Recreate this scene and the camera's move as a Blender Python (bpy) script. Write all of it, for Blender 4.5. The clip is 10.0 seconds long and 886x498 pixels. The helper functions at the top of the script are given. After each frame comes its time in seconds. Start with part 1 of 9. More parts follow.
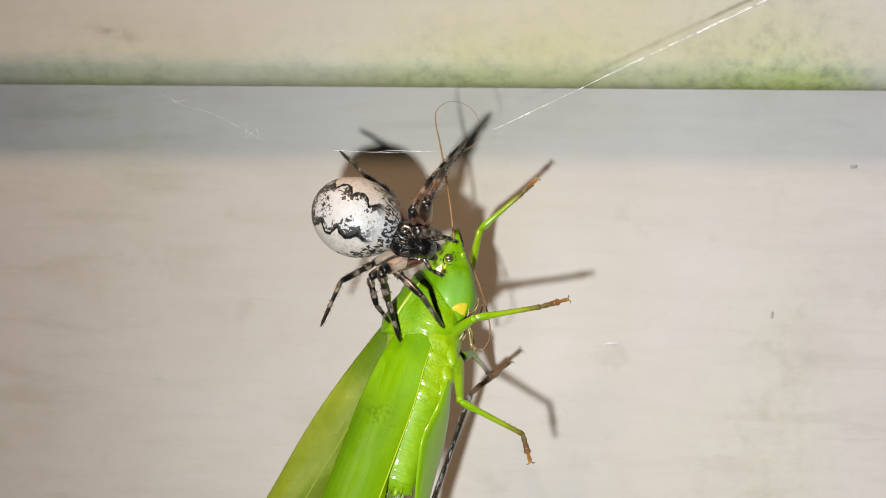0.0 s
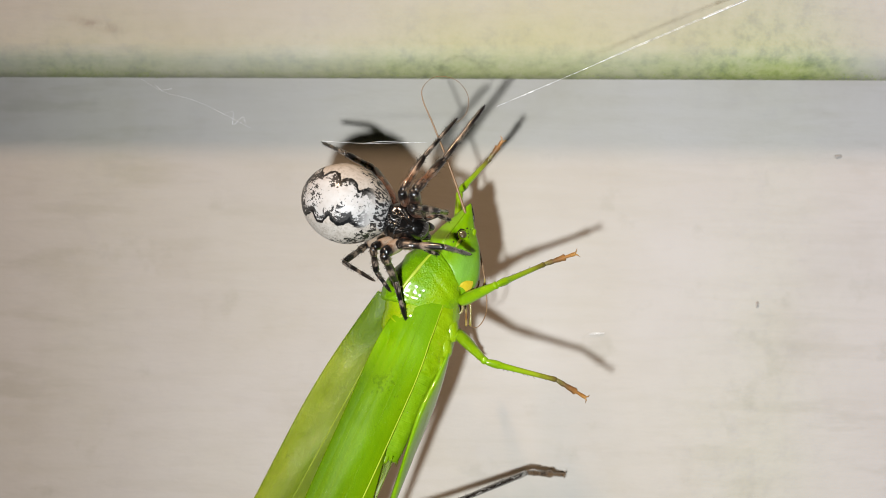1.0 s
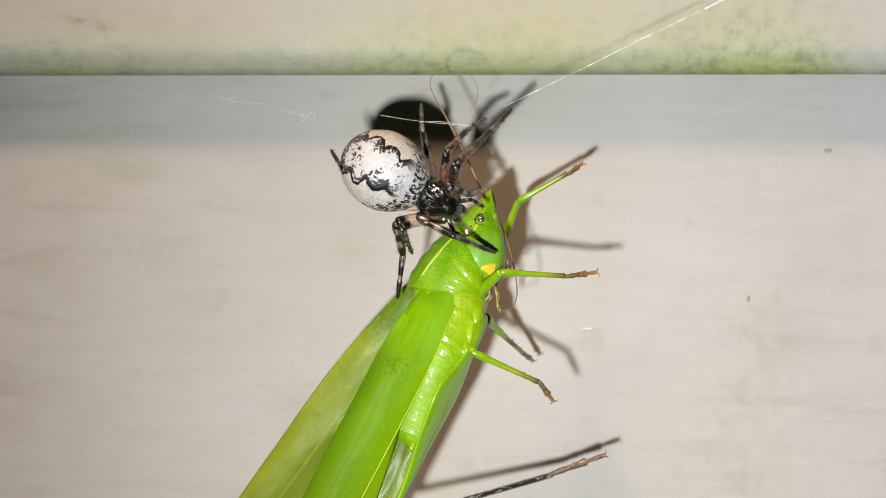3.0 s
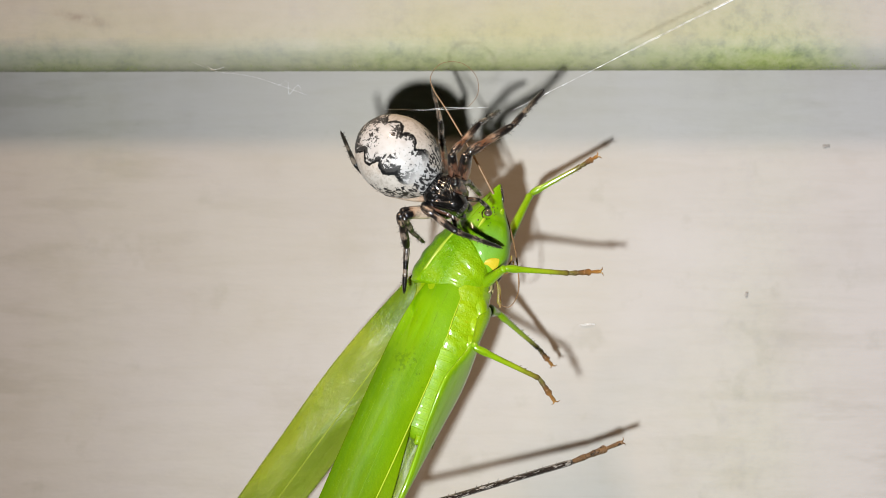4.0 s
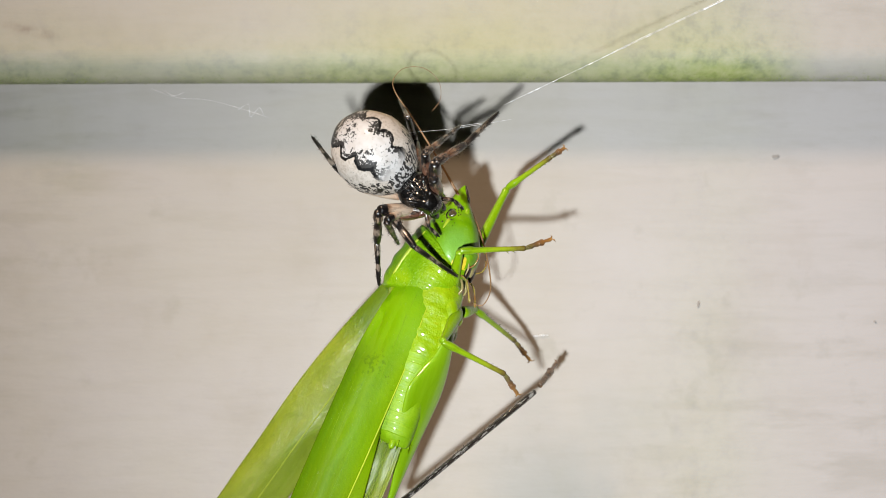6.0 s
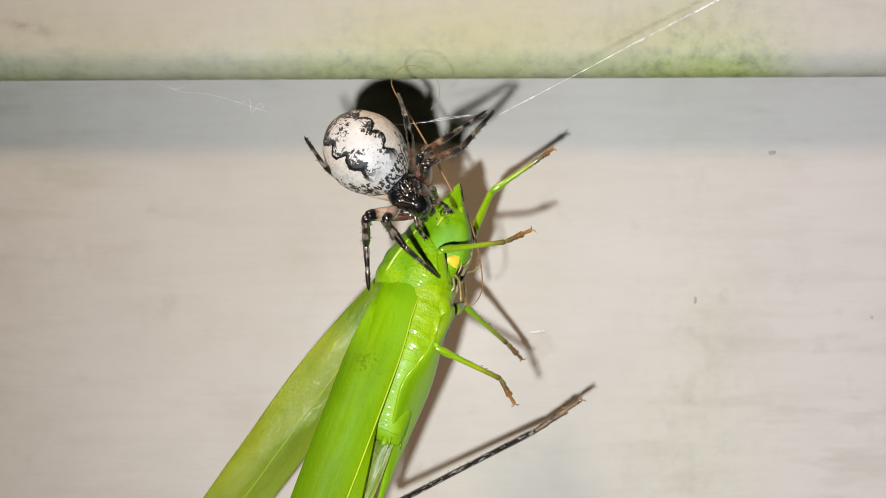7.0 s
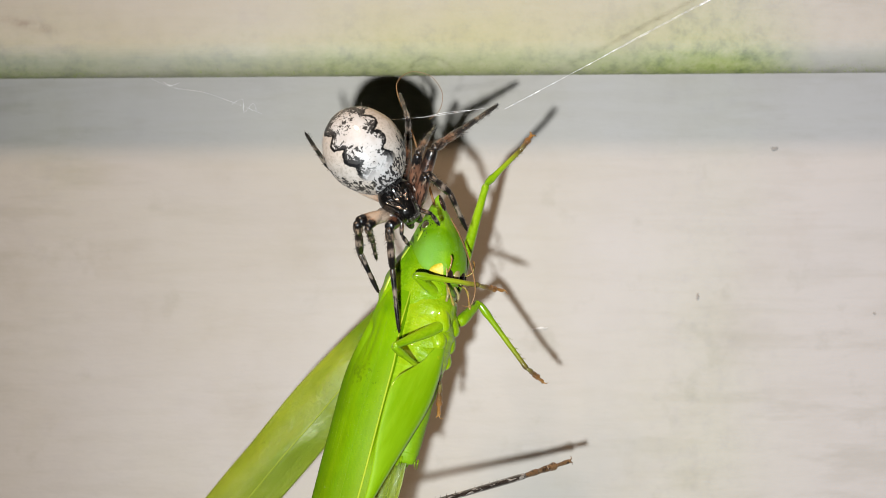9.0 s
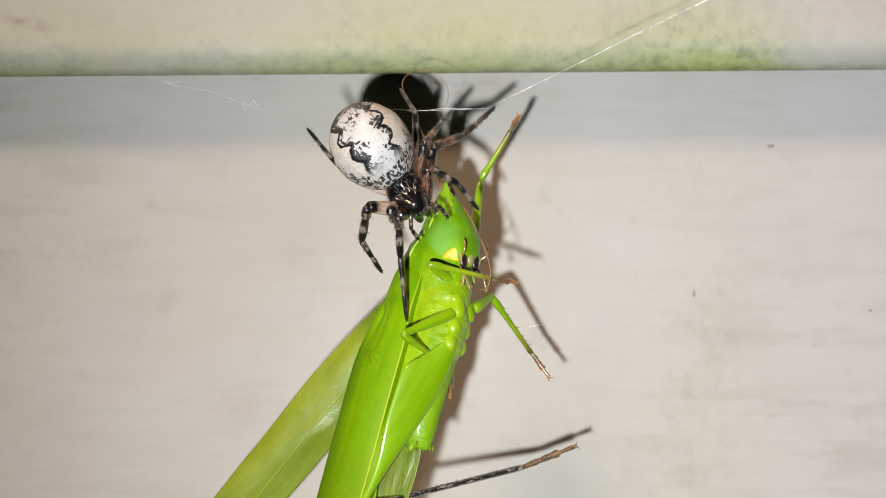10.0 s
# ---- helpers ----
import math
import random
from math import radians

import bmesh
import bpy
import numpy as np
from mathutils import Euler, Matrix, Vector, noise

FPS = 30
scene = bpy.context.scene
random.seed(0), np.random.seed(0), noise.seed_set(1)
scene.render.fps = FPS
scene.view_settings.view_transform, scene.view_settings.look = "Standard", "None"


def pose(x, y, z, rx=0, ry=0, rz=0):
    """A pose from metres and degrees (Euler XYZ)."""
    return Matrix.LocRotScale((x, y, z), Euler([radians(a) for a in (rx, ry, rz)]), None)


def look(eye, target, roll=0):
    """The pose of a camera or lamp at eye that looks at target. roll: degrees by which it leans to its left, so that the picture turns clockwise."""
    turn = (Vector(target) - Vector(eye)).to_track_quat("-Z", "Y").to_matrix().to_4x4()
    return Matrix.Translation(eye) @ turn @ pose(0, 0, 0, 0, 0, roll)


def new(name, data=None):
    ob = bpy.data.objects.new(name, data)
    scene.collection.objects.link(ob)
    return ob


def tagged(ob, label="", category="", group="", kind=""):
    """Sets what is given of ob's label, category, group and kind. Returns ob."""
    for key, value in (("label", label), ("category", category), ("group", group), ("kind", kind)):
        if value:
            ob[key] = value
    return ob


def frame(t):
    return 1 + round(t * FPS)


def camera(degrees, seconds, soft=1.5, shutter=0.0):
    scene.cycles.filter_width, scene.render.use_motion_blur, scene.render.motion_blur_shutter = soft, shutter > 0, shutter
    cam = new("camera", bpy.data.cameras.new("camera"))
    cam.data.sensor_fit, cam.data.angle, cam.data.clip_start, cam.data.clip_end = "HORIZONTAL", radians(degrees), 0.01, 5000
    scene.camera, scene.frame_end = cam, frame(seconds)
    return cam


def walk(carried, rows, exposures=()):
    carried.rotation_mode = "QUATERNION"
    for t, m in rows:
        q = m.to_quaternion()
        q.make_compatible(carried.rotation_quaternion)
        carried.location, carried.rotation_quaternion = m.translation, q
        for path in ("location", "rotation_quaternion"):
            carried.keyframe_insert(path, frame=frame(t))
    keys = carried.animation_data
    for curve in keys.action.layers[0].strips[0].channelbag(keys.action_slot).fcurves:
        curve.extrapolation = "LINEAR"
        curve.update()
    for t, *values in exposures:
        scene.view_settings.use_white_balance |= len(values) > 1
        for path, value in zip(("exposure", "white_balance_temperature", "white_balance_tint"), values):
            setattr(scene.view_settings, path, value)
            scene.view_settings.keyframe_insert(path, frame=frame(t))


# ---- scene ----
# A garden spider holds a conehead katydid in front of painted lap siding, at night, lit by a small hand lamp.
MM = 0.001
cam = camera(36.0, 10.0, soft=0.5)
cam.data.dof.use_dof, cam.data.dof.focus_distance, cam.data.dof.aperture_fstop = True, 0.118, 45.0
walk(cam, [
    (0, pose(0, -0.1406, 0, 90.21, -0.78, 3.02)),
    (0.5, pose(0, -0.1406, 0, 89.85, -0.64, 2.79)),
    (1, pose(0, -0.1406, 0, 89.85, -0.52, 2.42)),
    (1.5, pose(0, -0.1406, 0, 89.65, -0.38, 2.36)),
    (2, pose(0, -0.1406, 0, 89.81, -0.30, 2.11)),
    (2.5, pose(0, -0.1406, 0, 89.62, -0.26, 2.28)),
    (2.7, pose(0, -0.1406, 0, 89.69, -0.23, 2.17)),
    (3.8, pose(0, -0.1406, 0, 89.70, -0.12, 1.98)),
    (4, pose(0, -0.1406, 0, 89.53, -0.10, 1.98)),
    (4.5, pose(0, -0.1406, 0, 89.36, 0.04, 1.59)),
    (5, pose(0, -0.1406, 0, 89.46, 0.22, 0.61)),
    (5.5, pose(0, -0.1406, 0, 89.95, 0.15, 0.05)),
    (5.7, pose(0, -0.1406, 0, 90.06, 0.18, 0.03)),
    (6.8, pose(0, -0.1406, 0, 89.86, 0.24, -0.01)),
    (7, pose(0, -0.1406, 0, 89.86, 0.28, -0.12)),
    (7.5, pose(0, -0.1406, 0, 89.90, 0.31, -0.30)),
    (8, pose(0, -0.1406, 0, 89.93, 0.28, -0.10)),
    (8.5, pose(0, -0.1406, 0, 89.78, 0.30, -0.01)),
    (9, pose(0, -0.1406, 0, 89.73, 0.40, -0.02)),
    (9.5, pose(0, -0.1406, 0, 89.72, 0.42, -0.12)),
    (10, pose(0, -0.1406, 0, 89.63, 0.48, -0.17))])


# ---- light ----
world = bpy.data.worlds.new("night_sky")
scene.world = world
world.use_nodes = True
world.node_tree.nodes["Background"].inputs[0].default_value = (0.25, 0.32, 0.45, 1)
world.node_tree.nodes["Background"].inputs[1].default_value = 0.003


def lamp(name, kind, place, power, colour, radius):
    data = bpy.data.lights.new(name, kind)
    data.energy, data.color, data.shadow_soft_size = power, colour, radius
    ob = new(name, data)
    ob.location = place
    return ob


# the hand lamp beside the lens, pointed a little past the insects, and the warm porch lamp above
hand = lamp("hand_lamp", "SPOT", (-0.0158, -0.1425, -0.0178), 2.12, (0.874, 0.932, 0.982), 0.0026)
hand.data.spot_size, hand.data.spot_blend = radians(165), 1.0
hand.matrix_basis = look((-0.0158, -0.1425, -0.0178), (0.130, 0, 0.014))
lamp("porch_lamp", "POINT", (-0.30, -0.40, 0.68), 32.0, (1.0, 0.69, 0.46), 0.06)
scene.view_settings.exposure = -0.05


# ---- materials ----
EXPOSED, LIP, SLOPE, DRIP = 0.115, 0.0062, math.tan(radians(3.0)), 0.0168  # the lap boards
REFLECT = 0.60  # share of the colours below that the surfaces throw back


class Net:
    """Short hand for a material's node tree."""

    def __init__(self, name):
        self.mat = bpy.data.materials.new(name)
        self.mat.use_nodes = True
        self.nodes, self.links = self.mat.node_tree.nodes, self.mat.node_tree.links
        self.shader = self.nodes["Principled BSDF"]

    def put(self, socket, value):
        if isinstance(value, bpy.types.NodeSocket):
            self.links.new(value, socket)
        elif isinstance(value, (tuple, list)) and len(value) == 3 and socket.type == "RGBA":
            socket.default_value = (*value, 1)
        else:
            socket.default_value = value

    def calc(self, op, *values):
        n = self.nodes.new("ShaderNodeMath")
        n.operation = op
        for k, v in enumerate(values):
            self.put(n.inputs[k], v)
        return n.outputs[0]

    def where(self, kind="Object"):
        return self.nodes.new("ShaderNodeTexCoord").outputs[kind]

    def split(self, vector):
        n = self.nodes.new("ShaderNodeSeparateXYZ")
        self.put(n.inputs[0], vector)
        return n.outputs

    def stretch(self, vector, scale, turn=(0, 0, 0)):
        n = self.nodes.new("ShaderNodeMapping")
        self.put(n.inputs["Vector"], vector)
        n.inputs["Scale"].default_value, n.inputs["Rotation"].default_value = scale, turn
        return n.outputs[0]

    def noise(self, vector, scale, detail=4.0, rough=0.55, warp=0.0):
        n = self.nodes.new("ShaderNodeTexNoise")
        self.put(n.inputs["Vector"], vector)
        n.inputs["Scale"].default_value, n.inputs["Detail"].default_value = scale, detail
        n.inputs["Roughness"].default_value, n.inputs["Distortion"].default_value = rough, warp
        return n.outputs["Fac"]

    def ramp(self, value, *stops):
        n = self.nodes.new("ShaderNodeValToRGB")
        self.put(n.inputs[0], value)
        e = n.color_ramp.elements
        while len(e) < len(stops):
            e.new(0.5)
        for item, (at, colour) in zip(e, stops):
            item.position = at
            item.color = (*colour, 1) if isinstance(colour, tuple) else (colour, colour, colour, 1)
        return n.outputs[0]

    def mix(self, factor, a, b, blend="MIX"):
        n = self.nodes.new("ShaderNodeMix")
        n.data_type, n.blend_type = "RGBA", blend
        for k, v in ((0, factor), (6, a), (7, b)):
            self.put(n.inputs[k], v)
        return n.outputs[2]

    def bump(self, height, distance, strength=0.6):
        n = self.nodes.new("ShaderNodeBump")
        self.put(n.inputs["Height"], height)
        n.inputs["Distance"].default_value, n.inputs["Strength"].default_value = distance, strength
        self.links.new(n.outputs[0], self.shader.inputs["Normal"])

    def done(self, colour, rough=0.5, **more):
        self.put(self.shader.inputs["Base Color"], self.mix(1.0, colour, (REFLECT, REFLECT, REFLECT), "MULTIPLY"))
        self.put(self.shader.inputs["Roughness"], rough)
        for key, value in more.items():
            self.put(self.shader.inputs[key.replace("_", " ")], value)
        return self.mat


def paint_material():
    """Old beige house paint on wood: brush grain along the board, weather stains, specks, green algae on the drip edge."""
    n = Net("weathered_paint")
    p = n.where()
    x, y, z = n.split(p)
    grain = n.noise(n.stretch(p, (1, 1, 9)), 90, 6, 0.6, 0.6)
    fine = n.noise(n.stretch(p, (1, 1, 3)), 900, 4, 0.6)
    cloud = n.noise(p, 26, 4)
    blotch = n.noise(p, 75, 5, 0.62)
    base = n.ramp(cloud, (0.3, (0.432, 0.396, 0.376)), (0.7, (0.470, 0.434, 0.420)))
    base = n.mix(n.ramp(grain, (0.32, 0.22), (0.54, 0.0)), base, (0.365, 0.33, 0.29))
    base = n.mix(n.calc("MULTIPLY", n.ramp(blotch, (0.56, 0.0), (0.75, 1.0)), 0.35), base, (0.345, 0.305, 0.26))
    stroke = n.noise(n.stretch(p, (1, 1, 5), (0, radians(-12), 0)), 70, 4, 0.6)
    base = n.mix(n.calc("MULTIPLY", n.ramp(stroke, (0.52, 0.0), (0.66, 1.0)), n.ramp(n.noise(p, 16, 2), (0.42, 0.0), (0.62, 0.55))), base, (0.33, 0.30, 0.265))
    stain = n.ramp(n.noise(p, 210, 4, 0.6), (0.62, 0.0), (0.74, 0.35))
    base = n.mix(stain, base, (0.30, 0.28, 0.25))
    # dark specks of mildew
    cell = n.nodes.new("ShaderNodeTexVoronoi")
    n.put(cell.inputs["Vector"], p)
    cell.inputs["Scale"].default_value = 150
    speck = n.calc("MULTIPLY", n.ramp(cell.outputs["Distance"], (0.03, 1.0), (0.10, 0.0)), n.ramp(n.noise(p, 140, 2), (0.68, 0.0), (0.74, 0.5)))
    base = n.mix(speck, base, (0.16, 0.14, 0.12))
    # algae: thick at the drip edge, thin and yellowish higher up
    up = n.calc("ADD", z, n.calc("MULTIPLY", n.calc("SUBTRACT", n.noise(n.stretch(p, (1, 1, 1.5)), 55, 5, 0.65), 0.5), 0.0075))
    film = n.ramp(n.calc("MULTIPLY", up, 70.0), (0.0, 1.0), (0.10, 0.80), (0.24, 0.45), (0.48, 0.24), (0.95, 0.10))
    patch = n.ramp(n.noise(p, 48, 5, 0.6), (0.32, 0.45), (0.60, 1.0))
    film = n.calc("MULTIPLY", n.calc("MULTIPLY", film, patch), n.ramp(n.noise(p, 15, 2), (0.36, 0.35), (0.56, 1.0)))
    gain = 0.72
    for at, wide, much in ((0.027, 0.009, 1.0), (-0.042, 0.006, 0.5), (-0.012, 0.007, 0.3)):
        far = n.calc("DIVIDE", n.calc("SUBTRACT", x, at), wide)
        gain = n.calc("ADD", gain, n.calc("MULTIPLY", n.calc("EXPONENT", n.calc("MULTIPLY", n.calc("MULTIPLY", far, far), -1.0)), much))
    # the growth ends in a ragged front where the board stays dry
    dry = n.ramp(n.calc("ADD", n.calc("MULTIPLY", x, 25.0), n.calc("MULTIPLY", n.calc("SUBTRACT", blotch, 0.5), 0.5)), (0.74, 1.0), (1.0, 0.25))
    film = n.calc("MINIMUM", n.calc("MULTIPLY", n.calc("MULTIPLY", film, gain), dry), 1.0)
    # a thin yellowish bloom over the lower third of the board
    bloom = n.ramp(n.calc("MULTIPLY", up, 25.0), (0.0, 0.85), (0.5, 0.70), (1.0, 0.30))
    bloom = n.calc("MULTIPLY", bloom, n.ramp(n.calc("ADD", n.calc("MULTIPLY", x, 10.0), 0.5), (0.0, 0.25), (0.36, 0.80), (0.56, 0.80), (0.80, 0.10)))
    base = n.mix(n.calc("MULTIPLY", bloom, n.ramp(n.noise(p, 34, 4), (0.35, 0.3), (0.6, 1.0))), base, (0.45, 0.405, 0.225))
    tuft = n.ramp(n.noise(p, 620, 5, 0.7), (0.33, (0.12, 0.17, 0.025)), (0.50, (0.30, 0.345, 0.090)), (0.72, (0.41, 0.42, 0.19)))
    base = n.mix(n.calc("MULTIPLY", film, 0.95), base, tuft)
    # a brown scrape through the paint
    dx = n.calc("DIVIDE", n.calc("ADD", x, 0.0405), 0.0026)
    dz = n.calc("DIVIDE", n.calc("ADD", n.calc("SUBTRACT", z, 0.0049), n.calc("MULTIPLY", n.calc("ADD", x, 0.0405), 0.22)), 0.00045)
    scrape = n.calc("EXPONENT", n.calc("MULTIPLY", n.calc("ADD", n.calc("MULTIPLY", dx, dx), n.calc("MULTIPLY", dz, dz)), -1.0))
    base = n.mix(n.calc("MULTIPLY", scrape, n.ramp(n.noise(p, 900, 4, 0.7), (0.36, 0.0), (0.60, 0.55))), base, (0.20, 0.135, 0.10))
    # patchy dark olive along the board's bottom edge
    dirt = n.ramp(n.calc("MULTIPLY", z, 400.0), (0.02, 1.0), (0.22, 0.0))
    base = n.mix(n.calc("MULTIPLY", dirt, n.ramp(n.noise(p, 500, 4), (0.3, 0.0), (0.7, 0.35))), base, (0.08, 0.10, 0.035))
    # the olive underside, painted darker to keep bounced light off the shadow below
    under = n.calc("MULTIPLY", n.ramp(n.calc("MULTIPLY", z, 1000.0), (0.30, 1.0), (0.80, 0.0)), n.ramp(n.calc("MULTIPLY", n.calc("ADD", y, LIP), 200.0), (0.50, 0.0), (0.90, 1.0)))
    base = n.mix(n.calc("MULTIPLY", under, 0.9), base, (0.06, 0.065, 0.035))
    relief = n.calc("ADD", n.calc("MULTIPLY", grain, 0.18), n.calc("ADD", n.calc("MULTIPLY", fine, 0.35), n.calc("MULTIPLY", n.calc("MULTIPLY", film, n.noise(p, 900, 4)), 2.0)))
    n.bump(relief, 0.00018, 0.45)
    return n.done(base, n.ramp(blotch, (0.3, 0.62), (0.7, 0.8)))


def soil_material():
    n = Net("dark_lawn")
    p = n.where()
    c = n.ramp(n.noise(p, 5, 6), (0.35, (0.015, 0.022, 0.008)), (0.65, (0.04, 0.05, 0.018)))
    n.bump(n.noise(p, 60, 5), 0.03)
    return n.done(c, 0.9)


def skin_material(name, low, high, rough=0.32, scale=700, spots=None, glow=0.0, relief=0.00006, along=1.0, coat=0.0, gloss=0.35, grain=0.0, spot_at=0.66, lines=0.0):
    """Insect skin: colour that varies at two scales, fine grain, a waxy gloss."""
    n = Net(name)
    p = n.stretch(n.where(), (1, 1, along))
    big, fine = n.noise(p, scale * 0.35, 3), n.noise(p, scale * 3.2, 4, 0.65)
    c = n.mix(n.ramp(big, (0.3, 0.0), (0.7, 1.0)), low, high)
    c = n.mix(n.calc("MULTIPLY", n.ramp(fine, (0.4, 0.0), (0.75, 1.0)), 0.4), c, tuple(min(1, v * 1.35 + 0.01) for v in high))
    if spots:
        c = n.mix(n.ramp(n.noise(p, scale * 1.3, 3, 0.6), (spot_at, 0.0), (spot_at + 0.06, 0.8)), c, spots)
    height = n.calc("ADD", n.calc("MULTIPLY", big, 0.5), fine)
    if grain:
        # small raised granules with a paler top, and slow drifts of tone
        cell = n.nodes.new("ShaderNodeTexVoronoi")
        n.put(cell.inputs["Vector"], p)
        cell.inputs["Scale"].default_value = 4200
        knob = n.ramp(cell.outputs["Distance"], (0.1, 1.0), (0.5, 0.0))
        c = n.mix(n.calc("MULTIPLY", knob, 0.10 * grain), c, tuple(min(1, v * 1.5 + 0.02) for v in high))
        drift = n.noise(p, scale * 0.16, 3, 0.6)
        c = n.mix(n.ramp(drift, (0.34, 0.75 * grain), (0.52, 0.0)), c, (low[0] * 0.42, low[1] * 0.62, low[2]))
        c = n.mix(n.ramp(n.noise(p, scale * 0.22, 2), (0.54, 0.0), (0.68, 0.5 * grain)), c, (high[0] * 1.45, high[1] * 1.12, high[2] * 2))
        height = n.calc("ADD", height, n.calc("MULTIPLY", knob, 0.35 * grain))
    if lines:
        # fine creases across the body, uneven in spacing and depth
        z = n.split(p)[2]
        wave = n.calc("SINE", n.calc("ADD", n.calc("MULTIPLY", z, 15000.0), n.calc("MULTIPLY", big, 9.0)))
        crease = n.calc("MULTIPLY", n.ramp(wave, (0.55, 0.0), (0.95, 1.0)), n.ramp(n.noise(p, 700, 3), (0.38, 0.0), (0.6, 1.0)))
        c = n.mix(n.calc("MULTIPLY", crease, lines * 0.5), c, tuple(min(1, v * 1.5 + 0.01) for v in high))
        height = n.calc("ADD", height, n.calc("MULTIPLY", crease, lines))
    n.bump(height, relief, 0.6)
    m = n.done(c, n.ramp(fine, (0.3, rough * 0.8), (0.8, min(1, rough * 1.35))), Coat_Weight=coat, Coat_Roughness=0.08, Coat_IOR=2.0, Specular_IOR_Level=gloss)
    if glow:
        n.shader.inputs["Subsurface Weight"].default_value = glow
        n.shader.inputs["Subsurface Radius"].default_value = (0.6, 1.0, 0.15)
        n.shader.inputs["Subsurface Scale"].default_value = 0.0007
    return m


def head_material():
    """Smooth green head: a paler, slightly bluish cheek lobe ringed by a darker furrow, a darker crown."""
    n = Net("smooth_green_head")
    p = n.where()
    x, y, z = n.split(p)
    big, fine = n.noise(p, 420, 4, 0.6), n.noise(p, 2400, 4, 0.65)
    c = n.mix(n.ramp(big, (0.3, 0.0), (0.7, 1.0)), (0.140, 0.315, 0.0008), (0.195, 0.385, 0.002))
    across = n.calc("DIVIDE", n.calc("SUBTRACT", x, 1.55 * MM), 1.7 * MM)
    along = n.calc("DIVIDE", n.calc("SUBTRACT", z, 2.0 * MM), 2.3 * MM)
    r = n.calc("SQRT", n.calc("ADD", n.calc("MULTIPLY", across, across), n.calc("MULTIPLY", along, along)))
    r = n.calc("ADD", r, n.calc("MULTIPLY", n.calc("SUBTRACT", big, 0.5), 0.5))
    c = n.mix(n.ramp(r, (0.35, 0.85), (0.95, 0.0)), c, (0.220, 0.455, 0.060))
    c = n.mix(n.ramp(n.calc("ABSOLUTE", n.calc("SUBTRACT", r, 1.08)), (0.02, 0.45), (0.14, 0.0)), c, (0.105, 0.250, 0.0006))
    c = n.mix(n.calc("MULTIPLY", n.ramp(fine, (0.58, 0.0), (0.68, 1.0)), 0.35), c, (0.26, 0.46, 0.10))
    n.bump(n.calc("ADD", big, n.calc("MULTIPLY", fine, 0.3)), 0.00025, 0.5)
    return n.done(c, 0.36, Coat_Weight=0.22, Coat_Roughness=0.07, Coat_IOR=1.8, Specular_IOR_Level=0.12, Subsurface_Weight=0.12, Subsurface_Scale=0.0007, Subsurface_Radius=(0.6, 1.0, 0.2))


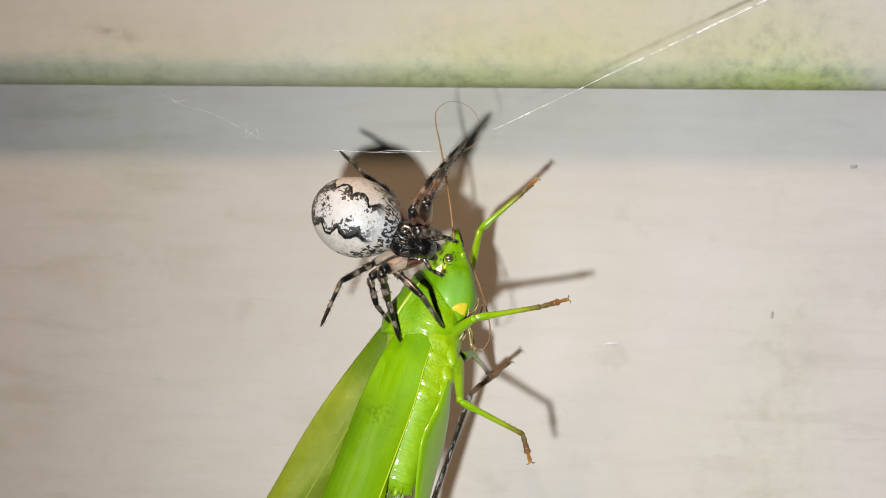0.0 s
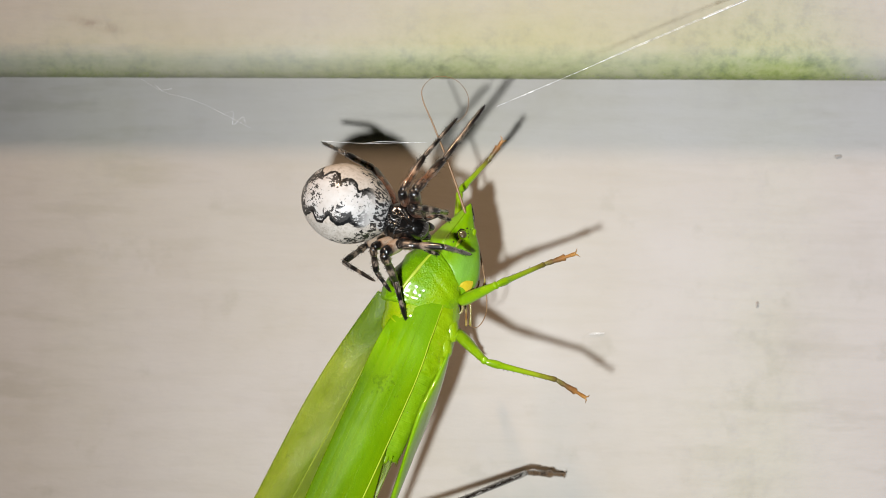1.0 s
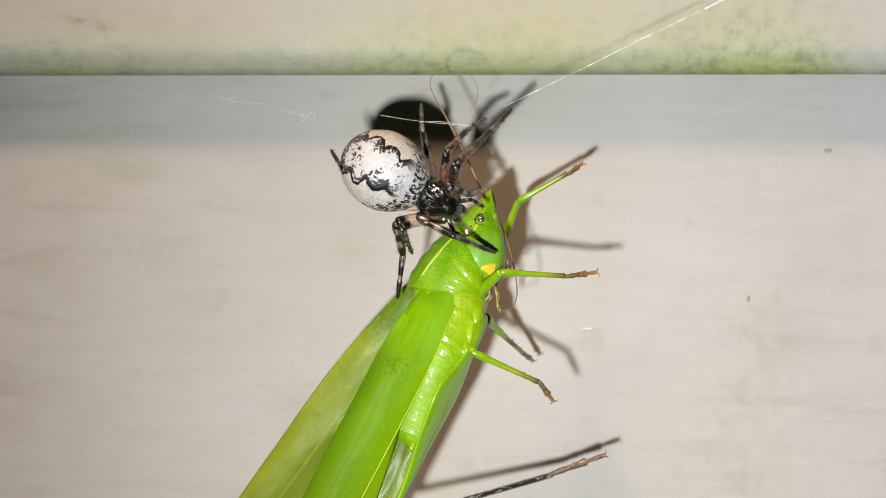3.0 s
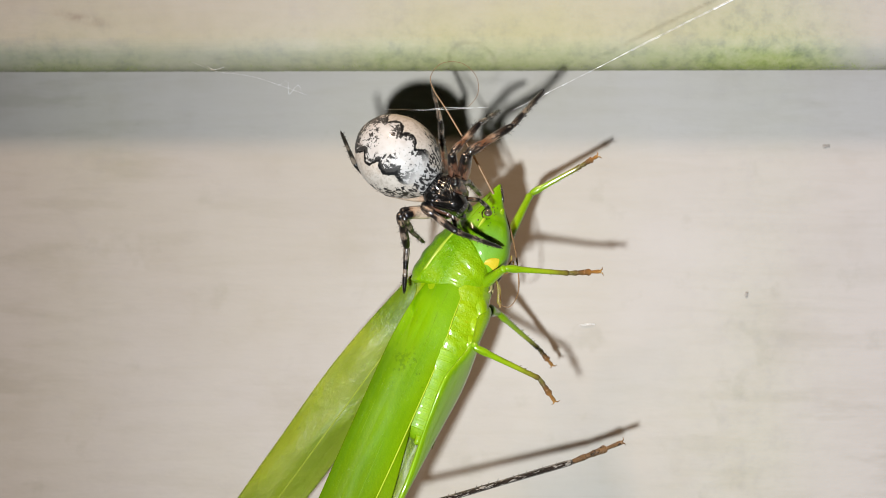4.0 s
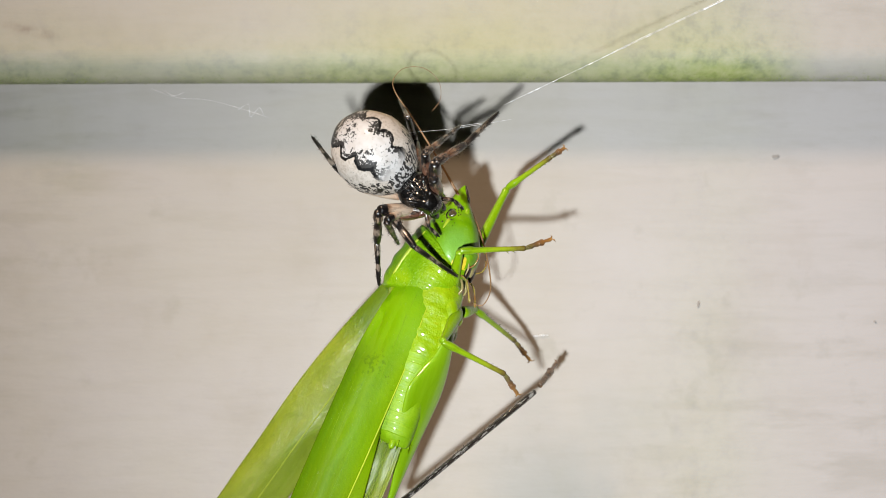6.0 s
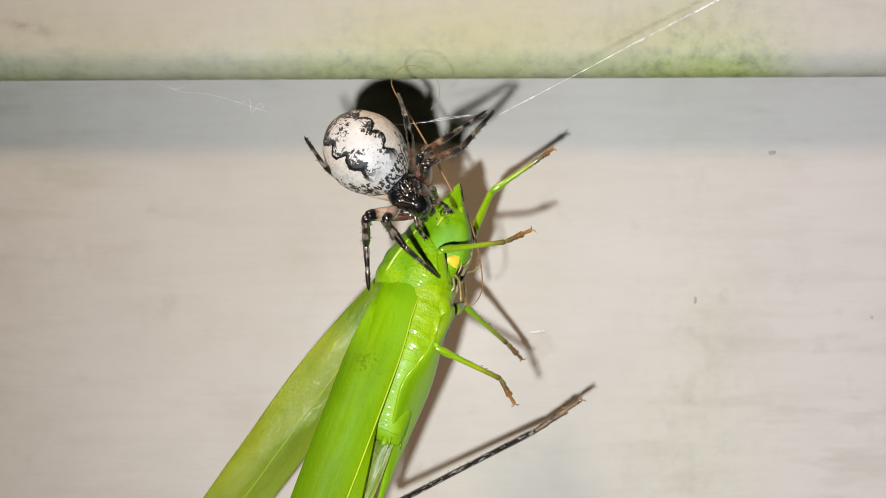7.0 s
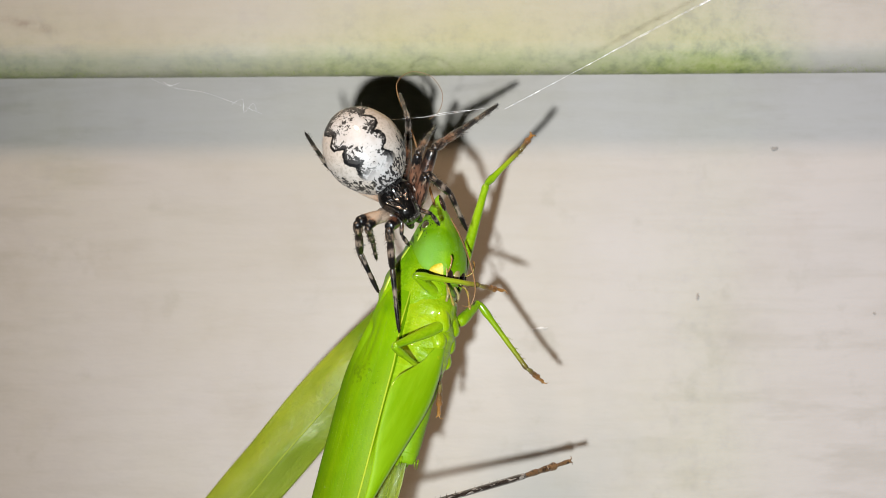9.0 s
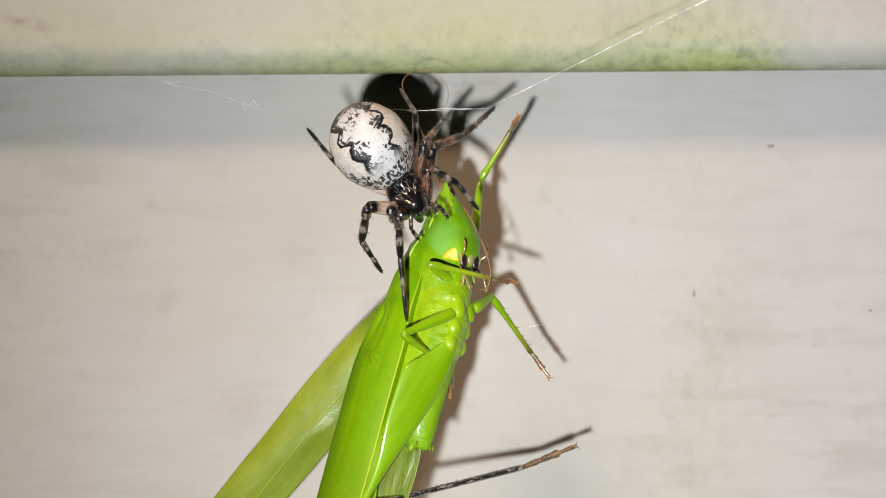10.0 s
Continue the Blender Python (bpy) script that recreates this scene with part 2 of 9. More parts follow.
def wing_material(name, low, high, see=0.0, vein=(0.45, 0.6, 0.08), rough=0.4, density=2600, thin=0.45, gloss=0.22, wrinkle=0.0, sheen=0.0, shade=0.0, smudge=0.0, root=None, tip=None, front=None):
    """Leaf-like wing: long veins, a fine net of cross veins, tiny painted gloss points; lets light through."""
    n = Net(name)
    p = n.where()
    big = n.noise(n.stretch(p, (1, 1, 0.25)), 420, 4)
    c = n.mix(n.ramp(big, (0.25, 0.35), (0.75, 0.70)), low, high)
    c = n.mix(n.calc("MULTIPLY", n.ramp(n.noise(n.stretch(p, (1, 1, 0.4)), 170, 3), (0.4, 0.0), (0.62, 1.0)), 0.75), c, tuple(v * k for v, k in zip(high, (1.32, 1.14, 1.0))))
    c = n.mix(n.ramp(n.noise(p, 230, 3, 0.6), (0.36, 0.30), (0.52, 0.0)), c, tuple(v * 0.7 for v in low))
    c = n.mix(n.calc("MULTIPLY", n.ramp(n.noise(p, 900, 3, 0.7), (0.66, 0.0), (0.74, 1.0)), 0.4), c, tuple(v * 0.45 for v in low))
    cell = n.nodes.new("ShaderNodeTexVoronoi")
    cell.feature = "DISTANCE_TO_EDGE"
    n.put(cell.inputs["Vector"], n.stretch(p, (1, 1, 0.6)))
    cell.inputs["Scale"].default_value = density
    net = n.ramp(cell.outputs["Distance"], (0.02, 1.0), (0.09, 0.0))
    x, y, z = n.split(p)
    streak = n.noise(n.stretch(p, (1, 1, 0.03)), 1500, 3, 0.5)
    line = n.ramp(streak, (0.56, 0.0), (0.66, 1.0))
    broad = n.noise(n.stretch(p, (1, 1, 0.04)), 420, 3, 0.5)
    c = n.mix(n.ramp(broad, (0.36, 0.55), (0.52, 0.0)), c, (low[0] * 0.85, low[1] * 0.82, low[2]))
    c = n.mix(n.ramp(broad, (0.52, 0.0), (0.68, 0.55)), c, vein)
    c = n.mix(n.calc("MULTIPLY", net, 0.05), c, vein)
    c = n.mix(n.calc("MULTIPLY", line, 0.14), c, vein)
    if front:
        # yellower towards the rib
        c = n.mix(n.ramp(n.calc("ADD", n.calc("MULTIPLY", x, 200.0), n.calc("MULTIPLY", n.calc("SUBTRACT", broad, 0.5), 0.6)), (0.10, 0.0), (0.46, 0.75)), c, front)
    if smudge:
        # a small cluster of dark dots a third of the way along
        dx, dz = n.calc("DIVIDE", n.calc("ADD", x, 0.2 * MM), 0.9 * MM), n.calc("DIVIDE", n.calc("ADD", z, 7.2 * MM), 1.1 * MM)
        spread = n.calc("EXPONENT", n.calc("MULTIPLY", n.calc("ADD", n.calc("MULTIPLY", dx, dx), n.calc("MULTIPLY", dz, dz)), -1.0))
        dots = n.ramp(n.calc("ADD", n.noise(p, 3000, 3, 0.6), n.calc("MULTIPLY", spread, 0.22)), (0.66, 0.0), (0.74, 0.7))
        c = n.mix(n.calc("MULTIPLY", dots, smudge), c, (0.03, 0.05, 0.004))
    if tip:
        # the outer half has dried to a duller olive
        c = n.mix(n.ramp(n.calc("ADD", n.calc("MULTIPLY", z, -40.0), n.calc("MULTIPLY", n.calc("SUBTRACT", broad, 0.5), 0.9)), (0.60, 0.0), (1.15, 0.85)), c, tip)
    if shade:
        # duller green back field, deepened by painted shade where the wing curves away
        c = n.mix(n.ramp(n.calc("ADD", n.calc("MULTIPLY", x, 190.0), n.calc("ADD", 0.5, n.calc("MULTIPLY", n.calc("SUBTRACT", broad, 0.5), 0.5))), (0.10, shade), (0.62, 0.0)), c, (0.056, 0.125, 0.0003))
    if root:
        # the leathery root is deeper in colour than the blade
        c = n.mix(n.ramp(n.calc("ADD", n.calc("MULTIPLY", z, 100.0), n.calc("ADD", 1.0, n.calc("MULTIPLY", n.calc("SUBTRACT", big, 0.5), 0.3))), (0.30, 0.0), (0.62, 1.0)), c, root)
    # sparkles put into the colour as pale dots
    glints = n.ramp(n.noise(p, 4600, 2), (0.69, 0.0), (0.74, 1.0))
    c = n.mix(n.calc("MULTIPLY", glints, 0.12), c, (0.5, 0.56, 0.3))
    n.bump(n.calc("ADD", n.calc("MULTIPLY", n.calc("ADD", n.calc("MULTIPLY", net, 0.05), n.noise(p, 3200, 3)), 0.5), n.calc("ADD", n.calc("MULTIPLY", streak, 0.12), n.calc("MULTIPLY", big, 0.35))), 0.00008, 0.5)
    if wrinkle:
        folds = n.noise(n.stretch(p, (1, 1, 0.35), (0, radians(-25), 0)), 700, 5, 0.6, 0.3)
        n.bump(n.calc("ADD", folds, n.calc("MULTIPLY", n.noise(p, 3200, 3), 0.10)), 0.0005, 0.5 * wrinkle)
        rough = n.ramp(n.noise(p, 150, 3), (0.42, 0.40), (0.60, rough))
    m = n.done(c, rough, Subsurface_Weight=thin, Subsurface_Scale=0.0012, Subsurface_Radius=(0.7, 1.0, 0.2), Specular_IOR_Level=gloss, Coat_Weight=sheen, Coat_Roughness=0.3)
    if see:
        n.shader.inputs["Alpha"].default_value = 1 - see
    return m


def abdomen_material():
    """Cream abdomen with a scalloped black leaf mark, mottling inside it and black streaks on the front flanks."""
    n = Net("leaf_marked_abdomen")
    p = n.where()
    x, y, z = n.split(p)
    wob = n.calc("SUBTRACT", n.noise(p, 900, 3), 0.5)
    fine = n.calc("SUBTRACT", n.noise(p, 4200, 4, 0.7), 0.5)
    u = n.calc("ADD", n.calc("ABSOLUTE", n.calc("ADD", n.calc("DIVIDE", x, 3.38 * MM), 0.03)), n.calc("MULTIPLY", wob, 0.32))
    v = n.calc("ADD", n.calc("DIVIDE", z, 4.1 * MM), 0.04)
    lobes = n.calc("ABSOLUTE", n.calc("SINE", n.calc("ADD", n.calc("MULTIPLY", v, 7.4), 0.4)))
    width = n.calc("SUBTRACT", n.calc("ADD", 0.44, n.calc("MULTIPLY", lobes, 0.17)), n.calc("MULTIPLY", n.calc("MAXIMUM", v, -0.2), 0.20))
    # the mark closes towards the tail
    width = n.calc("SUBTRACT", width, n.calc("MULTIPLY", n.calc("MAXIMUM", n.calc("SUBTRACT", -0.55, v), 0.0), 0.35))
    gap = n.calc("ADD", n.calc("SUBTRACT", u, width), n.calc("MULTIPLY", fine, 0.09))
    depth = n.calc("MULTIPLY", gap, -1.0)
    front = n.ramp(v, (0.50, 1.0), (0.74, 0.0))
    inside = n.ramp(depth, (0.0, 0.0), (0.012, 1.0))
    edge = n.ramp(n.calc("ADD", n.calc("ABSOLUTE", gap), n.calc("MULTIPLY", n.noise(p, 1100, 2), 0.06)), (0.056, 1.0), (0.078, 0.0))
    edge = n.calc("MULTIPLY", edge, n.calc("MULTIPLY", front, n.ramp(n.noise(p, 800, 2), (0.30, 0.15), (0.38, 1.0))))
    # smudges: thick against the line and at the tail, loose crumbs in the middle
    near = n.ramp(depth, (0.0, 1.0), (0.12, 0.78), (0.24, 0.30), (0.4, 0.08))
    tail = n.ramp(n.calc("MULTIPLY", v, -1.0), (0.42, 0.0), (0.85, 0.17))
    cloud = n.calc("ADD", n.calc("ADD", n.noise(p, 620, 2), n.calc("MULTIPLY", near, 0.27)), tail)
    crumb = n.noise(p, 3900, 4, 0.72)
    mottle = n.ramp(n.calc("ADD", n.calc("MULTIPLY", cloud, 0.80), n.calc("MULTIPLY", crumb, 0.95)), (0.985, 0.0), (1.03, 1.0))
    inner = n.calc("MULTIPLY", n.calc("MULTIPLY", inside, mottle), front)
    pale = n.ramp(n.noise(p, 3200, 4, 0.7), (0.36, (0.42, 0.36, 0.30)), (0.54, (0.57, 0.51, 0.44)))
    white = n.ramp(n.noise(p, 1500, 3), (0.3, (0.50, 0.465, 0.43)), (0.6, (0.57, 0.55, 0.525)))
    c = n.mix(inside, pale, white)
    c = n.mix(n.calc("MULTIPLY", inner, 0.95), c, (0.012, 0.011, 0.010))
    c = n.mix(edge, c, (0.006, 0.006, 0.006))
    # streaks round the flanks, thick towards the front
    r = n.calc("SQRT", n.calc("ADD", n.calc("POWER", n.calc("DIVIDE", x, 3.42 * MM), 2.0), n.calc("POWER", v, 2.0)))
    ahead = n.calc("ADD", r, n.calc("MULTIPLY", v, 0.26))
    rim = n.ramp(n.calc("ADD", ahead, n.calc("MULTIPLY", n.calc("SUBTRACT", n.noise(p, 1700, 3, 0.7), 0.5), 0.5)), (0.99, 0.0), (1.05, 1.0))
    streak = n.ramp(n.noise(n.stretch(p, (1.9, 1, 0.65)), 2500, 2, 0.5), (0.47, 0.0), (0.51, 1.0))
    c = n.mix(n.calc("MULTIPLY", n.calc("MULTIPLY", rim, streak), 0.97), c, (0.008, 0.007, 0.007))
    dots = n.ramp(n.noise(p, 3900, 2, 0.6), (0.68, 0.0), (0.73, 1.0))
    c = n.mix(n.calc("MULTIPLY", dots, 0.7), c, (0.03, 0.026, 0.024))
    n.bump(n.calc("ADD", n.calc("MULTIPLY", n.noise(p, 3000, 4, 0.6), 0.3), n.noise(p, 500, 3)), 0.00008, 0.25)
    return n.done(c, 0.42, Coat_Weight=0.22, Coat_Roughness=0.07, Specular_IOR_Level=0.15)


def banded_material(name, *stops, rough=0.32, mottled=0.5, pale=0.5, dark=0.51):
    """A leg's bands from its root to its end, with ragged mottling."""
    n = Net(name)
    g = n.split(n.where("Generated"))[2]
    p = n.where()
    g = n.calc("ADD", g, n.calc("MULTIPLY", n.calc("SUBTRACT", n.noise(p, 1700, 4, 0.7), 0.5), 0.30))
    c = n.ramp(g, *stops)
    q = n.stretch(p, (1, 1, 0.28))
    c = n.mix(n.calc("MULTIPLY", n.ramp(n.noise(q, 2400, 4, 0.75), (dark, 0.0), (dark + 0.06, 1.0)), mottled), c, (0.010, 0.007, 0.006))
    c = n.mix(n.calc("MULTIPLY", n.ramp(n.noise(q, 2700, 3, 0.7), (0.60, 0.0), (0.66, 1.0)), pale), c, (0.44, 0.31, 0.21))
    n.bump(n.noise(p, 4500, 4), 0.00005, 0.6)
    return n.done(c, rough, Specular_IOR_Level=0.3, Coat_Weight=0.5, Coat_Roughness=0.12)


def silk_material():
    n = Net("spider_silk")
    c = n.ramp(n.noise(n.where(), 900, 3), (0.38, (0.40, 0.40, 0.40)), (0.66, (1.35, 1.35, 1.35)))
    return n.done(c, 0.35, Subsurface_Weight=0.0)


BLACK, RUST = (0.005, 0.004, 0.004), (0.15, 0.065, 0.03)
PAINT, SOIL, ABDOMEN, SILK = paint_material(), soil_material(), abdomen_material(), silk_material()
CARAPACE = skin_material("glossy_black_carapace", (0.002, 0.002, 0.002), (0.006, 0.005, 0.004), 0.25, 1500, (0.016, 0.006, 0.005), coat=0.5, relief=0.00005, gloss=0.1, along=0.5)
COXA = skin_material("reddish_leg_root", (0.03, 0.011, 0.007), (0.14, 0.055, 0.03), 0.22, 1700, (0.008, 0.005, 0.004), coat=0.8, relief=0.00012, spot_at=0.56)
SPIDER_EYE = skin_material("spider_eye_black", (0.004, 0.004, 0.004), (0.01, 0.01, 0.01), 0.08, coat=1.0)
PALE_HAIR = skin_material("pale_spider_hair", (0.40, 0.36, 0.33), (0.62, 0.58, 0.54), 0.4)
DARK_FEMUR = banded_material("dark_femur", (0.0, (0.07, 0.03, 0.02)), (0.2, (0.11, 0.045, 0.026)), (0.45, (0.18, 0.085, 0.05)), (0.72, (0.13, 0.06, 0.035)), (0.82, BLACK), (0.97, BLACK), rough=0.28, mottled=0.9, pale=0.45, dark=0.49)
FEMUR = banded_material("banded_femur", (0.0, (0.26, 0.13, 0.08)), (0.14, (0.46, 0.32, 0.22)), (0.30, (0.54, 0.41, 0.30)), (0.72, (0.52, 0.39, 0.28)), (0.80, (0.30, 0.18, 0.11)), (0.84, BLACK), (0.97, BLACK), rough=0.28, mottled=0.30, pale=0.2)
TIBIA = banded_material("banded_tibia", (0.0, BLACK), (0.08, BLACK), (0.14, (0.26, 0.18, 0.12)), (0.27, (0.27, 0.19, 0.13)), (0.33, BLACK), (0.48, (0.03, 0.02, 0.015)), (0.55, (0.27, 0.20, 0.15)), (0.66, (0.22, 0.16, 0.12)), (0.73, BLACK), mottled=0.95, pale=0.55, dark=0.465)
TARSUS = banded_material("banded_tarsus", (0.0, (0.27, 0.22, 0.17)), (0.22, (0.23, 0.18, 0.14)), (0.28, BLACK), (0.44, BLACK), (0.49, (0.21, 0.16, 0.12)), (0.57, (0.20, 0.15, 0.11)), (0.62, BLACK), (1.0, (0.02, 0.015, 0.01)), mottled=0.95, pale=0.5, dark=0.465)
RUSTY = banded_material("rust_banded_tibia", (0.0, BLACK), (0.05, BLACK), (0.10, (0.26, 0.17, 0.12)), (0.26, (0.20, 0.085, 0.04)), (0.42, RUST), (0.55, (0.30, 0.19, 0.12)), (0.70, (0.05, 0.03, 0.02)), (0.85, BLACK), mottled=0.95, pale=0.7, dark=0.46)
DARK_LEG = banded_material("dark_tarsus", (0.0, (0.16, 0.11, 0.08)), (0.12, BLACK), (0.26, BLACK), (0.34, (0.22, 0.17, 0.12)), (0.52, (0.24, 0.19, 0.14)), (0.62, BLACK), (1.0, BLACK), rough=0.3, mottled=0.95, dark=0.47, pale=0.35)

GREEN = skin_material("waxy_green_skin", (0.1431, 0.3074, 0.000636), (0.212, 0.3816, 0.000848), 0.36, 900, glow=0.10, coat=0.15, relief=0.00012, grain=1.0, gloss=0.10)
HEAD_GREEN = head_material()
LEG_GREEN = skin_material("green_leg_skin", (0.165, 0.320, 0.0008), (0.240, 0.390, 0.002), 0.34, 800, glow=0.12, coat=0.35, relief=0.00012, gloss=0.15)
THIGH = skin_material("smooth_green_thigh", (0.1627, 0.3303, 0.0003943), (0.2219, 0.3894, 0.0005915), 0.45, 420, glow=0.1, coat=0.7, relief=0.00003, along=0.15, gloss=0.15)
SHIN_GREEN = banded_material("green_shin", (0.0, (0.20, 0.36, 0.003)), (0.35, (0.23, 0.37, 0.005)), (0.65, (0.26, 0.33, 0.012)), (0.88, (0.20, 0.18, 0.02)), (1.0, (0.10, 0.06, 0.02)), rough=0.25, mottled=0.22, pale=0.0)
BELLY = skin_material("yellow_green_belly", (0.1801, 0.3478, 0.0004092), (0.2588, 0.4144, 0.0006138), 0.5, 420, glow=0.1, coat=0.05, relief=0.00005, grain=0.5, gloss=0.2, lines=0.22)
PLEURA = skin_material("wet_yellow_green_flank", (0.1858, 0.3428, 0.0004092), (0.287, 0.4246, 0.001023), 0.42, 420, (0.34, 0.40, 0.006), glow=0.1, coat=0.45, relief=0.00014, grain=0.6, gloss=0.12, spot_at=0.58)
PALP = skin_material("amber_mouth_feeler", (0.22, 0.22, 0.03), (0.36, 0.24, 0.06), 0.25, 1500, (0.26, 0.09, 0.02), coat=0.7, spot_at=0.5)
CREASE = skin_material("dull_yellow_fold", (0.230, 0.300, 0.018), (0.300, 0.360, 0.040), 0.4, 700)
YELLOW_LINE = skin_material("yellow_ridge", (0.36, 0.47, 0.015), (0.46, 0.54, 0.05), 0.35, 900)
YELLOW_FACE = skin_material("yellow_cheek", (0.560, 0.360, 0.006), (0.660, 0.500, 0.020), 0.45, 1500)
MOUTH_BLACK = skin_material("black_mouthpart", (0.01, 0.006, 0.004), (0.03, 0.015, 0.01), 0.25)
MOUTH_PALE = skin_material("pale_mouthpart", (0.24, 0.20, 0.06), (0.36, 0.29, 0.12), 0.3)
ORANGE = banded_material("orange_brown_foot", (0.0, (0.24, 0.22, 0.05)), (0.25, (0.14, 0.08, 0.03)), (0.5, (0.22, 0.10, 0.03)), (0.75, (0.34, 0.15, 0.035)), (1.0, (0.42, 0.22, 0.06)), rough=0.35, mottled=0.45)
FOOT_BROWN = skin_material("brown_foot", (0.05, 0.027, 0.014), (0.24, 0.13, 0.055), 0.3, 1900, (0.012, 0.008, 0.006), coat=0.4, relief=0.00012, spot_at=0.54)
# the shin's pale streaks are its silvery highlights, painted into the colour
SHIN_BROWN = skin_material("dark_brown_shin", (0.012, 0.009, 0.007), (0.045, 0.032, 0.024), 0.16, 4200, (0.42, 0.38, 0.33), coat=1.0, relief=0.00008, gloss=0.9, along=0.2, spot_at=0.545)
ANTENNA = skin_material("orange_brown_antenna", (0.17, 0.085, 0.03), (0.27, 0.15, 0.06), 0.4, 900)
EYE_GREY = skin_material("grey_mottled_eye", (0.030, 0.022, 0.010), (0.11, 0.08, 0.035), 0.10, 2600, (0.05, 0.045, 0.03), coat=0.8)
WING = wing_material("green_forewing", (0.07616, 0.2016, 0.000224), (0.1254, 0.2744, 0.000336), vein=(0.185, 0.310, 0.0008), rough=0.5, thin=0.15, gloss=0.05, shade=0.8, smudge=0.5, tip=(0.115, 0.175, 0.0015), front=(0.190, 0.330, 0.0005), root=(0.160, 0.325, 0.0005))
RIB = skin_material("yellow_green_rib", (0.28, 0.38, 0.006), (0.36, 0.44, 0.02), 0.45, 900, gloss=0.1)
VEIN = skin_material("pale_green_vein", (0.120, 0.230, 0.001), (0.170, 0.280, 0.002), 0.4, 900, gloss=0.1)
WING_BACK = wing_material("olive_green_forewing", (0.135, 0.210, 0.005), (0.210, 0.282, 0.018), vein=(0.30, 0.34, 0.08), rough=0.36, see=0.06, thin=0.3, gloss=0.35, wrinkle=0.9, sheen=0.9, root=(0.105, 0.175, 0.001))
WING_CLEAR = wing_material("clear_hindwing", (0.14, 0.24, 0.012), (0.21, 0.30, 0.04), vein=(0.26, 0.33, 0.10), rough=0.4, see=0.30, density=1800)


# ---- mesh helpers ----
def mesh_of(name, bm, material, smooth=True):
    bmesh.ops.recalc_face_normals(bm, faces=bm.faces)
    data = bpy.data.meshes.new(name)
    bm.to_mesh(data)
    bm.free()
    if smooth:
        data.shade_smooth()
    data.materials.append(material)
    return data


def part(name, bm, material, parent, label="", smooth=True):
    ob = new(name, mesh_of(name, bm, material, smooth))
    ob.parent = parent
    return tagged(ob, label)


def thing(name, label, category, kind=""):
    ob = new(name)
    ob.empty_display_size = 0.002
    return tagged(ob, label, category, "", kind)


def loft(rings, seg=24, bm=None, power=2.0):
    """A closed skin over rings (x, y, z, rx, ry) in millimetres, stacked along z."""
    bm = bm or bmesh.new()
    loops = []
    for x, y, z, a, b in rings:
        loop = []
        for k in range(seg):
            w = 2 * math.pi * k / seg
            c, s = math.cos(w), math.sin(w)
            c, s = math.copysign(abs(c) ** (2 / power), c), math.copysign(abs(s) ** (2 / power), s)
            loop.append(bm.verts.new(((x + a * c) * MM, (y + b * s) * MM, z * MM)))
        loops.append(loop)
    for p, q in zip(loops, loops[1:]):
        for k in range(seg):
            bm.faces.new((p[k], p[(k + 1) % seg], q[(k + 1) % seg], q[k]))
    bm.faces.new(loops[0])
    bm.faces.new(loops[-1])
    return bm


def smooth_rings(keys, count):
    """Rings between the key rings, by a smooth curve through them."""
    keys = [list(k) for k in keys]
    out = []
    for j in range(count):
        f = j / (count - 1) * (len(keys) - 1)
        i = min(int(f), len(keys) - 2)
        f -= i
        a, b, c, d = keys[max(i - 1, 0)], keys[i], keys[i + 1], keys[min(i + 2, len(keys) - 1)]
        row = []
        for e in range(5):
            m0, m1 = (c[e] - a[e]) / 2, (d[e] - b[e]) / 2
            v = (2 * f**3 - 3 * f**2 + 1) * b[e] + (f**3 - 2 * f**2 + f) * m0 + (3 * f**2 - 2 * f**3) * c[e] + (f**3 - f**2) * m1
            row.append(max(v, 0.01) if e > 2 else v)
        out.append(row)
    return out


def sweep(points, radii, seg=8, bm=None):
    """A round rod along a bent line; points and radii in millimetres."""
    bm = bm or bmesh.new()
    pts = [Vector(p) * MM for p in points]
    side, loops = Vector((0.31, 0.87, 0.24)), []
    for i, p in enumerate(pts):
        way = (pts[min(i + 1, len(pts) - 1)] - pts[max(i - 1, 0)]).normalized()
        side = (side - way * side.dot(way)).normalized()
        up, r = way.cross(side), radii[i] * MM if not isinstance(radii, (int, float)) else radii * MM
        loops.append([bm.verts.new(p + r * (side * math.cos(a) + up * math.sin(a))) for a in (2 * math.pi * k / seg for k in range(seg))])
    for p, q in zip(loops, loops[1:]):
        for k in range(seg):
            bm.faces.new((p[k], p[(k + 1) % seg], q[(k + 1) % seg], q[k]))
    bm.faces.new(loops[0])
    bm.faces.new(loops[-1])
    return bm


def curve_through(points, count):
    """Points on a smooth line through the given ones."""
    pts, out = [Vector(p) for p in points], []
    for j in range(count):
        f = j / (count - 1) * (len(pts) - 1)
        i = min(int(f), len(pts) - 2)
        f -= i
        a, b, c, d = pts[max(i - 1, 0)], pts[i], pts[i + 1], pts[min(i + 2, len(pts) - 1)]
        out.append(0.5 * (2 * b + (c - a) * f + (2 * a - 5 * b + 4 * c - d) * f * f + (3 * b - a - 3 * c + d) * f**3))
    return out


def ball(x, y, z, a, b, c, seg=20, rows=14, bm=None):
    rings = []
    for j in range(rows + 1):
        w = math.pi * (j + 0.25) / (rows + 0.5)
        rings.append((x, y, z - c * math.cos(w), a * math.sin(w), b * math.sin(w)))
    return loft(rings, seg, bm)


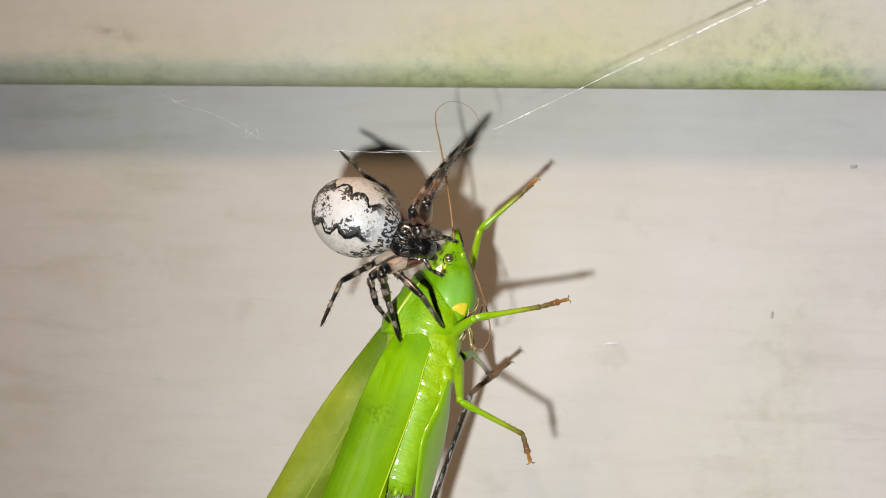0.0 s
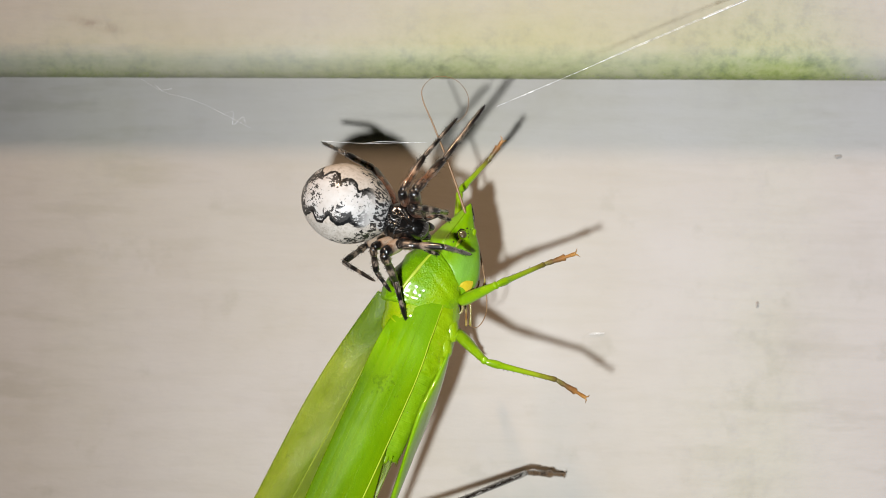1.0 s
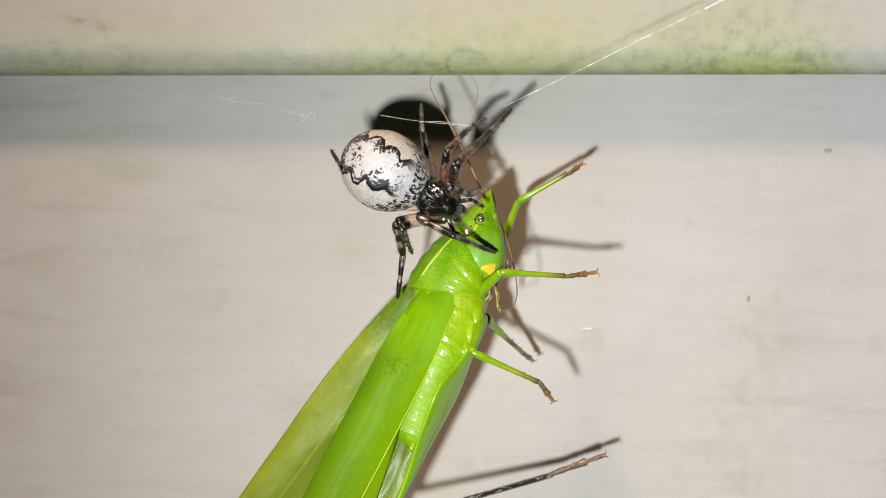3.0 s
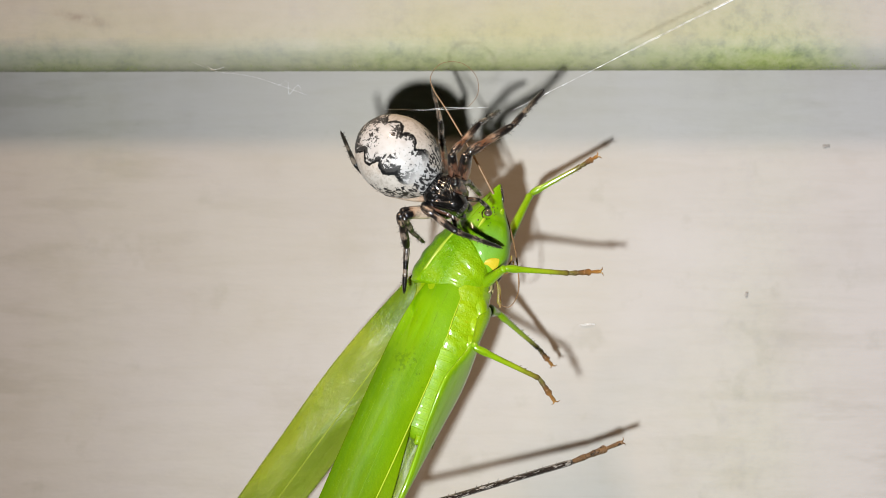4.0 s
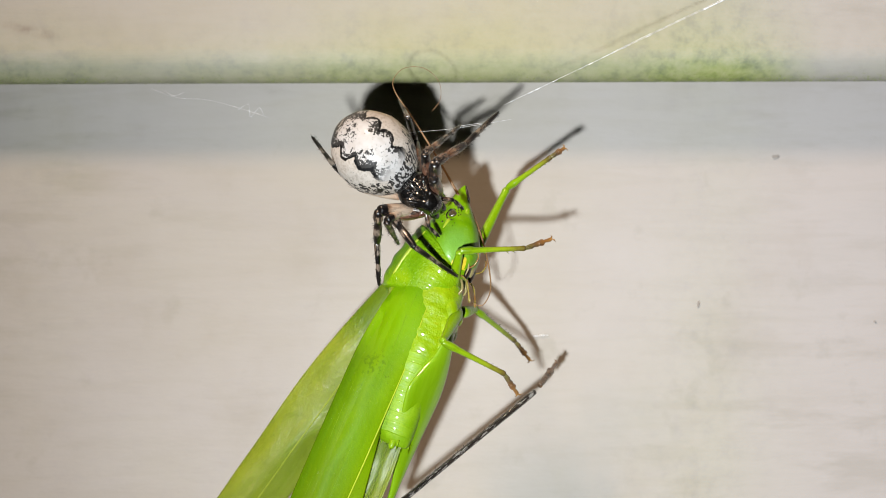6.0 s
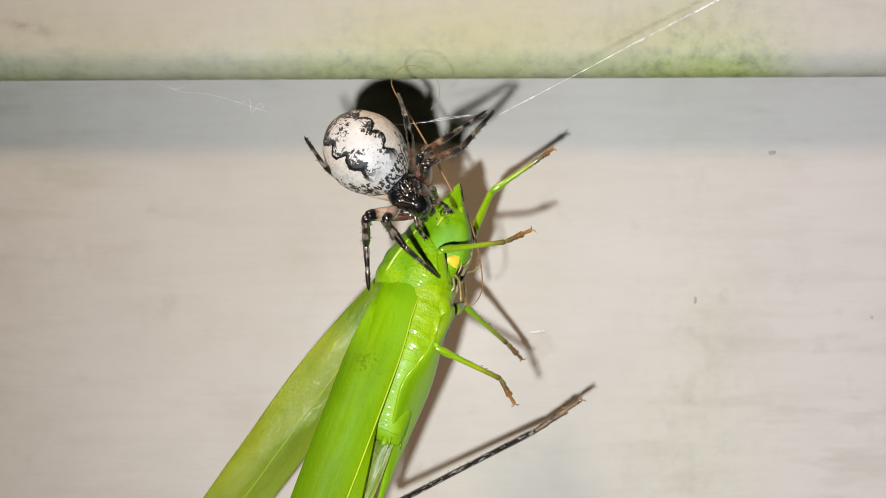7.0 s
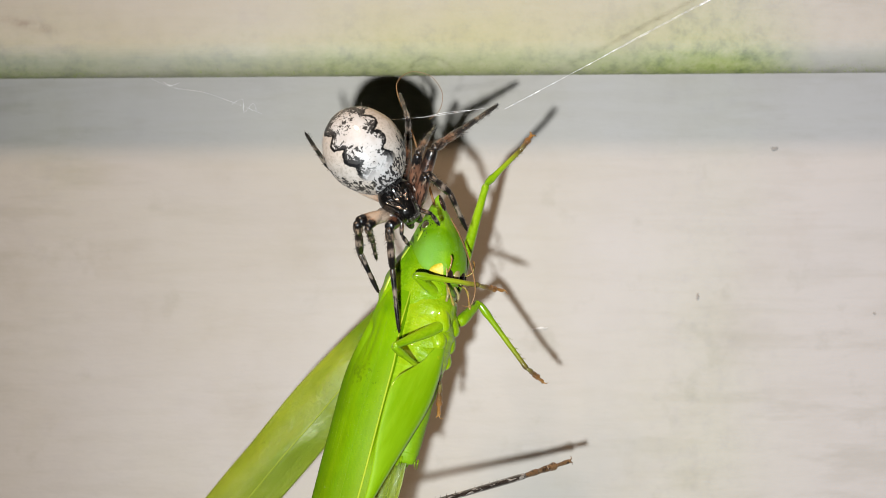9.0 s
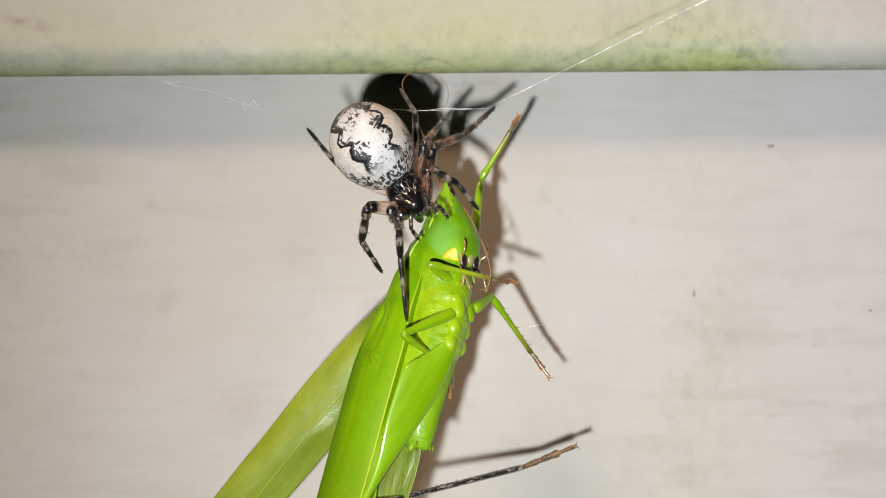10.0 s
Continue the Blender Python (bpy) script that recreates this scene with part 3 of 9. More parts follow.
def sheet(fn, nu, nv, thick):
    """A thin two-sided leaf over fn(u, v), in millimetres, with closed edges."""
    bm, top, low = bmesh.new(), [], []
    for i in range(nu + 1):
        rt, rl = [], []
        for j in range(nv + 1):
            u, v = i / nu, j / nv
            p = Vector(fn(u, v))
            du, dv = Vector(fn(min(u + 0.01, 1), v)) - Vector(fn(max(u - 0.01, 0), v)), Vector(fn(u, min(v + 0.01, 1))) - Vector(fn(u, max(v - 0.01, 0)))
            n = du.cross(dv)
            n = n.normalized() if n.length > 1e-9 else Vector((0, -1, 0))
            rt.append(bm.verts.new((p + n * thick / 2) * MM))
            rl.append(bm.verts.new((p - n * thick / 2) * MM))
        top.append(rt)
        low.append(rl)
    for i in range(nu):
        for j in range(nv):
            bm.faces.new((top[i][j], top[i + 1][j], top[i + 1][j + 1], top[i][j + 1]))
            bm.faces.new((low[i][j], low[i][j + 1], low[i + 1][j + 1], low[i + 1][j]))
    for i in range(nu):
        bm.faces.new((top[i][0], low[i][0], low[i + 1][0], top[i + 1][0]))
        bm.faces.new((top[i][nv], top[i + 1][nv], low[i + 1][nv], low[i][nv]))
    for j in range(nv):
        bm.faces.new((top[0][j], top[0][j + 1], low[0][j + 1], low[0][j]))
        bm.faces.new((top[nu][j], low[nu][j], low[nu][j + 1], top[nu][j + 1]))
    return bm


def spike(bm, base, tip, r):
    """A thin three-sided bristle."""
    base, tip = Vector(base), Vector(tip)
    way = (tip - base).normalized()
    side = way.orthogonal().normalized()
    up = way.cross(side)
    ring = [bm.verts.new((base + r * (side * math.cos(a) + up * math.sin(a))) * MM) for a in (0, 2.1, 4.2)]
    top = bm.verts.new(tip * MM)
    for k in range(3):
        bm.faces.new((ring[k], ring[(k + 1) % 3], top))
    bm.faces.new(ring[::-1])


# ---- setting ----


def siding_board(low):
    """One lap board: its face leans out downwards and ends in a rounded drip edge; its underside turns back to the board below."""
    bm = bmesh.new()
    height = EXPOSED + 0.02
    r = 0.0030
    profile = [(0.014, 0.0010), (0.0, 0.0010)]  # the underside is undercut
    front = -LIP
    for k in range(19):
        a = math.pi / 2 * k / 18
        profile.append((front + r - r * math.sin(a), r - r * math.cos(a)))
    steps = 10
    for k in range(1, steps + 1):
        z = r + (height - r) * k / steps
        profile.append((front + z * SLOPE, z))
    profile.append((0.014, height))
    length, cuts = 3.2, 64
    rows = []
    for i in range(cuts + 1):
        x = -length / 2 + length * i / cuts
        rows.append([bm.verts.new((x, y, z)) for y, z in profile])
    for a, b in zip(rows, rows[1:]):
        for k in range(len(profile)):
            j = (k + 1) % len(profile)
            bm.faces.new((a[k], b[k], b[j], a[j]))
    bm.faces.new(rows[0])
    bm.faces.new(rows[-1][::-1])
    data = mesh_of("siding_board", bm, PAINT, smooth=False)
    ob = new("siding_board", data)
    ob.location = (0, 0, low)
    return ob


wall = tagged(thing("wall_siding", "beige painted wooden lap siding, weathered, with green algae on its drip edges", "wall", "structure"), "", "", "", "structure")
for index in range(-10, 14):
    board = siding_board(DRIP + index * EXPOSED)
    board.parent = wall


def on_wall(x, z, out=0.0):
    """A point on the lower board's face."""
    return Vector((x, -LIP + (z - DRIP + EXPOSED) * SLOPE - out, z))


def speck(name, x, z, size, flat, material, label, seed):
    bm = ball(0, 0, 0, size / MM, 0.12, size * flat / MM, 14, 10)
    for v in bm.verts:
        v.co *= 1 + 0.5 * noise.noise(v.co * 3500 + Vector((seed, 0, 0)))
    ob = new(name, mesh_of(name, bm, material))
    ob.location = on_wall(x, z)
    return tagged(ob, label, "dirt")


SPECK = skin_material("dry_grey_dirt", (0.24, 0.215, 0.19), (0.34, 0.31, 0.28), 0.9, 1500)
speck("dirt_speck", 0.0341, 0.0094, 0.00042, 0.5, SPECK, "small dark speck of dirt on the painted board", 1)
speck("dirt_speck", 0.0260, -0.0057, 0.00014, 2.4, SPECK, "thin upright speck of dirt on the painted board", 5)
speck("dirt_speck", 0.0440, -0.0075, 0.00013, 1.0, SPECK, "tiny dark speck of dirt on the board", 8)


def algae():
    """A fuzz of tiny green tufts along the drip edge."""
    bm, rnd = bmesh.new(), random.Random(3)
    for _ in range(5200):
        x = rnd.uniform(-60, 60)
        dense = 0.15 + 0.4 * noise.noise(Vector((x * 0.09, 3, 0))) + 0.7 * math.exp(-((x - 30) / 11) ** 2) + 0.4 * math.exp(-((x + 42) / 6) ** 2)
        if rnd.random() > 0.25 + dense:
            continue
        up = abs(rnd.gauss(0, 0.9 + max(0, dense))) if rnd.random() < 0.6 else rnd.uniform(0, 0.4)
        a = min(1, up / 3.0)
        p = Vector((x, -LIP / MM + 3.0 * (1 - math.sqrt(max(0, 1 - (1 - a) ** 2))) + up * SLOPE, DRIP / MM + up))
        s = rnd.uniform(0.05, 0.14) * (1.2 if up < 1 else 0.8)
        for _ in range(2):
            spike(bm, p + Vector((0, 0.1, 0.05)), p + Vector((rnd.uniform(-s, s), -rnd.uniform(0.3, 0.8) * s, rnd.uniform(-1.0, 0.4) * s)), 0.06)
    ob = new("algae", mesh_of("algae", bm, ALGAE))
    return tagged(ob, "soft green algae growing along the board's drip edge", "algae", "", "stuff")


ALGAE = skin_material("green_algae", (0.20, 0.26, 0.035), (0.32, 0.36, 0.09), 0.9, 250)
algae()


def ground():
    bm = bmesh.new()
    bmesh.ops.create_grid(bm, x_segments=24, y_segments=24, size=400)
    ob = new("ground", mesh_of("ground", bm, SOIL, smooth=False))
    ob.location = (0, 0, DRIP - 10 * EXPOSED - 0.05)
    return tagged(ob, "dark night-time lawn below the house wall", "ground", "", "structure")


ground()


# ---- spider ----
def hairy(bm, length, radius, count, long, seed, lean=0.5):
    """Bristles round a limb that runs along z, leaning towards its end."""
    rnd = random.Random(seed)
    for _ in range(count):
        z, a = rnd.uniform(0.06, 0.97) * length, rnd.uniform(0, 2 * math.pi)
        d, r = Vector((math.cos(a), math.sin(a), 0)), radius(z / length)
        size = long * rnd.uniform(0.5, 1.2)
        spike(bm, d * r * 0.9 + Vector((0, 0, z)), d * (r + size) + Vector((0, 0, z + size * lean * rnd.uniform(0.4, 1.8))), 0.026)


def limb(length, profile, seg=14, bend=0.0):
    """A limb segment along z; profile: (share of the length, radius) in millimetres; bend bows it sideways."""
    rings = [(0, -bend * math.sin(math.pi * f), f * length, r, r) for f, r in profile]
    return loft(smooth_rings(rings, 4 * len(rings)), seg)


def radius_of(profile):
    def radius(f):
        for (a, r), (b, s) in zip(profile, profile[1:]):
            if a <= f <= b:
                return r + (s - r) * (f - a) / (b - a)
        return profile[-1][1]
    return radius


def spider_leg(owner, lengths, thick, materials, seed):
    """Femur, shin and foot; shin and foot hang on the femur."""
    f, t, s = (v / MM for v in lengths)
    shape_f = [(0, 0.30 * thick), (0.12, 0.40 * thick), (0.45, 0.50 * thick), (0.85, 0.42 * thick), (0.97, 0.34 * thick), (1.0, 0.16 * thick)]
    shape_t = [(0, 0.16 * thick), (0.06, 0.32 * thick), (0.25, 0.36 * thick), (0.36, 0.26 * thick), (0.6, 0.31 * thick), (0.92, 0.26 * thick), (1.0, 0.16 * thick)]
    shape_s = [(0, 0.16 * thick), (0.06, 0.23 * thick), (0.5, 0.17 * thick), (0.62, 0.19 * thick), (0.9, 0.14 * thick), (1.0, 0.05 * thick)]
    out = {}
    for name, length, shape, material, parent in (("femur", f, shape_f, materials[0], None), ("tibia", t, shape_t, materials[1], "femur"), ("tarsus", s, shape_s, materials[2], "femur")):
        bm = limb(length, shape)
        hairy(bm, length, radius_of(shape), int((18, 52, 48)[("femur", "tibia", "tarsus").index(name)] * max(1, length / 4) * (1.7 if RUSTY in materials else 1)), (0.15, 0.36 if RUSTY in materials else 0.28, 0.24)[("femur", "tibia", "tarsus").index(name)] * min(1, thick), seed + len(name))
        ob = part("leg" if name == "femur" else name, bm, material, out[parent] if parent else owner)
        out[name] = ob
    tagged(out["femur"], "cream and black banded bristly leg")
    # two claws at the foot's end
    bm = bmesh.new()
    for side in (-1, 1):
        spike(bm, (0.03 * side, 0, -0.05), (0.10 * side, -0.08, 0.18), 0.03)
    bmesh.ops.translate(bm, verts=bm.verts, vec=(0, 0, s * MM))
    joined = out["tarsus"].data
    bm2 = bmesh.new()
    bm2.from_mesh(joined)
    me = bpy.data.meshes.new("claw")
    bm.to_mesh(me)
    bm.free()
    bm2.from_mesh(me)
    bm2.to_mesh(joined)
    bm2.free()
    joined.shade_smooth()
    return out


spider = thing("spider", "orb-weaver spider with cream leaf-marked abdomen gripping the katydid's head", "spider")


def spider_body(owner):
    # egg-shaped abdomen, a little flatter below
    keys = [(0, 0.15, -4.15, 0.08, 0.08), (0, 0.1, -3.95, 1.1, 0.95), (0, 0, -3.3, 2.25, 1.95), (0, -0.1, -2.2, 3.15, 2.75), (0, -0.2, -0.7, 3.68, 3.25), (0, -0.2, 0.7, 3.66, 3.3), (0, -0.1, 2.0, 3.15, 2.9), (0, 0, 3.1, 2.2, 2.1), (0, 0.15, 3.75, 1.25, 1.2), (0, 0.3, 4.05, 0.12, 0.12)]
    keys = [(x, y, z, a * 0.925, c) for x, y, z, a, c in keys]
    bm = loft(smooth_rings(keys, 60), 56)
    for v in bm.verts:
        k = 1 + 0.018 * noise.noise(v.co * 700)
        v.co *= k
    abdomen = part("abdomen", bm, ABDOMEN, owner, "cream abdomen with a scalloped black leaf mark")
    bm = bmesh.new()
    rnd = random.Random(5)
    for _ in range(420):
        a, b = rnd.uniform(0, 2 * math.pi), rnd.uniform(-0.95, 0.95)
        d = Vector((math.cos(a) * math.sqrt(1 - b * b), math.sin(a) * math.sqrt(1 - b * b), b))
        p = Vector((d.x * 3.25, d.y * 3.08 - 0.15, d.z * 3.95))
        spike(bm, p, p + d * rnd.uniform(0.28, 0.5) + Vector((rnd.uniform(-0.1, 0.1), 0, -0.18)), 0.012)
    part("fine_hair", bm, PALE_HAIR, abdomen)
    for side in (-1, 1):
        part("spinneret", limb(0.9, [(0, 0.34), (0.5, 0.28), (0.9, 0.14), (1, 0.04)]), CARAPACE, abdomen).matrix_basis = pose(side * 0.35 * MM, 1.2 * MM, -3.6 * MM, 150, 0, 0)
    # pear-shaped carapace: broad and rimmed behind, a raised narrower head in front, grooves that run out from a middle pit
    keys = [(0, 0.45, 3.2, 0.25, 0.22), (0, 0.3, 3.5, 0.95, 0.6), (0, 0.15, 4.2, 1.44, 0.92), (0, 0.1, 5.0, 1.54, 1.02), (0, 0.0, 5.8, 1.24, 1.1), (0, -0.08, 6.5, 0.98, 1.08), (0, 0.02, 7.1, 0.84, 0.88), (0, 0.2, 7.45, 0.55, 0.52), (0, 0.3, 7.58, 0.06, 0.06)]
    keys = [(x, y - 0.25, z, a * 1.03, c * 1.12) for x, y, z, a, c in keys]
    bm = loft(smooth_rings(keys, 110), 96)
    for v in bm.verts:
        x, y, z = v.co / MM
        dent = 0.0
        if y < 0:
            dent += 0.30 * math.exp(-((x / 0.22) ** 2 + ((z - 4.75) / 0.40) ** 2))
            dent += 0.20 * math.exp(-(((abs(x) - 0.62 * (6.4 - z)) / 0.12) ** 2)) * (1 if 4.9 < z < 6.4 else 0)
            turn = math.atan2(abs(x), z - 4.75)
            dent += 0.07 * (0.5 + 0.5 * math.cos(turn * 7.0)) * math.exp(-(((math.hypot(x, z - 4.75) - 0.8) / 0.45) ** 2))
            dent += 0.06 * noise.noise(v.co * 1300) + 0.025 * noise.noise(v.co * 3300)
        v.co.y += MM * dent
    shield = part("carapace", bm, CARAPACE, owner, "glossy black sculpted carapace")
    rim = []
    for k in range(41):
        f = 0.10 + 0.80 * k / 40
        w = math.pi * 2 * f - math.pi / 2
        z = 5.05 - (1.72 if math.sin(w) > 0 else 1.9) * math.sin(w)
        rim.append((1.62 * math.cos(w) * (1 if z < 5.4 else 1 - 0.16 * (z - 5.4)), 0.10, z))
    part("rim", sweep([p for p in rim if p[2] < 6.4], 0.055), PALE_HAIR, shield, "pale edge of the carapace")
    bm = bmesh.new()
    rnd = random.Random(9)
    for _ in range(230):
        z, a = rnd.uniform(3.5, 7.2), rnd.uniform(math.pi * 1.04, math.pi * 1.96)
        r = 1.5 * math.sin(min(1, (z - 3.2) / 1.8) * math.pi / 2) if z < 5.2 else 1.5 - (z - 5.2) * 0.33
        p = Vector((math.cos(a) * r, -0.12 + math.sin(a) * min(r, 1.12), z))
        spike(bm, p, p + Vector((-math.cos(a) * 0.12 + rnd.uniform(-0.12, 0.12), math.sin(a) * rnd.uniform(0.04, 0.14), rnd.uniform(0.25, 0.5))), 0.014)
    part("fine_hair", bm, PALE_HAIR, shield)
    # coxae: the legs' reddish-brown root joints
    for x, y, z in ((1.10, 0.80, 4.30), (1.35, 0.80, 5.00), (1.35, 0.80, 5.70), (1.10, 0.70, 6.40)):
        for side in (-1, 1):
            part("coxa", ball(side * (x - 0.05), y - 0.08, z, 0.52, 0.46, 0.40, 16, 10), COXA, owner, "reddish-brown leg root")
    for x, y, z, r in ((0.2, -0.62, 7.12, 0.13), (0.22, -0.22, 7.38, 0.14), (0.62, -0.25, 7.05, 0.11), (0.74, -0.1, 6.95, 0.1)):
        for side in (-1, 1):
            part("eye", ball(side * x, y, z, r, r, r, 12, 8), SPIDER_EYE, shield)
    for side in (-1, 1):
        fang = part("chelicera", limb(1.15, [(0, 0.3), (0.3, 0.42), (0.7, 0.34), (0.95, 0.2), (1, 0.06)]), CARAPACE, owner)
        fang.matrix_basis = pose(side * 0.40 * MM, 0.55 * MM, 6.85 * MM, -48, side * 4, 0)
        palp = part("pedipalp", limb(1.3, [(0, 0.14), (0.3, 0.2), (0.9, 0.17), (1, 0.1)]), RUSTY, owner)
        palp.matrix_basis = pose(side * 0.85 * MM, 0.6 * MM, 6.7 * MM, -20, side * 38, 0)
        bm = limb(1.5, [(0, 0.1), (0.3, 0.19), (0.75, 0.16), (1, 0.04)])
        hairy(bm, 1.5, lambda f: 0.15, 22, 0.2, 3)
        part("palp_foot", bm, DARK_LEG, palp).matrix_basis = pose(0, 0, 1.25 * MM, -25, side * -30, 0)
    # breast plate below, and the stalk to the abdomen
    part("sternum", loft([(0, 1.1, 3.9, 0.3, 0.12), (0, 1.15, 4.5, 0.95, 0.25), (0, 1.15, 5.3, 1.05, 0.3), (0, 1.1, 6.1, 0.7, 0.2), (0, 1.05, 6.5, 0.2, 0.1)], 20), FEMUR, owner)
    part("pedicel", limb(0.9, [(0, 0.3), (0.5, 0.22), (1, 0.3)]), CARAPACE, owner).matrix_basis = pose(0, 0.4 * MM, 3.2 * MM)


spider_body(spider)
SPIDER_LENGTHS = {'U4': (0.00654, 0.00342, 0.00529), 'U3': (0.00367, 0.00379, 0.00453), 'U2': (0.00461, 0.00481, 0.00602), 'U1': (0.00320, 0.00320, 0.00390), 'L1': (0.00262, 0.00405, 0.00570), 'L2': (0.00390, 0.00385, 0.00400), 'L3': (0.00369, 0.00258, 0.00215), 'L4': (0.00456, 0.00388, 0.00445)}
spider_legs = {}
for count, (key, lengths) in enumerate(SPIDER_LENGTHS.items()):
    skins = (FEMUR if key in ("L2", "L3", "L4") else DARK_FEMUR, RUSTY if key in ("U2", "U3") else TIBIA, DARK_LEG if key in ("L1", "U1", "U2") else TARSUS)
    spider_legs[key] = spider_leg(spider, lengths, {"1": 1.12, "2": 1.22, "3": 0.95, "4": 0.95}[key[1]], skins, 20 * count)


# ---- katydid ----
katydid = thing("katydid", "bright green conehead katydid hanging in silk, held by the spider", "katydid")


HEAD_RINGS = [  # height; crown; side ridge (x, y); cheek (x, y); front (x, y)
    (-1.4, -0.40, -0.20, 0.80, 0.50, 0.80, 1.10, 0.60), (-0.6, -1.20, -0.70, 1.50, 0.90, 1.60, 2.20, 1.10), (0.4, -1.80, -1.00, 2.00, 1.10, 2.22, 2.82, 1.36),
    (1.4, -2.10, -1.20, 2.15, 1.10, 2.42, 3.02, 1.42), (2.4, -2.25, -1.22, 2.08, 1.00, 2.38, 2.92, 1.38), (3.5, -2.20, -1.15, 1.82, 0.90, 2.12, 2.58, 1.22),
    (4.6, -1.80, -0.88, 1.45, 0.68, 1.72, 2.06, 0.98), (5.6, -1.25, -0.58, 1.02, 0.40, 1.22, 1.42, 0.72), (6.6, -0.72, -0.30, 0.64, 0.20, 0.74, 0.82, 0.40),
    (7.4, -0.36, -0.22, 0.34, 0.08, 0.38, 0.42, 0.22), (7.85, -0.10, -0.05, 0.13, 0.05, 0.15, 0.20, 0.10), (7.98, 0.02, 0.03, 0.02, 0.05, 0.03, 0.08, 0.02)]


def head_ring(z):
    """The head's outline at a height: a smooth loop through crown, ridges, cheeks and front."""
    rows = HEAD_RINGS
    i = max(k for k in range(len(rows) - 1) if rows[k][0] <= z or k == 0)
    a, b, c, d = (np.array(rows[min(max(k, 0), len(rows) - 1)]) for k in (i - 1, i, i + 1, i + 2))
    f = (z - b[0]) / (c[0] - b[0])
    m0, m1 = (c - a) / (c[0] - a[0]) * (c[0] - b[0]), (d - b) / (d[0] - b[0]) * (c[0] - b[0])
    h = (2 * f**3 - 3 * f**2 + 1) * b + (f**3 - 2 * f**2 + f) * m0 + (3 * f**2 - 2 * f**3) * c + (f**3 - f**2) * m1
    crown, rx, ry, cx, cy, fx, fy = h[1:]
    near = [(crown, 0), (rx, -ry), (cx, -cy), (fx, -fy), (fx + 0.25 * fy, 0)]
    loop = near + [(x, -y) for x, y in near[3:0:-1]]
    out = []
    for k in range(8):
        p, q, r, t = (Vector(loop[(k + e) % 8]) for e in (-1, 0, 1, 2))
        for j in range(7):
            w = j / 7
            round_way = 0.5 * (2 * q + (r - p) * w + (2 * p - 5 * q + 4 * r - t) * w * w + (3 * q - p - 3 * r + t) * w**3)
            out.append(round_way * 0.72 + (q + (r - q) * w) * 0.28)
    return out


def head_side(x, z, out=0.0):
    """A point on the head's flank towards -y, for a place along and across it."""
    ring = [p for p in head_ring(z) if p.y <= 0]
    y = 0.0
    for p, q in zip(ring, ring[1:]):
        if min(p.x, q.x) <= x <= max(p.x, q.x) and p.x != q.x:
            y = min(y, p.y + (q.y - p.y) * (x - p.x) / (q.x - p.x))
    return Vector((x, y - out, z))


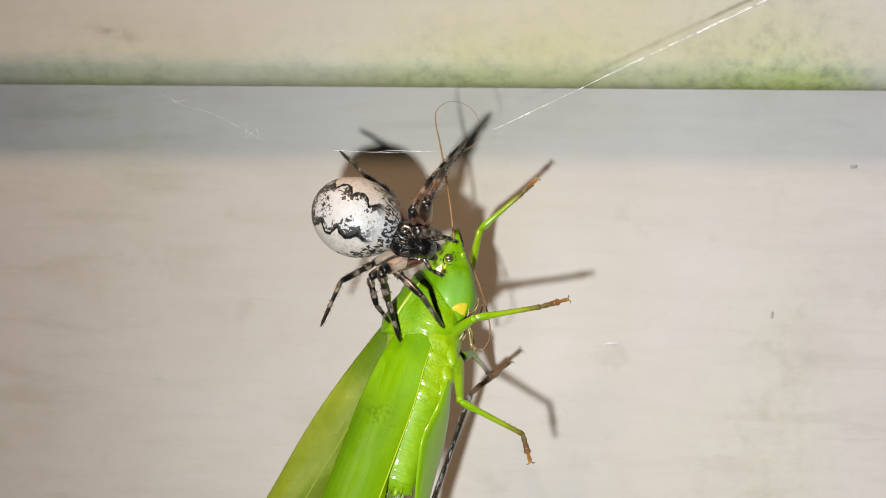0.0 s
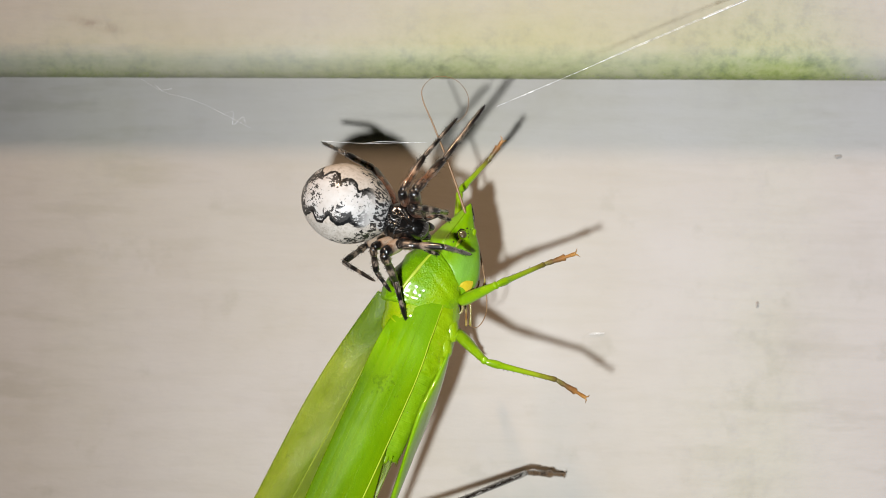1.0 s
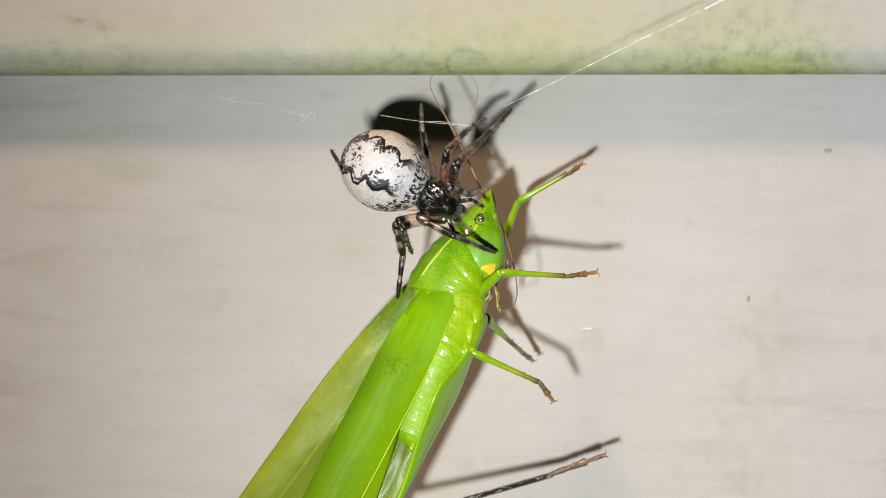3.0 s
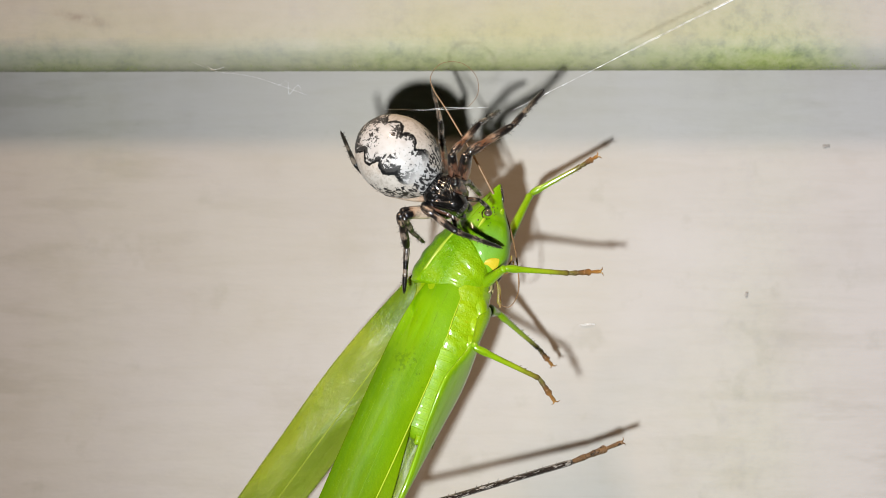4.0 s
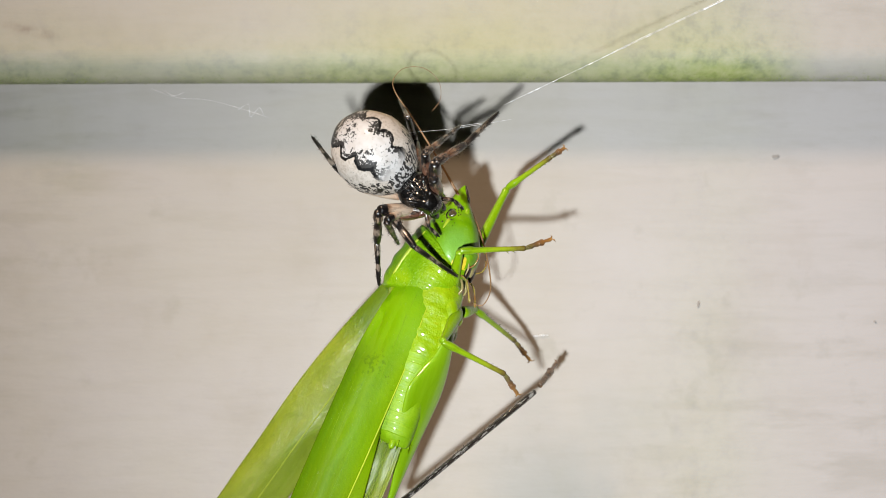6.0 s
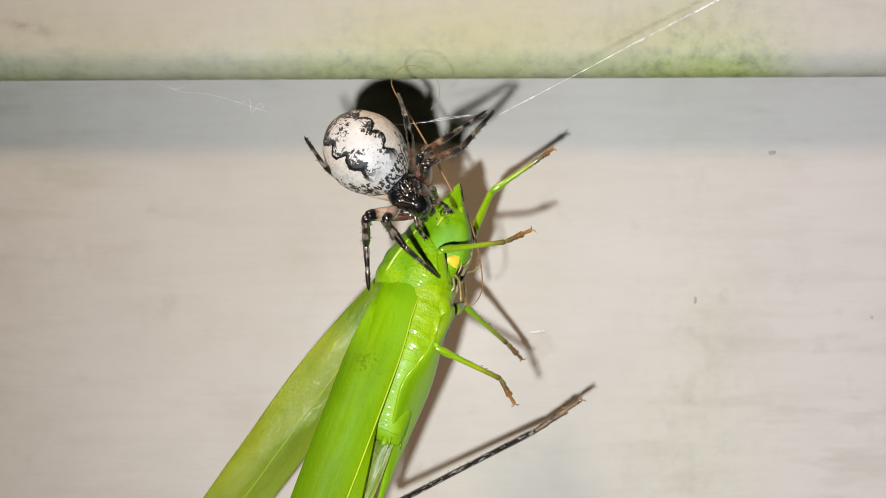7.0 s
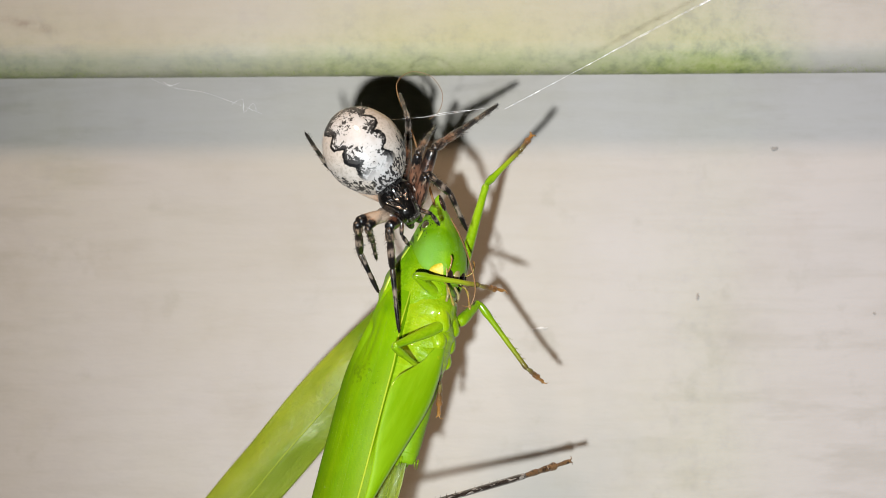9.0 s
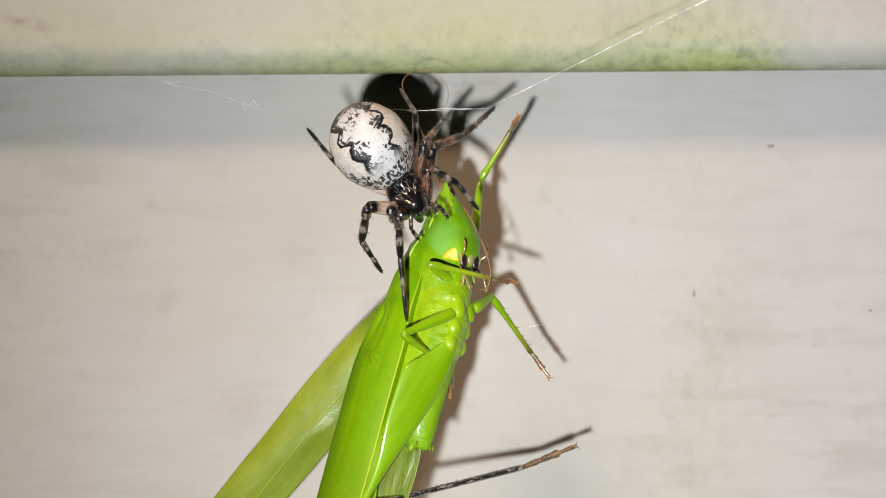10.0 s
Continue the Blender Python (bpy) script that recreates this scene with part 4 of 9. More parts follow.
def katydid_head():
    bm, loops = bmesh.new(), []
    for k in range(61):
        z = -1.4 + 9.38 * (k / 60) ** 0.92
        loops.append([bm.verts.new((p.x * MM, p.y * MM, z * MM)) for p in head_ring(min(z, 7.97))])
    for p, q in zip(loops, loops[1:]):
        for k in range(56):
            bm.faces.new((p[k], p[(k + 1) % 56], q[(k + 1) % 56], q[k]))
    bm.faces.new(loops[0])
    bm.faces.new(loops[-1])
    for v in bm.verts:
        x, y, z = v.co / MM
        # furrows: behind the cheek, from the eye to the jaw, and round the antenna's root
        behind = x + 1.0 - 0.62 * (2.9 - z) - 0.16 * (2.9 - z) ** 2
        cheek = 0.16 * math.exp(-((behind / 0.22) ** 2)) * (1 if -0.5 < z < 3.4 else 0)
        under = 0.10 * math.exp(-(((x - 2.05 + 0.10 * (z - 1.5)) / 0.16) ** 2)) * (1 if -0.5 < z < 4.2 else 0)
        root = 0.16 * math.exp(-(((x - 1.25) / 0.35) ** 2 + ((z - 5.45) / 0.35) ** 2))
        v.co.y *= 1 - (cheek + under + root) / max(0.5, abs(y)) if abs(y) > 0.3 else 1
        v.co += MM * 0.05 * noise.noise_vector(v.co * 620)
    head = part("head", bm, HEAD_GREEN, katydid, "green cone-shaped head")
    part("cone_tip", loft(smooth_rings([(0.96, 0, 6.45, 0.06, 0.12), (0.78, 0, 6.85, 0.14, 0.32), (0.44, 0, 7.45, 0.15, 0.27), (0.16, 0, 7.95, 0.05, 0.07)], 12), 12), MOUTH_BLACK, head, "black mark under the cone's tip")
    for side in (-1, 1):
        mirror = lambda p: Vector((p.x, -side * p.y, p.z))
        eye = mirror(head_side(0.30, 4.82, -0.16))
        part("eye", ball(eye.x, eye.y, eye.z, 0.40, 0.36, 0.45), EYE_GREY, head, "mottled grey eye")
        rim = [mirror(head_side(0.30 + 0.50 * math.cos(k * 0.55 + 1.2), 4.82 + 0.56 * math.sin(k * 0.55 + 1.2), 0.0)) for k in range(9)]
        part("eye_rim", sweep(rim, [0.02, 0.05, 0.10, 0.05, 0.09, 0.05, 0.08, 0.04, 0.02]), MOUTH_BLACK, head)
        rnd = random.Random(31)
        for _ in range(13):
            a, r = rnd.uniform(0, 6.28), rnd.uniform(0.62, 1.25)
            p = mirror(head_side(0.30 + r * math.cos(a) * 0.8, 4.82 + r * math.sin(a), 0.0))
            part("dark_fleck", ball(p.x, p.y, p.z, rnd.uniform(0.03, 0.09), 0.03, rnd.uniform(0.03, 0.10), 8, 6), MOUTH_BLACK, head)
        part("eye_line", sweep([mirror(head_side(0.26 - 0.05 * k, 4.36 - 0.26 * k, 0.0)) for k in range(5)], [0.12, 0.16, 0.13, 0.10, 0.03]), YELLOW_LINE, head, "yellow dash below the eye")
        part("carina", sweep([mirror(head_side(-0.10 - 0.115 * k, 7.1 - 0.42 * k, 0.0)) for k in range(9)], [0.02 + 0.045 * math.sin(math.pi * (k + 0.5) / 9) for k in range(9)]), VEIN, head, "pale ridge along the crown")
        part("antenna_socket", loft(smooth_rings([(1.22, side * 0.62, 5.2, 0.28, 0.25), (1.25, side * 0.62, 5.6, 0.27, 0.26), (1.25, side * 0.6, 5.9, 0.15, 0.15)], 8), 12), LEG_GREEN, head)
        # yellow cheek, flush with the face: a wedge that widens to the jaw
        bm = bmesh.new()
        rows = []
        for i in range(9):
            row = []
            for j in range(9):
                u, w = i / 8, j / 8
                x = 1.75 + 1.22 * u
                low, high = 0.22 + 0.22 * (1 - u) + 0.1 * math.sin(5 * u), 0.75 + 0.95 * u**0.7
                z = low + (high - low) * w
                bulge = 0.11 * (math.sin(math.pi * min(0.98, max(0.02, u))) * math.sin(math.pi * w)) ** 0.5 - 0.03
                p = mirror(head_side(x, z, bulge))
                row.append(bm.verts.new(p * MM))
            rows.append(row)
        for p, q in zip(rows, rows[1:]):
            for k in range(8):
                bm.faces.new((p[k], p[k + 1], q[k + 1], q[k]))
        part("cheek", bm, YELLOW_FACE, head, "bright yellow cheek")
        part("mandible", ball(3.02, side * 0.78, 0.42, 0.26, 0.42, 0.80), MOUTH_BLACK, head, "black glossy jaw")
        part("jaw_edge", sweep(curve_through([(2.98, side * 1.25, 1.15), (3.14, side * 1.24, 0.6), (3.05, side * 1.14, 0.0)], 9), [0.03, 0.07, 0.08, 0.08, 0.08, 0.08, 0.07, 0.06, 0.03]), MOUTH_PALE, head)
        part("palp", sweep(curve_through([(2.6, side * 0.9, -0.1), (3.3, side * 1.25, -0.5), (3.75, side * 1.2, -1.3), (4.15, side * 1.05, -2.3)], 14), [0.11, 0.12, 0.11, 0.10, 0.08, 0.11, 0.11, 0.10, 0.08, 0.08, 0.10, 0.12, 0.14, 0.06]), PALP, head, "amber mouth feeler")
        part("upper_palp", sweep(curve_through([(3.1, side * 1.15, 0.6), (3.65, side * 1.45, 1.0), (3.8, side * 1.5, 1.7), (3.62, side * 1.5, 2.1)], 10), [0.075] * 8 + [0.085, 0.04]), PALP, head)
        part("inner_palp", sweep(curve_through([(2.6, side * 0.5, -0.4), (3.0, side * 0.7, -1.2), (2.8, side * 0.6, -1.8)], 9), 0.12), MOUTH_PALE, head)
    part("labrum", ball(3.14, 0, 0.62, 0.22, 0.44, 0.62), MOUTH_PALE, head)
    line = curve_through([(1.28, 0.5, 5.85), (2.6, 0.5, 4.3), (4.1, 0.4, 2.0), (5.2, 0.3, -0.4), (5.0, 0.2, -2.0), (4.0, 0.2, -2.1)], 40)
    part("antenna", sweep(line, [0.10 - 0.07 * k / 39 for k in range(40)]), ANTENNA, head, "thin orange-brown antenna curled below the face")
    return head


katydid_head = katydid_head()


def katydid_antenna():
    line = curve_through([(0, 0, 0), (0.12, 0, 4), (0.05, 0, 8), (-0.05, 0, 10.2), (0.35, 0, 11.2), (1.6, 0.2, 11.6), (3.0, 0.4, 10.8), (3.5, 0.7, 9.3), (2.9, 0.9, 8.0), (1.8, 1.0, 7.5)], 70)
    line = [p * 1.1 for p in line]
    return part("antenna", sweep(line, [0.14 - 0.115 * min(1, k / 34) ** 0.8 for k in range(70)]), ANTENNA, katydid, "thin orange-brown antenna, looped at its end")


antenna = katydid_antenna()


TRUNK = [(0.8, 0.30, 3.00, 2.30), (-1.0, 0.28, 3.40, 2.38), (-3.0, 0.62, 3.40, 2.36), (-5.0, 1.12, 2.96, 2.36), (-7.0, 1.12, 2.62, 2.26), (-9.5, 1.05, 2.60, 2.06), (-12.0, 1.22, 2.42, 1.70), (-13.4, 1.38, 2.24, 1.50), (-14.5, 1.7, 1.8, 1.3)]


def trunk_at(z):
    """Middle and half widths of the trunk at a height."""
    for a, b in zip(TRUNK, TRUNK[1:]):
        if z >= b[0]:
            f = (a[0] - z) / (a[0] - b[0])
            f = f * f * (3 - 2 * f)
            return [p + (q - p) * f for p, q in zip(a[1:], b[1:])]
    return list(TRUNK[-1][1:])


def trunk_slice(top, end, rows, seg, lift, fold):
    """One plate of the trunk: its rear rim laps a little over the next plate; fold wrinkles its flanks."""
    bm, loops = bmesh.new(), []
    for j in range(rows + 1):
        f = j / rows
        z = top + (end - top) * f
        x, a, b = trunk_at(z)
        swell = lift * (math.sin(math.pi * min(1, 0.15 + 0.75 * f)) - 0.75)
        if f < 0.04:
            swell -= 0.05
        if j == rows:
            swell -= 0.06
        loop = []
        for k in range(seg):
            w = 2 * math.pi * k / seg
            c, s = math.cos(w), math.sin(w)
            c, s = math.copysign(abs(c) ** 0.92, c), math.copysign(abs(s) ** 0.92, s)
            here = Vector((x + a * c, b * s, z))
            crumple = 0.8 * noise.noise(Vector((here.x * 0.45, here.y * 0.3 + 7, z * 0.6))) + 0.6 * noise.noise(Vector((here.x * 0.55, here.y * 0.3 + 7, z * 1.5))) + 0.3 * noise.noise(Vector((here.x * 1.3, here.y, z * 3.1)))
            wave = abs(math.sin(2.6 * z + 1.1 * here.x + 1.6 * noise.noise(Vector((here.x * 0.5, here.y * 0.4, z * 0.6)))))
            r = 1 + (swell + fold * (0.22 * crumple + 0.09 * (0.6 - wave))) / a
            loop.append(bm.verts.new(((x + a * c * r) * MM, b * s * r * MM, (z + 0.06 * noise.noise(here * 1.1)) * MM)))
        loops.append(loop)
    for p, q in zip(loops, loops[1:]):
        for k in range(seg):
            bm.faces.new((p[k], p[(k + 1) % seg], q[(k + 1) % seg], q[k]))
    bm.faces.new(loops[0])
    bm.faces.new(loops[-1])
    return bm


PRONOTUM = [(0.0, -0.42, 2.90, 2.22), (0.03, -0.50, 3.16, 2.40), (0.15, -0.50, 3.30, 2.54), (0.35, -0.26, 3.32, 2.76), (0.6, 0.04, 3.06, 2.78), (0.85, 0.26, 2.66, 2.62), (0.97, 0.30, 2.44, 2.52), (1.0, 0.32, 2.2, 2.2)]


def pronotum_side(x, f, out=0.0):
    """A point on the pronotum's flank, by its place across and its share of the length from the rear rim."""
    i = max(k for k in range(len(PRONOTUM) - 1) if PRONOTUM[k][0] <= f)
    g = (f - PRONOTUM[i][0]) / (PRONOTUM[i + 1][0] - PRONOTUM[i][0])
    g = g * g * (3 - 2 * g)
    mid, a, b = (p + (q - p) * g for p, q in zip(PRONOTUM[i][1:], PRONOTUM[i + 1][1:]))
    c = min(0.999, abs((x - mid) / a)) ** (1 / 0.85)
    rear, front = -1.22 + 0.12 * min(x, 0), 3.75 - 0.56 * x
    return Vector((x, -b * math.sqrt(1 - c * c) ** 0.85 - out, rear + (front - rear) * f))


def katydid_trunk():
    # saddle-shaped pronotum: its front rim slants down to the throat, its rear rim is cut straight across; a blunt keel on each side
    bm, loops = bmesh.new(), []
    rows = PRONOTUM
    for j in range(45):
        f = j / 44
        i = max(k for k in range(len(rows) - 1) if rows[k][0] <= f)
        g = (f - rows[i][0]) / (rows[i + 1][0] - rows[i][0])
        g = g * g * (3 - 2 * g)
        x, a, b = (p + (q - p) * g for p, q in zip(rows[i][1:], rows[i + 1][1:]))
        loop = []
        for k in range(72):
            w = 2 * math.pi * k / 72
            c, s = math.cos(w), math.sin(w)
            c, s = math.copysign(abs(c) ** 0.85, c), math.copysign(abs(s) ** 0.85, s)
            px, py = x + a * c, b * s
            rear = -1.22 + 0.16 * noise.noise(Vector((px * 0.6, py * 0.5, 2))) + 0.12 * px * (1 if px < 0 else 0.3)
            front = 3.75 - 0.56 * px
            pz = rear + (front - rear) * f
            # the keel, a shallow dent below it, one slanting furrow over the lobe
            keel = 0.12 * math.exp(-(((px + 2.72 - 1.76 * f) / 0.25) ** 2)) - 0.07 * math.exp(-(((px + 1.2) / 0.4) ** 2))
            furrow = -0.09 * math.exp(-(((pz - 1.6 + 0.55 * px) / 0.3) ** 2)) * math.exp(-(((px - 0.8) / 1.3) ** 2))
            r = 1 + (keel + furrow + 0.05 * noise.noise(Vector((px, py, pz)) * 0.9) + 0.014 * noise.noise(Vector((px, py, pz)) * 4.5)) / 2.8
            loop.append(bm.verts.new((px * r * MM, py * r * MM, pz * MM)))
        loops.append(loop)
    for p, q in zip(loops, loops[1:]):
        for k in range(72):
            bm.faces.new((p[k], p[(k + 1) % 72], q[(k + 1) % 72], q[k]))
    bm.faces.new(loops[0])
    bm.faces.new(loops[-1])
    pronotum = part("pronotum", bm, GREEN, katydid, "green saddle-shaped pronotum")
    for side in (-1, 1):
        keel = [(p.x, -side * p.y, p.z) for p in (pronotum_side(-2.72 + 0.334 * k, 0.01 + 0.19 * k, 0.02) for k in range(6))]
        part("keel", sweep(curve_through(keel, 20), [0.06 + 0.11 * math.sin(math.pi * k / 19) ** 0.7 for k in range(20)]), YELLOW_LINE, pronotum, "yellow side keel")
    # thorax in three folded plates, wrinkled on the flanks
    for top, end in ((0.6, -2.75), (-2.55, -4.55), (-4.35, -6.45)):
        part("thorax_plate", trunk_slice(top, end, 40, 96, 0.04, 0.6), PLEURA, katydid, "yellow-green wrinkled flank")
    # coxae: blunt glossy lobes that overlap along the breast
    rnd = random.Random(4)
    for z, size in ((-1.7, 1.0), (-3.2, 1.05), (-4.7, 1.0)):
        for side in (-1, 1):
            bm = loft(smooth_rings([(0, 0, -1.25, 0.25, 0.2), (0, 0, -0.9, 0.62, 0.6), (0.05, 0, 0, 0.82, 0.85), (0.1, 0, 0.8, 0.68, 0.7), (0.12, 0, 1.2, 0.3, 0.3)], 22), 26)
            for v in bm.verts:
                v.co *= size * (1 + 0.10 * noise.noise(v.co * 700 + Vector((z, side, 0))))
            bmesh.ops.rotate(bm, verts=bm.verts, cent=(0, 0, 0), matrix=Euler((side * rnd.uniform(0.1, 0.3), rnd.uniform(-0.7, -0.4), 0)).to_matrix())
            bmesh.ops.translate(bm, verts=bm.verts, vec=Vector((3.02, side * 0.85, z)) * MM)
            part("coxa", bm, PLEURA, katydid)
    # abdomen: eight overlapping rings that taper towards the tail
    for k in range(8):
        z0, z1 = -6.2 - 0.9 * k, -6.2 - 0.9 * (k + 1) - 0.14
        ring = part("abdomen_ring", trunk_slice(z0, z1, 16, 72, 0.012, 0.16), BELLY, katydid)
        x, a, b = trunk_at((z0 + z1) / 2)
        part("belly_plate", ball(x + a - 0.44, 0, (z0 + z1) / 2, 0.42, 0.8, 0.44), BELLY, ring)
    part("tail_plate", loft(smooth_rings([(1.63, 0, -13.1, 1.98, 1.52), (1.75, 0, -13.5, 1.85, 1.4), (1.95, 0, -14.0, 1.6, 1.15), (2.2, 0, -14.4, 1.2, 0.75), (2.4, 0, -14.6, 0.3, 0.2)], 16), 28), BELLY, katydid)
    for side in (-1, 1):
        part("cercus", limb(1.5, [(0, 0.28), (0.5, 0.3), (0.85, 0.26), (1, 0.05)]), LEG_GREEN, katydid).matrix_basis = pose(2.3 * MM, side * 0.7 * MM, -13.4 * MM, 180 + side * 8, 0, 0)
    bm = bmesh.new()
    rnd = random.Random(12)
    for _ in range(16):
        x, y = rnd.uniform(1.6, 4.0), rnd.uniform(-1.1, 0.9)
        spike(bm, (x - 0.5, y, -13.9), (x - 0.4 + rnd.uniform(-0.1, 0.5), y, -14.5 - rnd.uniform(0.1, 0.6)), 0.12)
    part("tail_spines", bm, LEG_GREEN, katydid)


katydid_trunk()


def forewing():
    """The folded near wing over the flank: broad, leathery, with a yellow front rib. Its origin is its root."""
    def leaf(u, v):
        # u: from the back edge (0) to the ventral rib (1); v: from the root (0) to the tip (1)
        z = 2.6 - 40.2 * v
        wide = (0.5 + 0.5 * math.sin(min(1, v * 4.2) * math.pi / 2)) * (1 - 0.55 * max(0, v - 0.45) ** 1.5)
        over = max(0, u - 0.84) / 0.16  # thin flange beyond the rib on the outer half
        u = min(1, u / 0.84)
        x = (u - 0.5) * 4.6 * wide + 0.15 * math.sin(v * 3) + 0.5 * max(0, 1 - v * 8) + over * (0.04 + 1.5 * min(1, max(0, (v - 0.36) / 0.22)))
        blade = 0.30 - (0.34 + 0.44 * min(1, 3 * v)) * math.sin((0.08 + 0.91 * u) * math.pi) ** 0.8 * (0.6 + 0.4 * wide)
        # the root lies close on the flank
        mid, a, b = trunk_at(z - 1.2)
        hug = 3.0 - b * math.sqrt(max(0.20, 1 - ((x - 0.35 - mid) / a) ** 2)) - 0.10 - 0.30 * u + 0.60 * max(0, 1 - v / 0.12)
        f = min(1, max(0, (v - 0.07) / 0.22))
        y = hug + (blade - hug) * f * f * (3 - 2 * f)
        # pleats that fan out from the root and fade along the wing, and slow dents
        pleat = abs(math.sin(12.0 * u ** 0.8 + 1.2 * v)) * math.sin(math.pi * min(1, u * 1.35)) ** 0.5
        y -= (0.035 + 0.09 * math.exp(-((v - 0.18) / 0.07) ** 2)) * min(1, v / 0.15) ** 2 * pleat + 0.12 * math.sin(math.pi * u) * noise.noise(Vector((u * 3, v * 9, 2.0)))
        return x, y + 0.45 * over, z

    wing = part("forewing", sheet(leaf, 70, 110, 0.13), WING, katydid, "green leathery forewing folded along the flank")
    rib = [Vector(leaf(0.84, v / 40)) + Vector((0.0, -0.02, 0)) for v in range(41)]
    part("front_rib", sweep(rib, [0.065 + 0.035 * math.sin(k / 40 * 3) for k in range(41)]), RIB, wing, "yellow front rib")
    for u, r in ((0.15, 0.025), (0.25, 0.022), (0.52, 0.026), (0.69, 0.02)):
        vein = [Vector(leaf(u + 0.06 * math.sin(v / 40 * 2.2), v / 40)) + Vector((0, -0.05, 0)) for v in range(41)]
        part("vein", sweep(vein, [r * (1 - 0.5 * k / 40) for k in range(41)]), VEIN, wing)
    return wing


near_wing = forewing()


def back_wing():
    """The far forewing, slipped off the back; its origin is its root."""
    def leaf(u, v):
        z = 0.5 - 36.0 * v
        wide = (0.66 + 0.34 * math.sin(min(1, v * 2.4) * math.pi / 2)) * (1 - 0.5 * max(0, v - 0.6) ** 1.3)
        x = (u - 0.5) * 5.4 * wide - 0.15 * (1 - u) * math.sin(math.pi * min(1, v / 0.6))
        y = -0.7 * math.sin(u * math.pi) + 0.30 * math.sin(v * 15 + u * 6) * v + 0.03 * math.sin(v * 37 + u * 9) + 0.10 * noise.noise(Vector((u * 4, v * 9, 1.0))) + 0.02 * noise.noise(Vector((u * 11, v * 52, 4.0))) + 0.9 * u
        return x, y, z

    wing = part("forewing", sheet(leaf, 32, 130, 0.10), WING_BACK, katydid, "olive translucent forewing slipped off the back")
    for u, r in ((0.0, 0.05), (0.60, 0.09)):
        vein = [Vector(leaf(u, v / 40)) + Vector((0, -0.05, 0)) for v in range(41)]
        part("vein", sweep(vein, [r * (1 - 0.4 * k / 40) for k in range(41)]), CREASE if u == 0.60 else WING_BACK, wing)
    return wing


far_wing = back_wing()


def hind_wing():
    """The clear folded hindwing that shows below the forewing."""
    def leaf(u, v):
        z = -10.0 - 28.0 * v
        x = -1.0 + 4.0 * u - 0.8 * v + 0.25 * math.sin(v * 6) - 1.2 * u * max(0, v - 0.4)
        y = -0.5 + 0.04 * math.sin(u * 22) + 0.8 * v + 0.1 * math.sin(v * 31 + u * 7)
        return x, y, z

    wing = part("hindwing", sheet(leaf, 30, 44, 0.05), WING_CLEAR, katydid, "clear pleated hindwing below the forewing")
    for u in (0.1, 0.3, 0.5, 0.7, 0.9):
        part("vein", sweep([Vector(leaf(u, v / 30)) + Vector((0, -0.04, 0)) for v in range(31)], 0.035), WING_CLEAR, wing)


hind_wing()


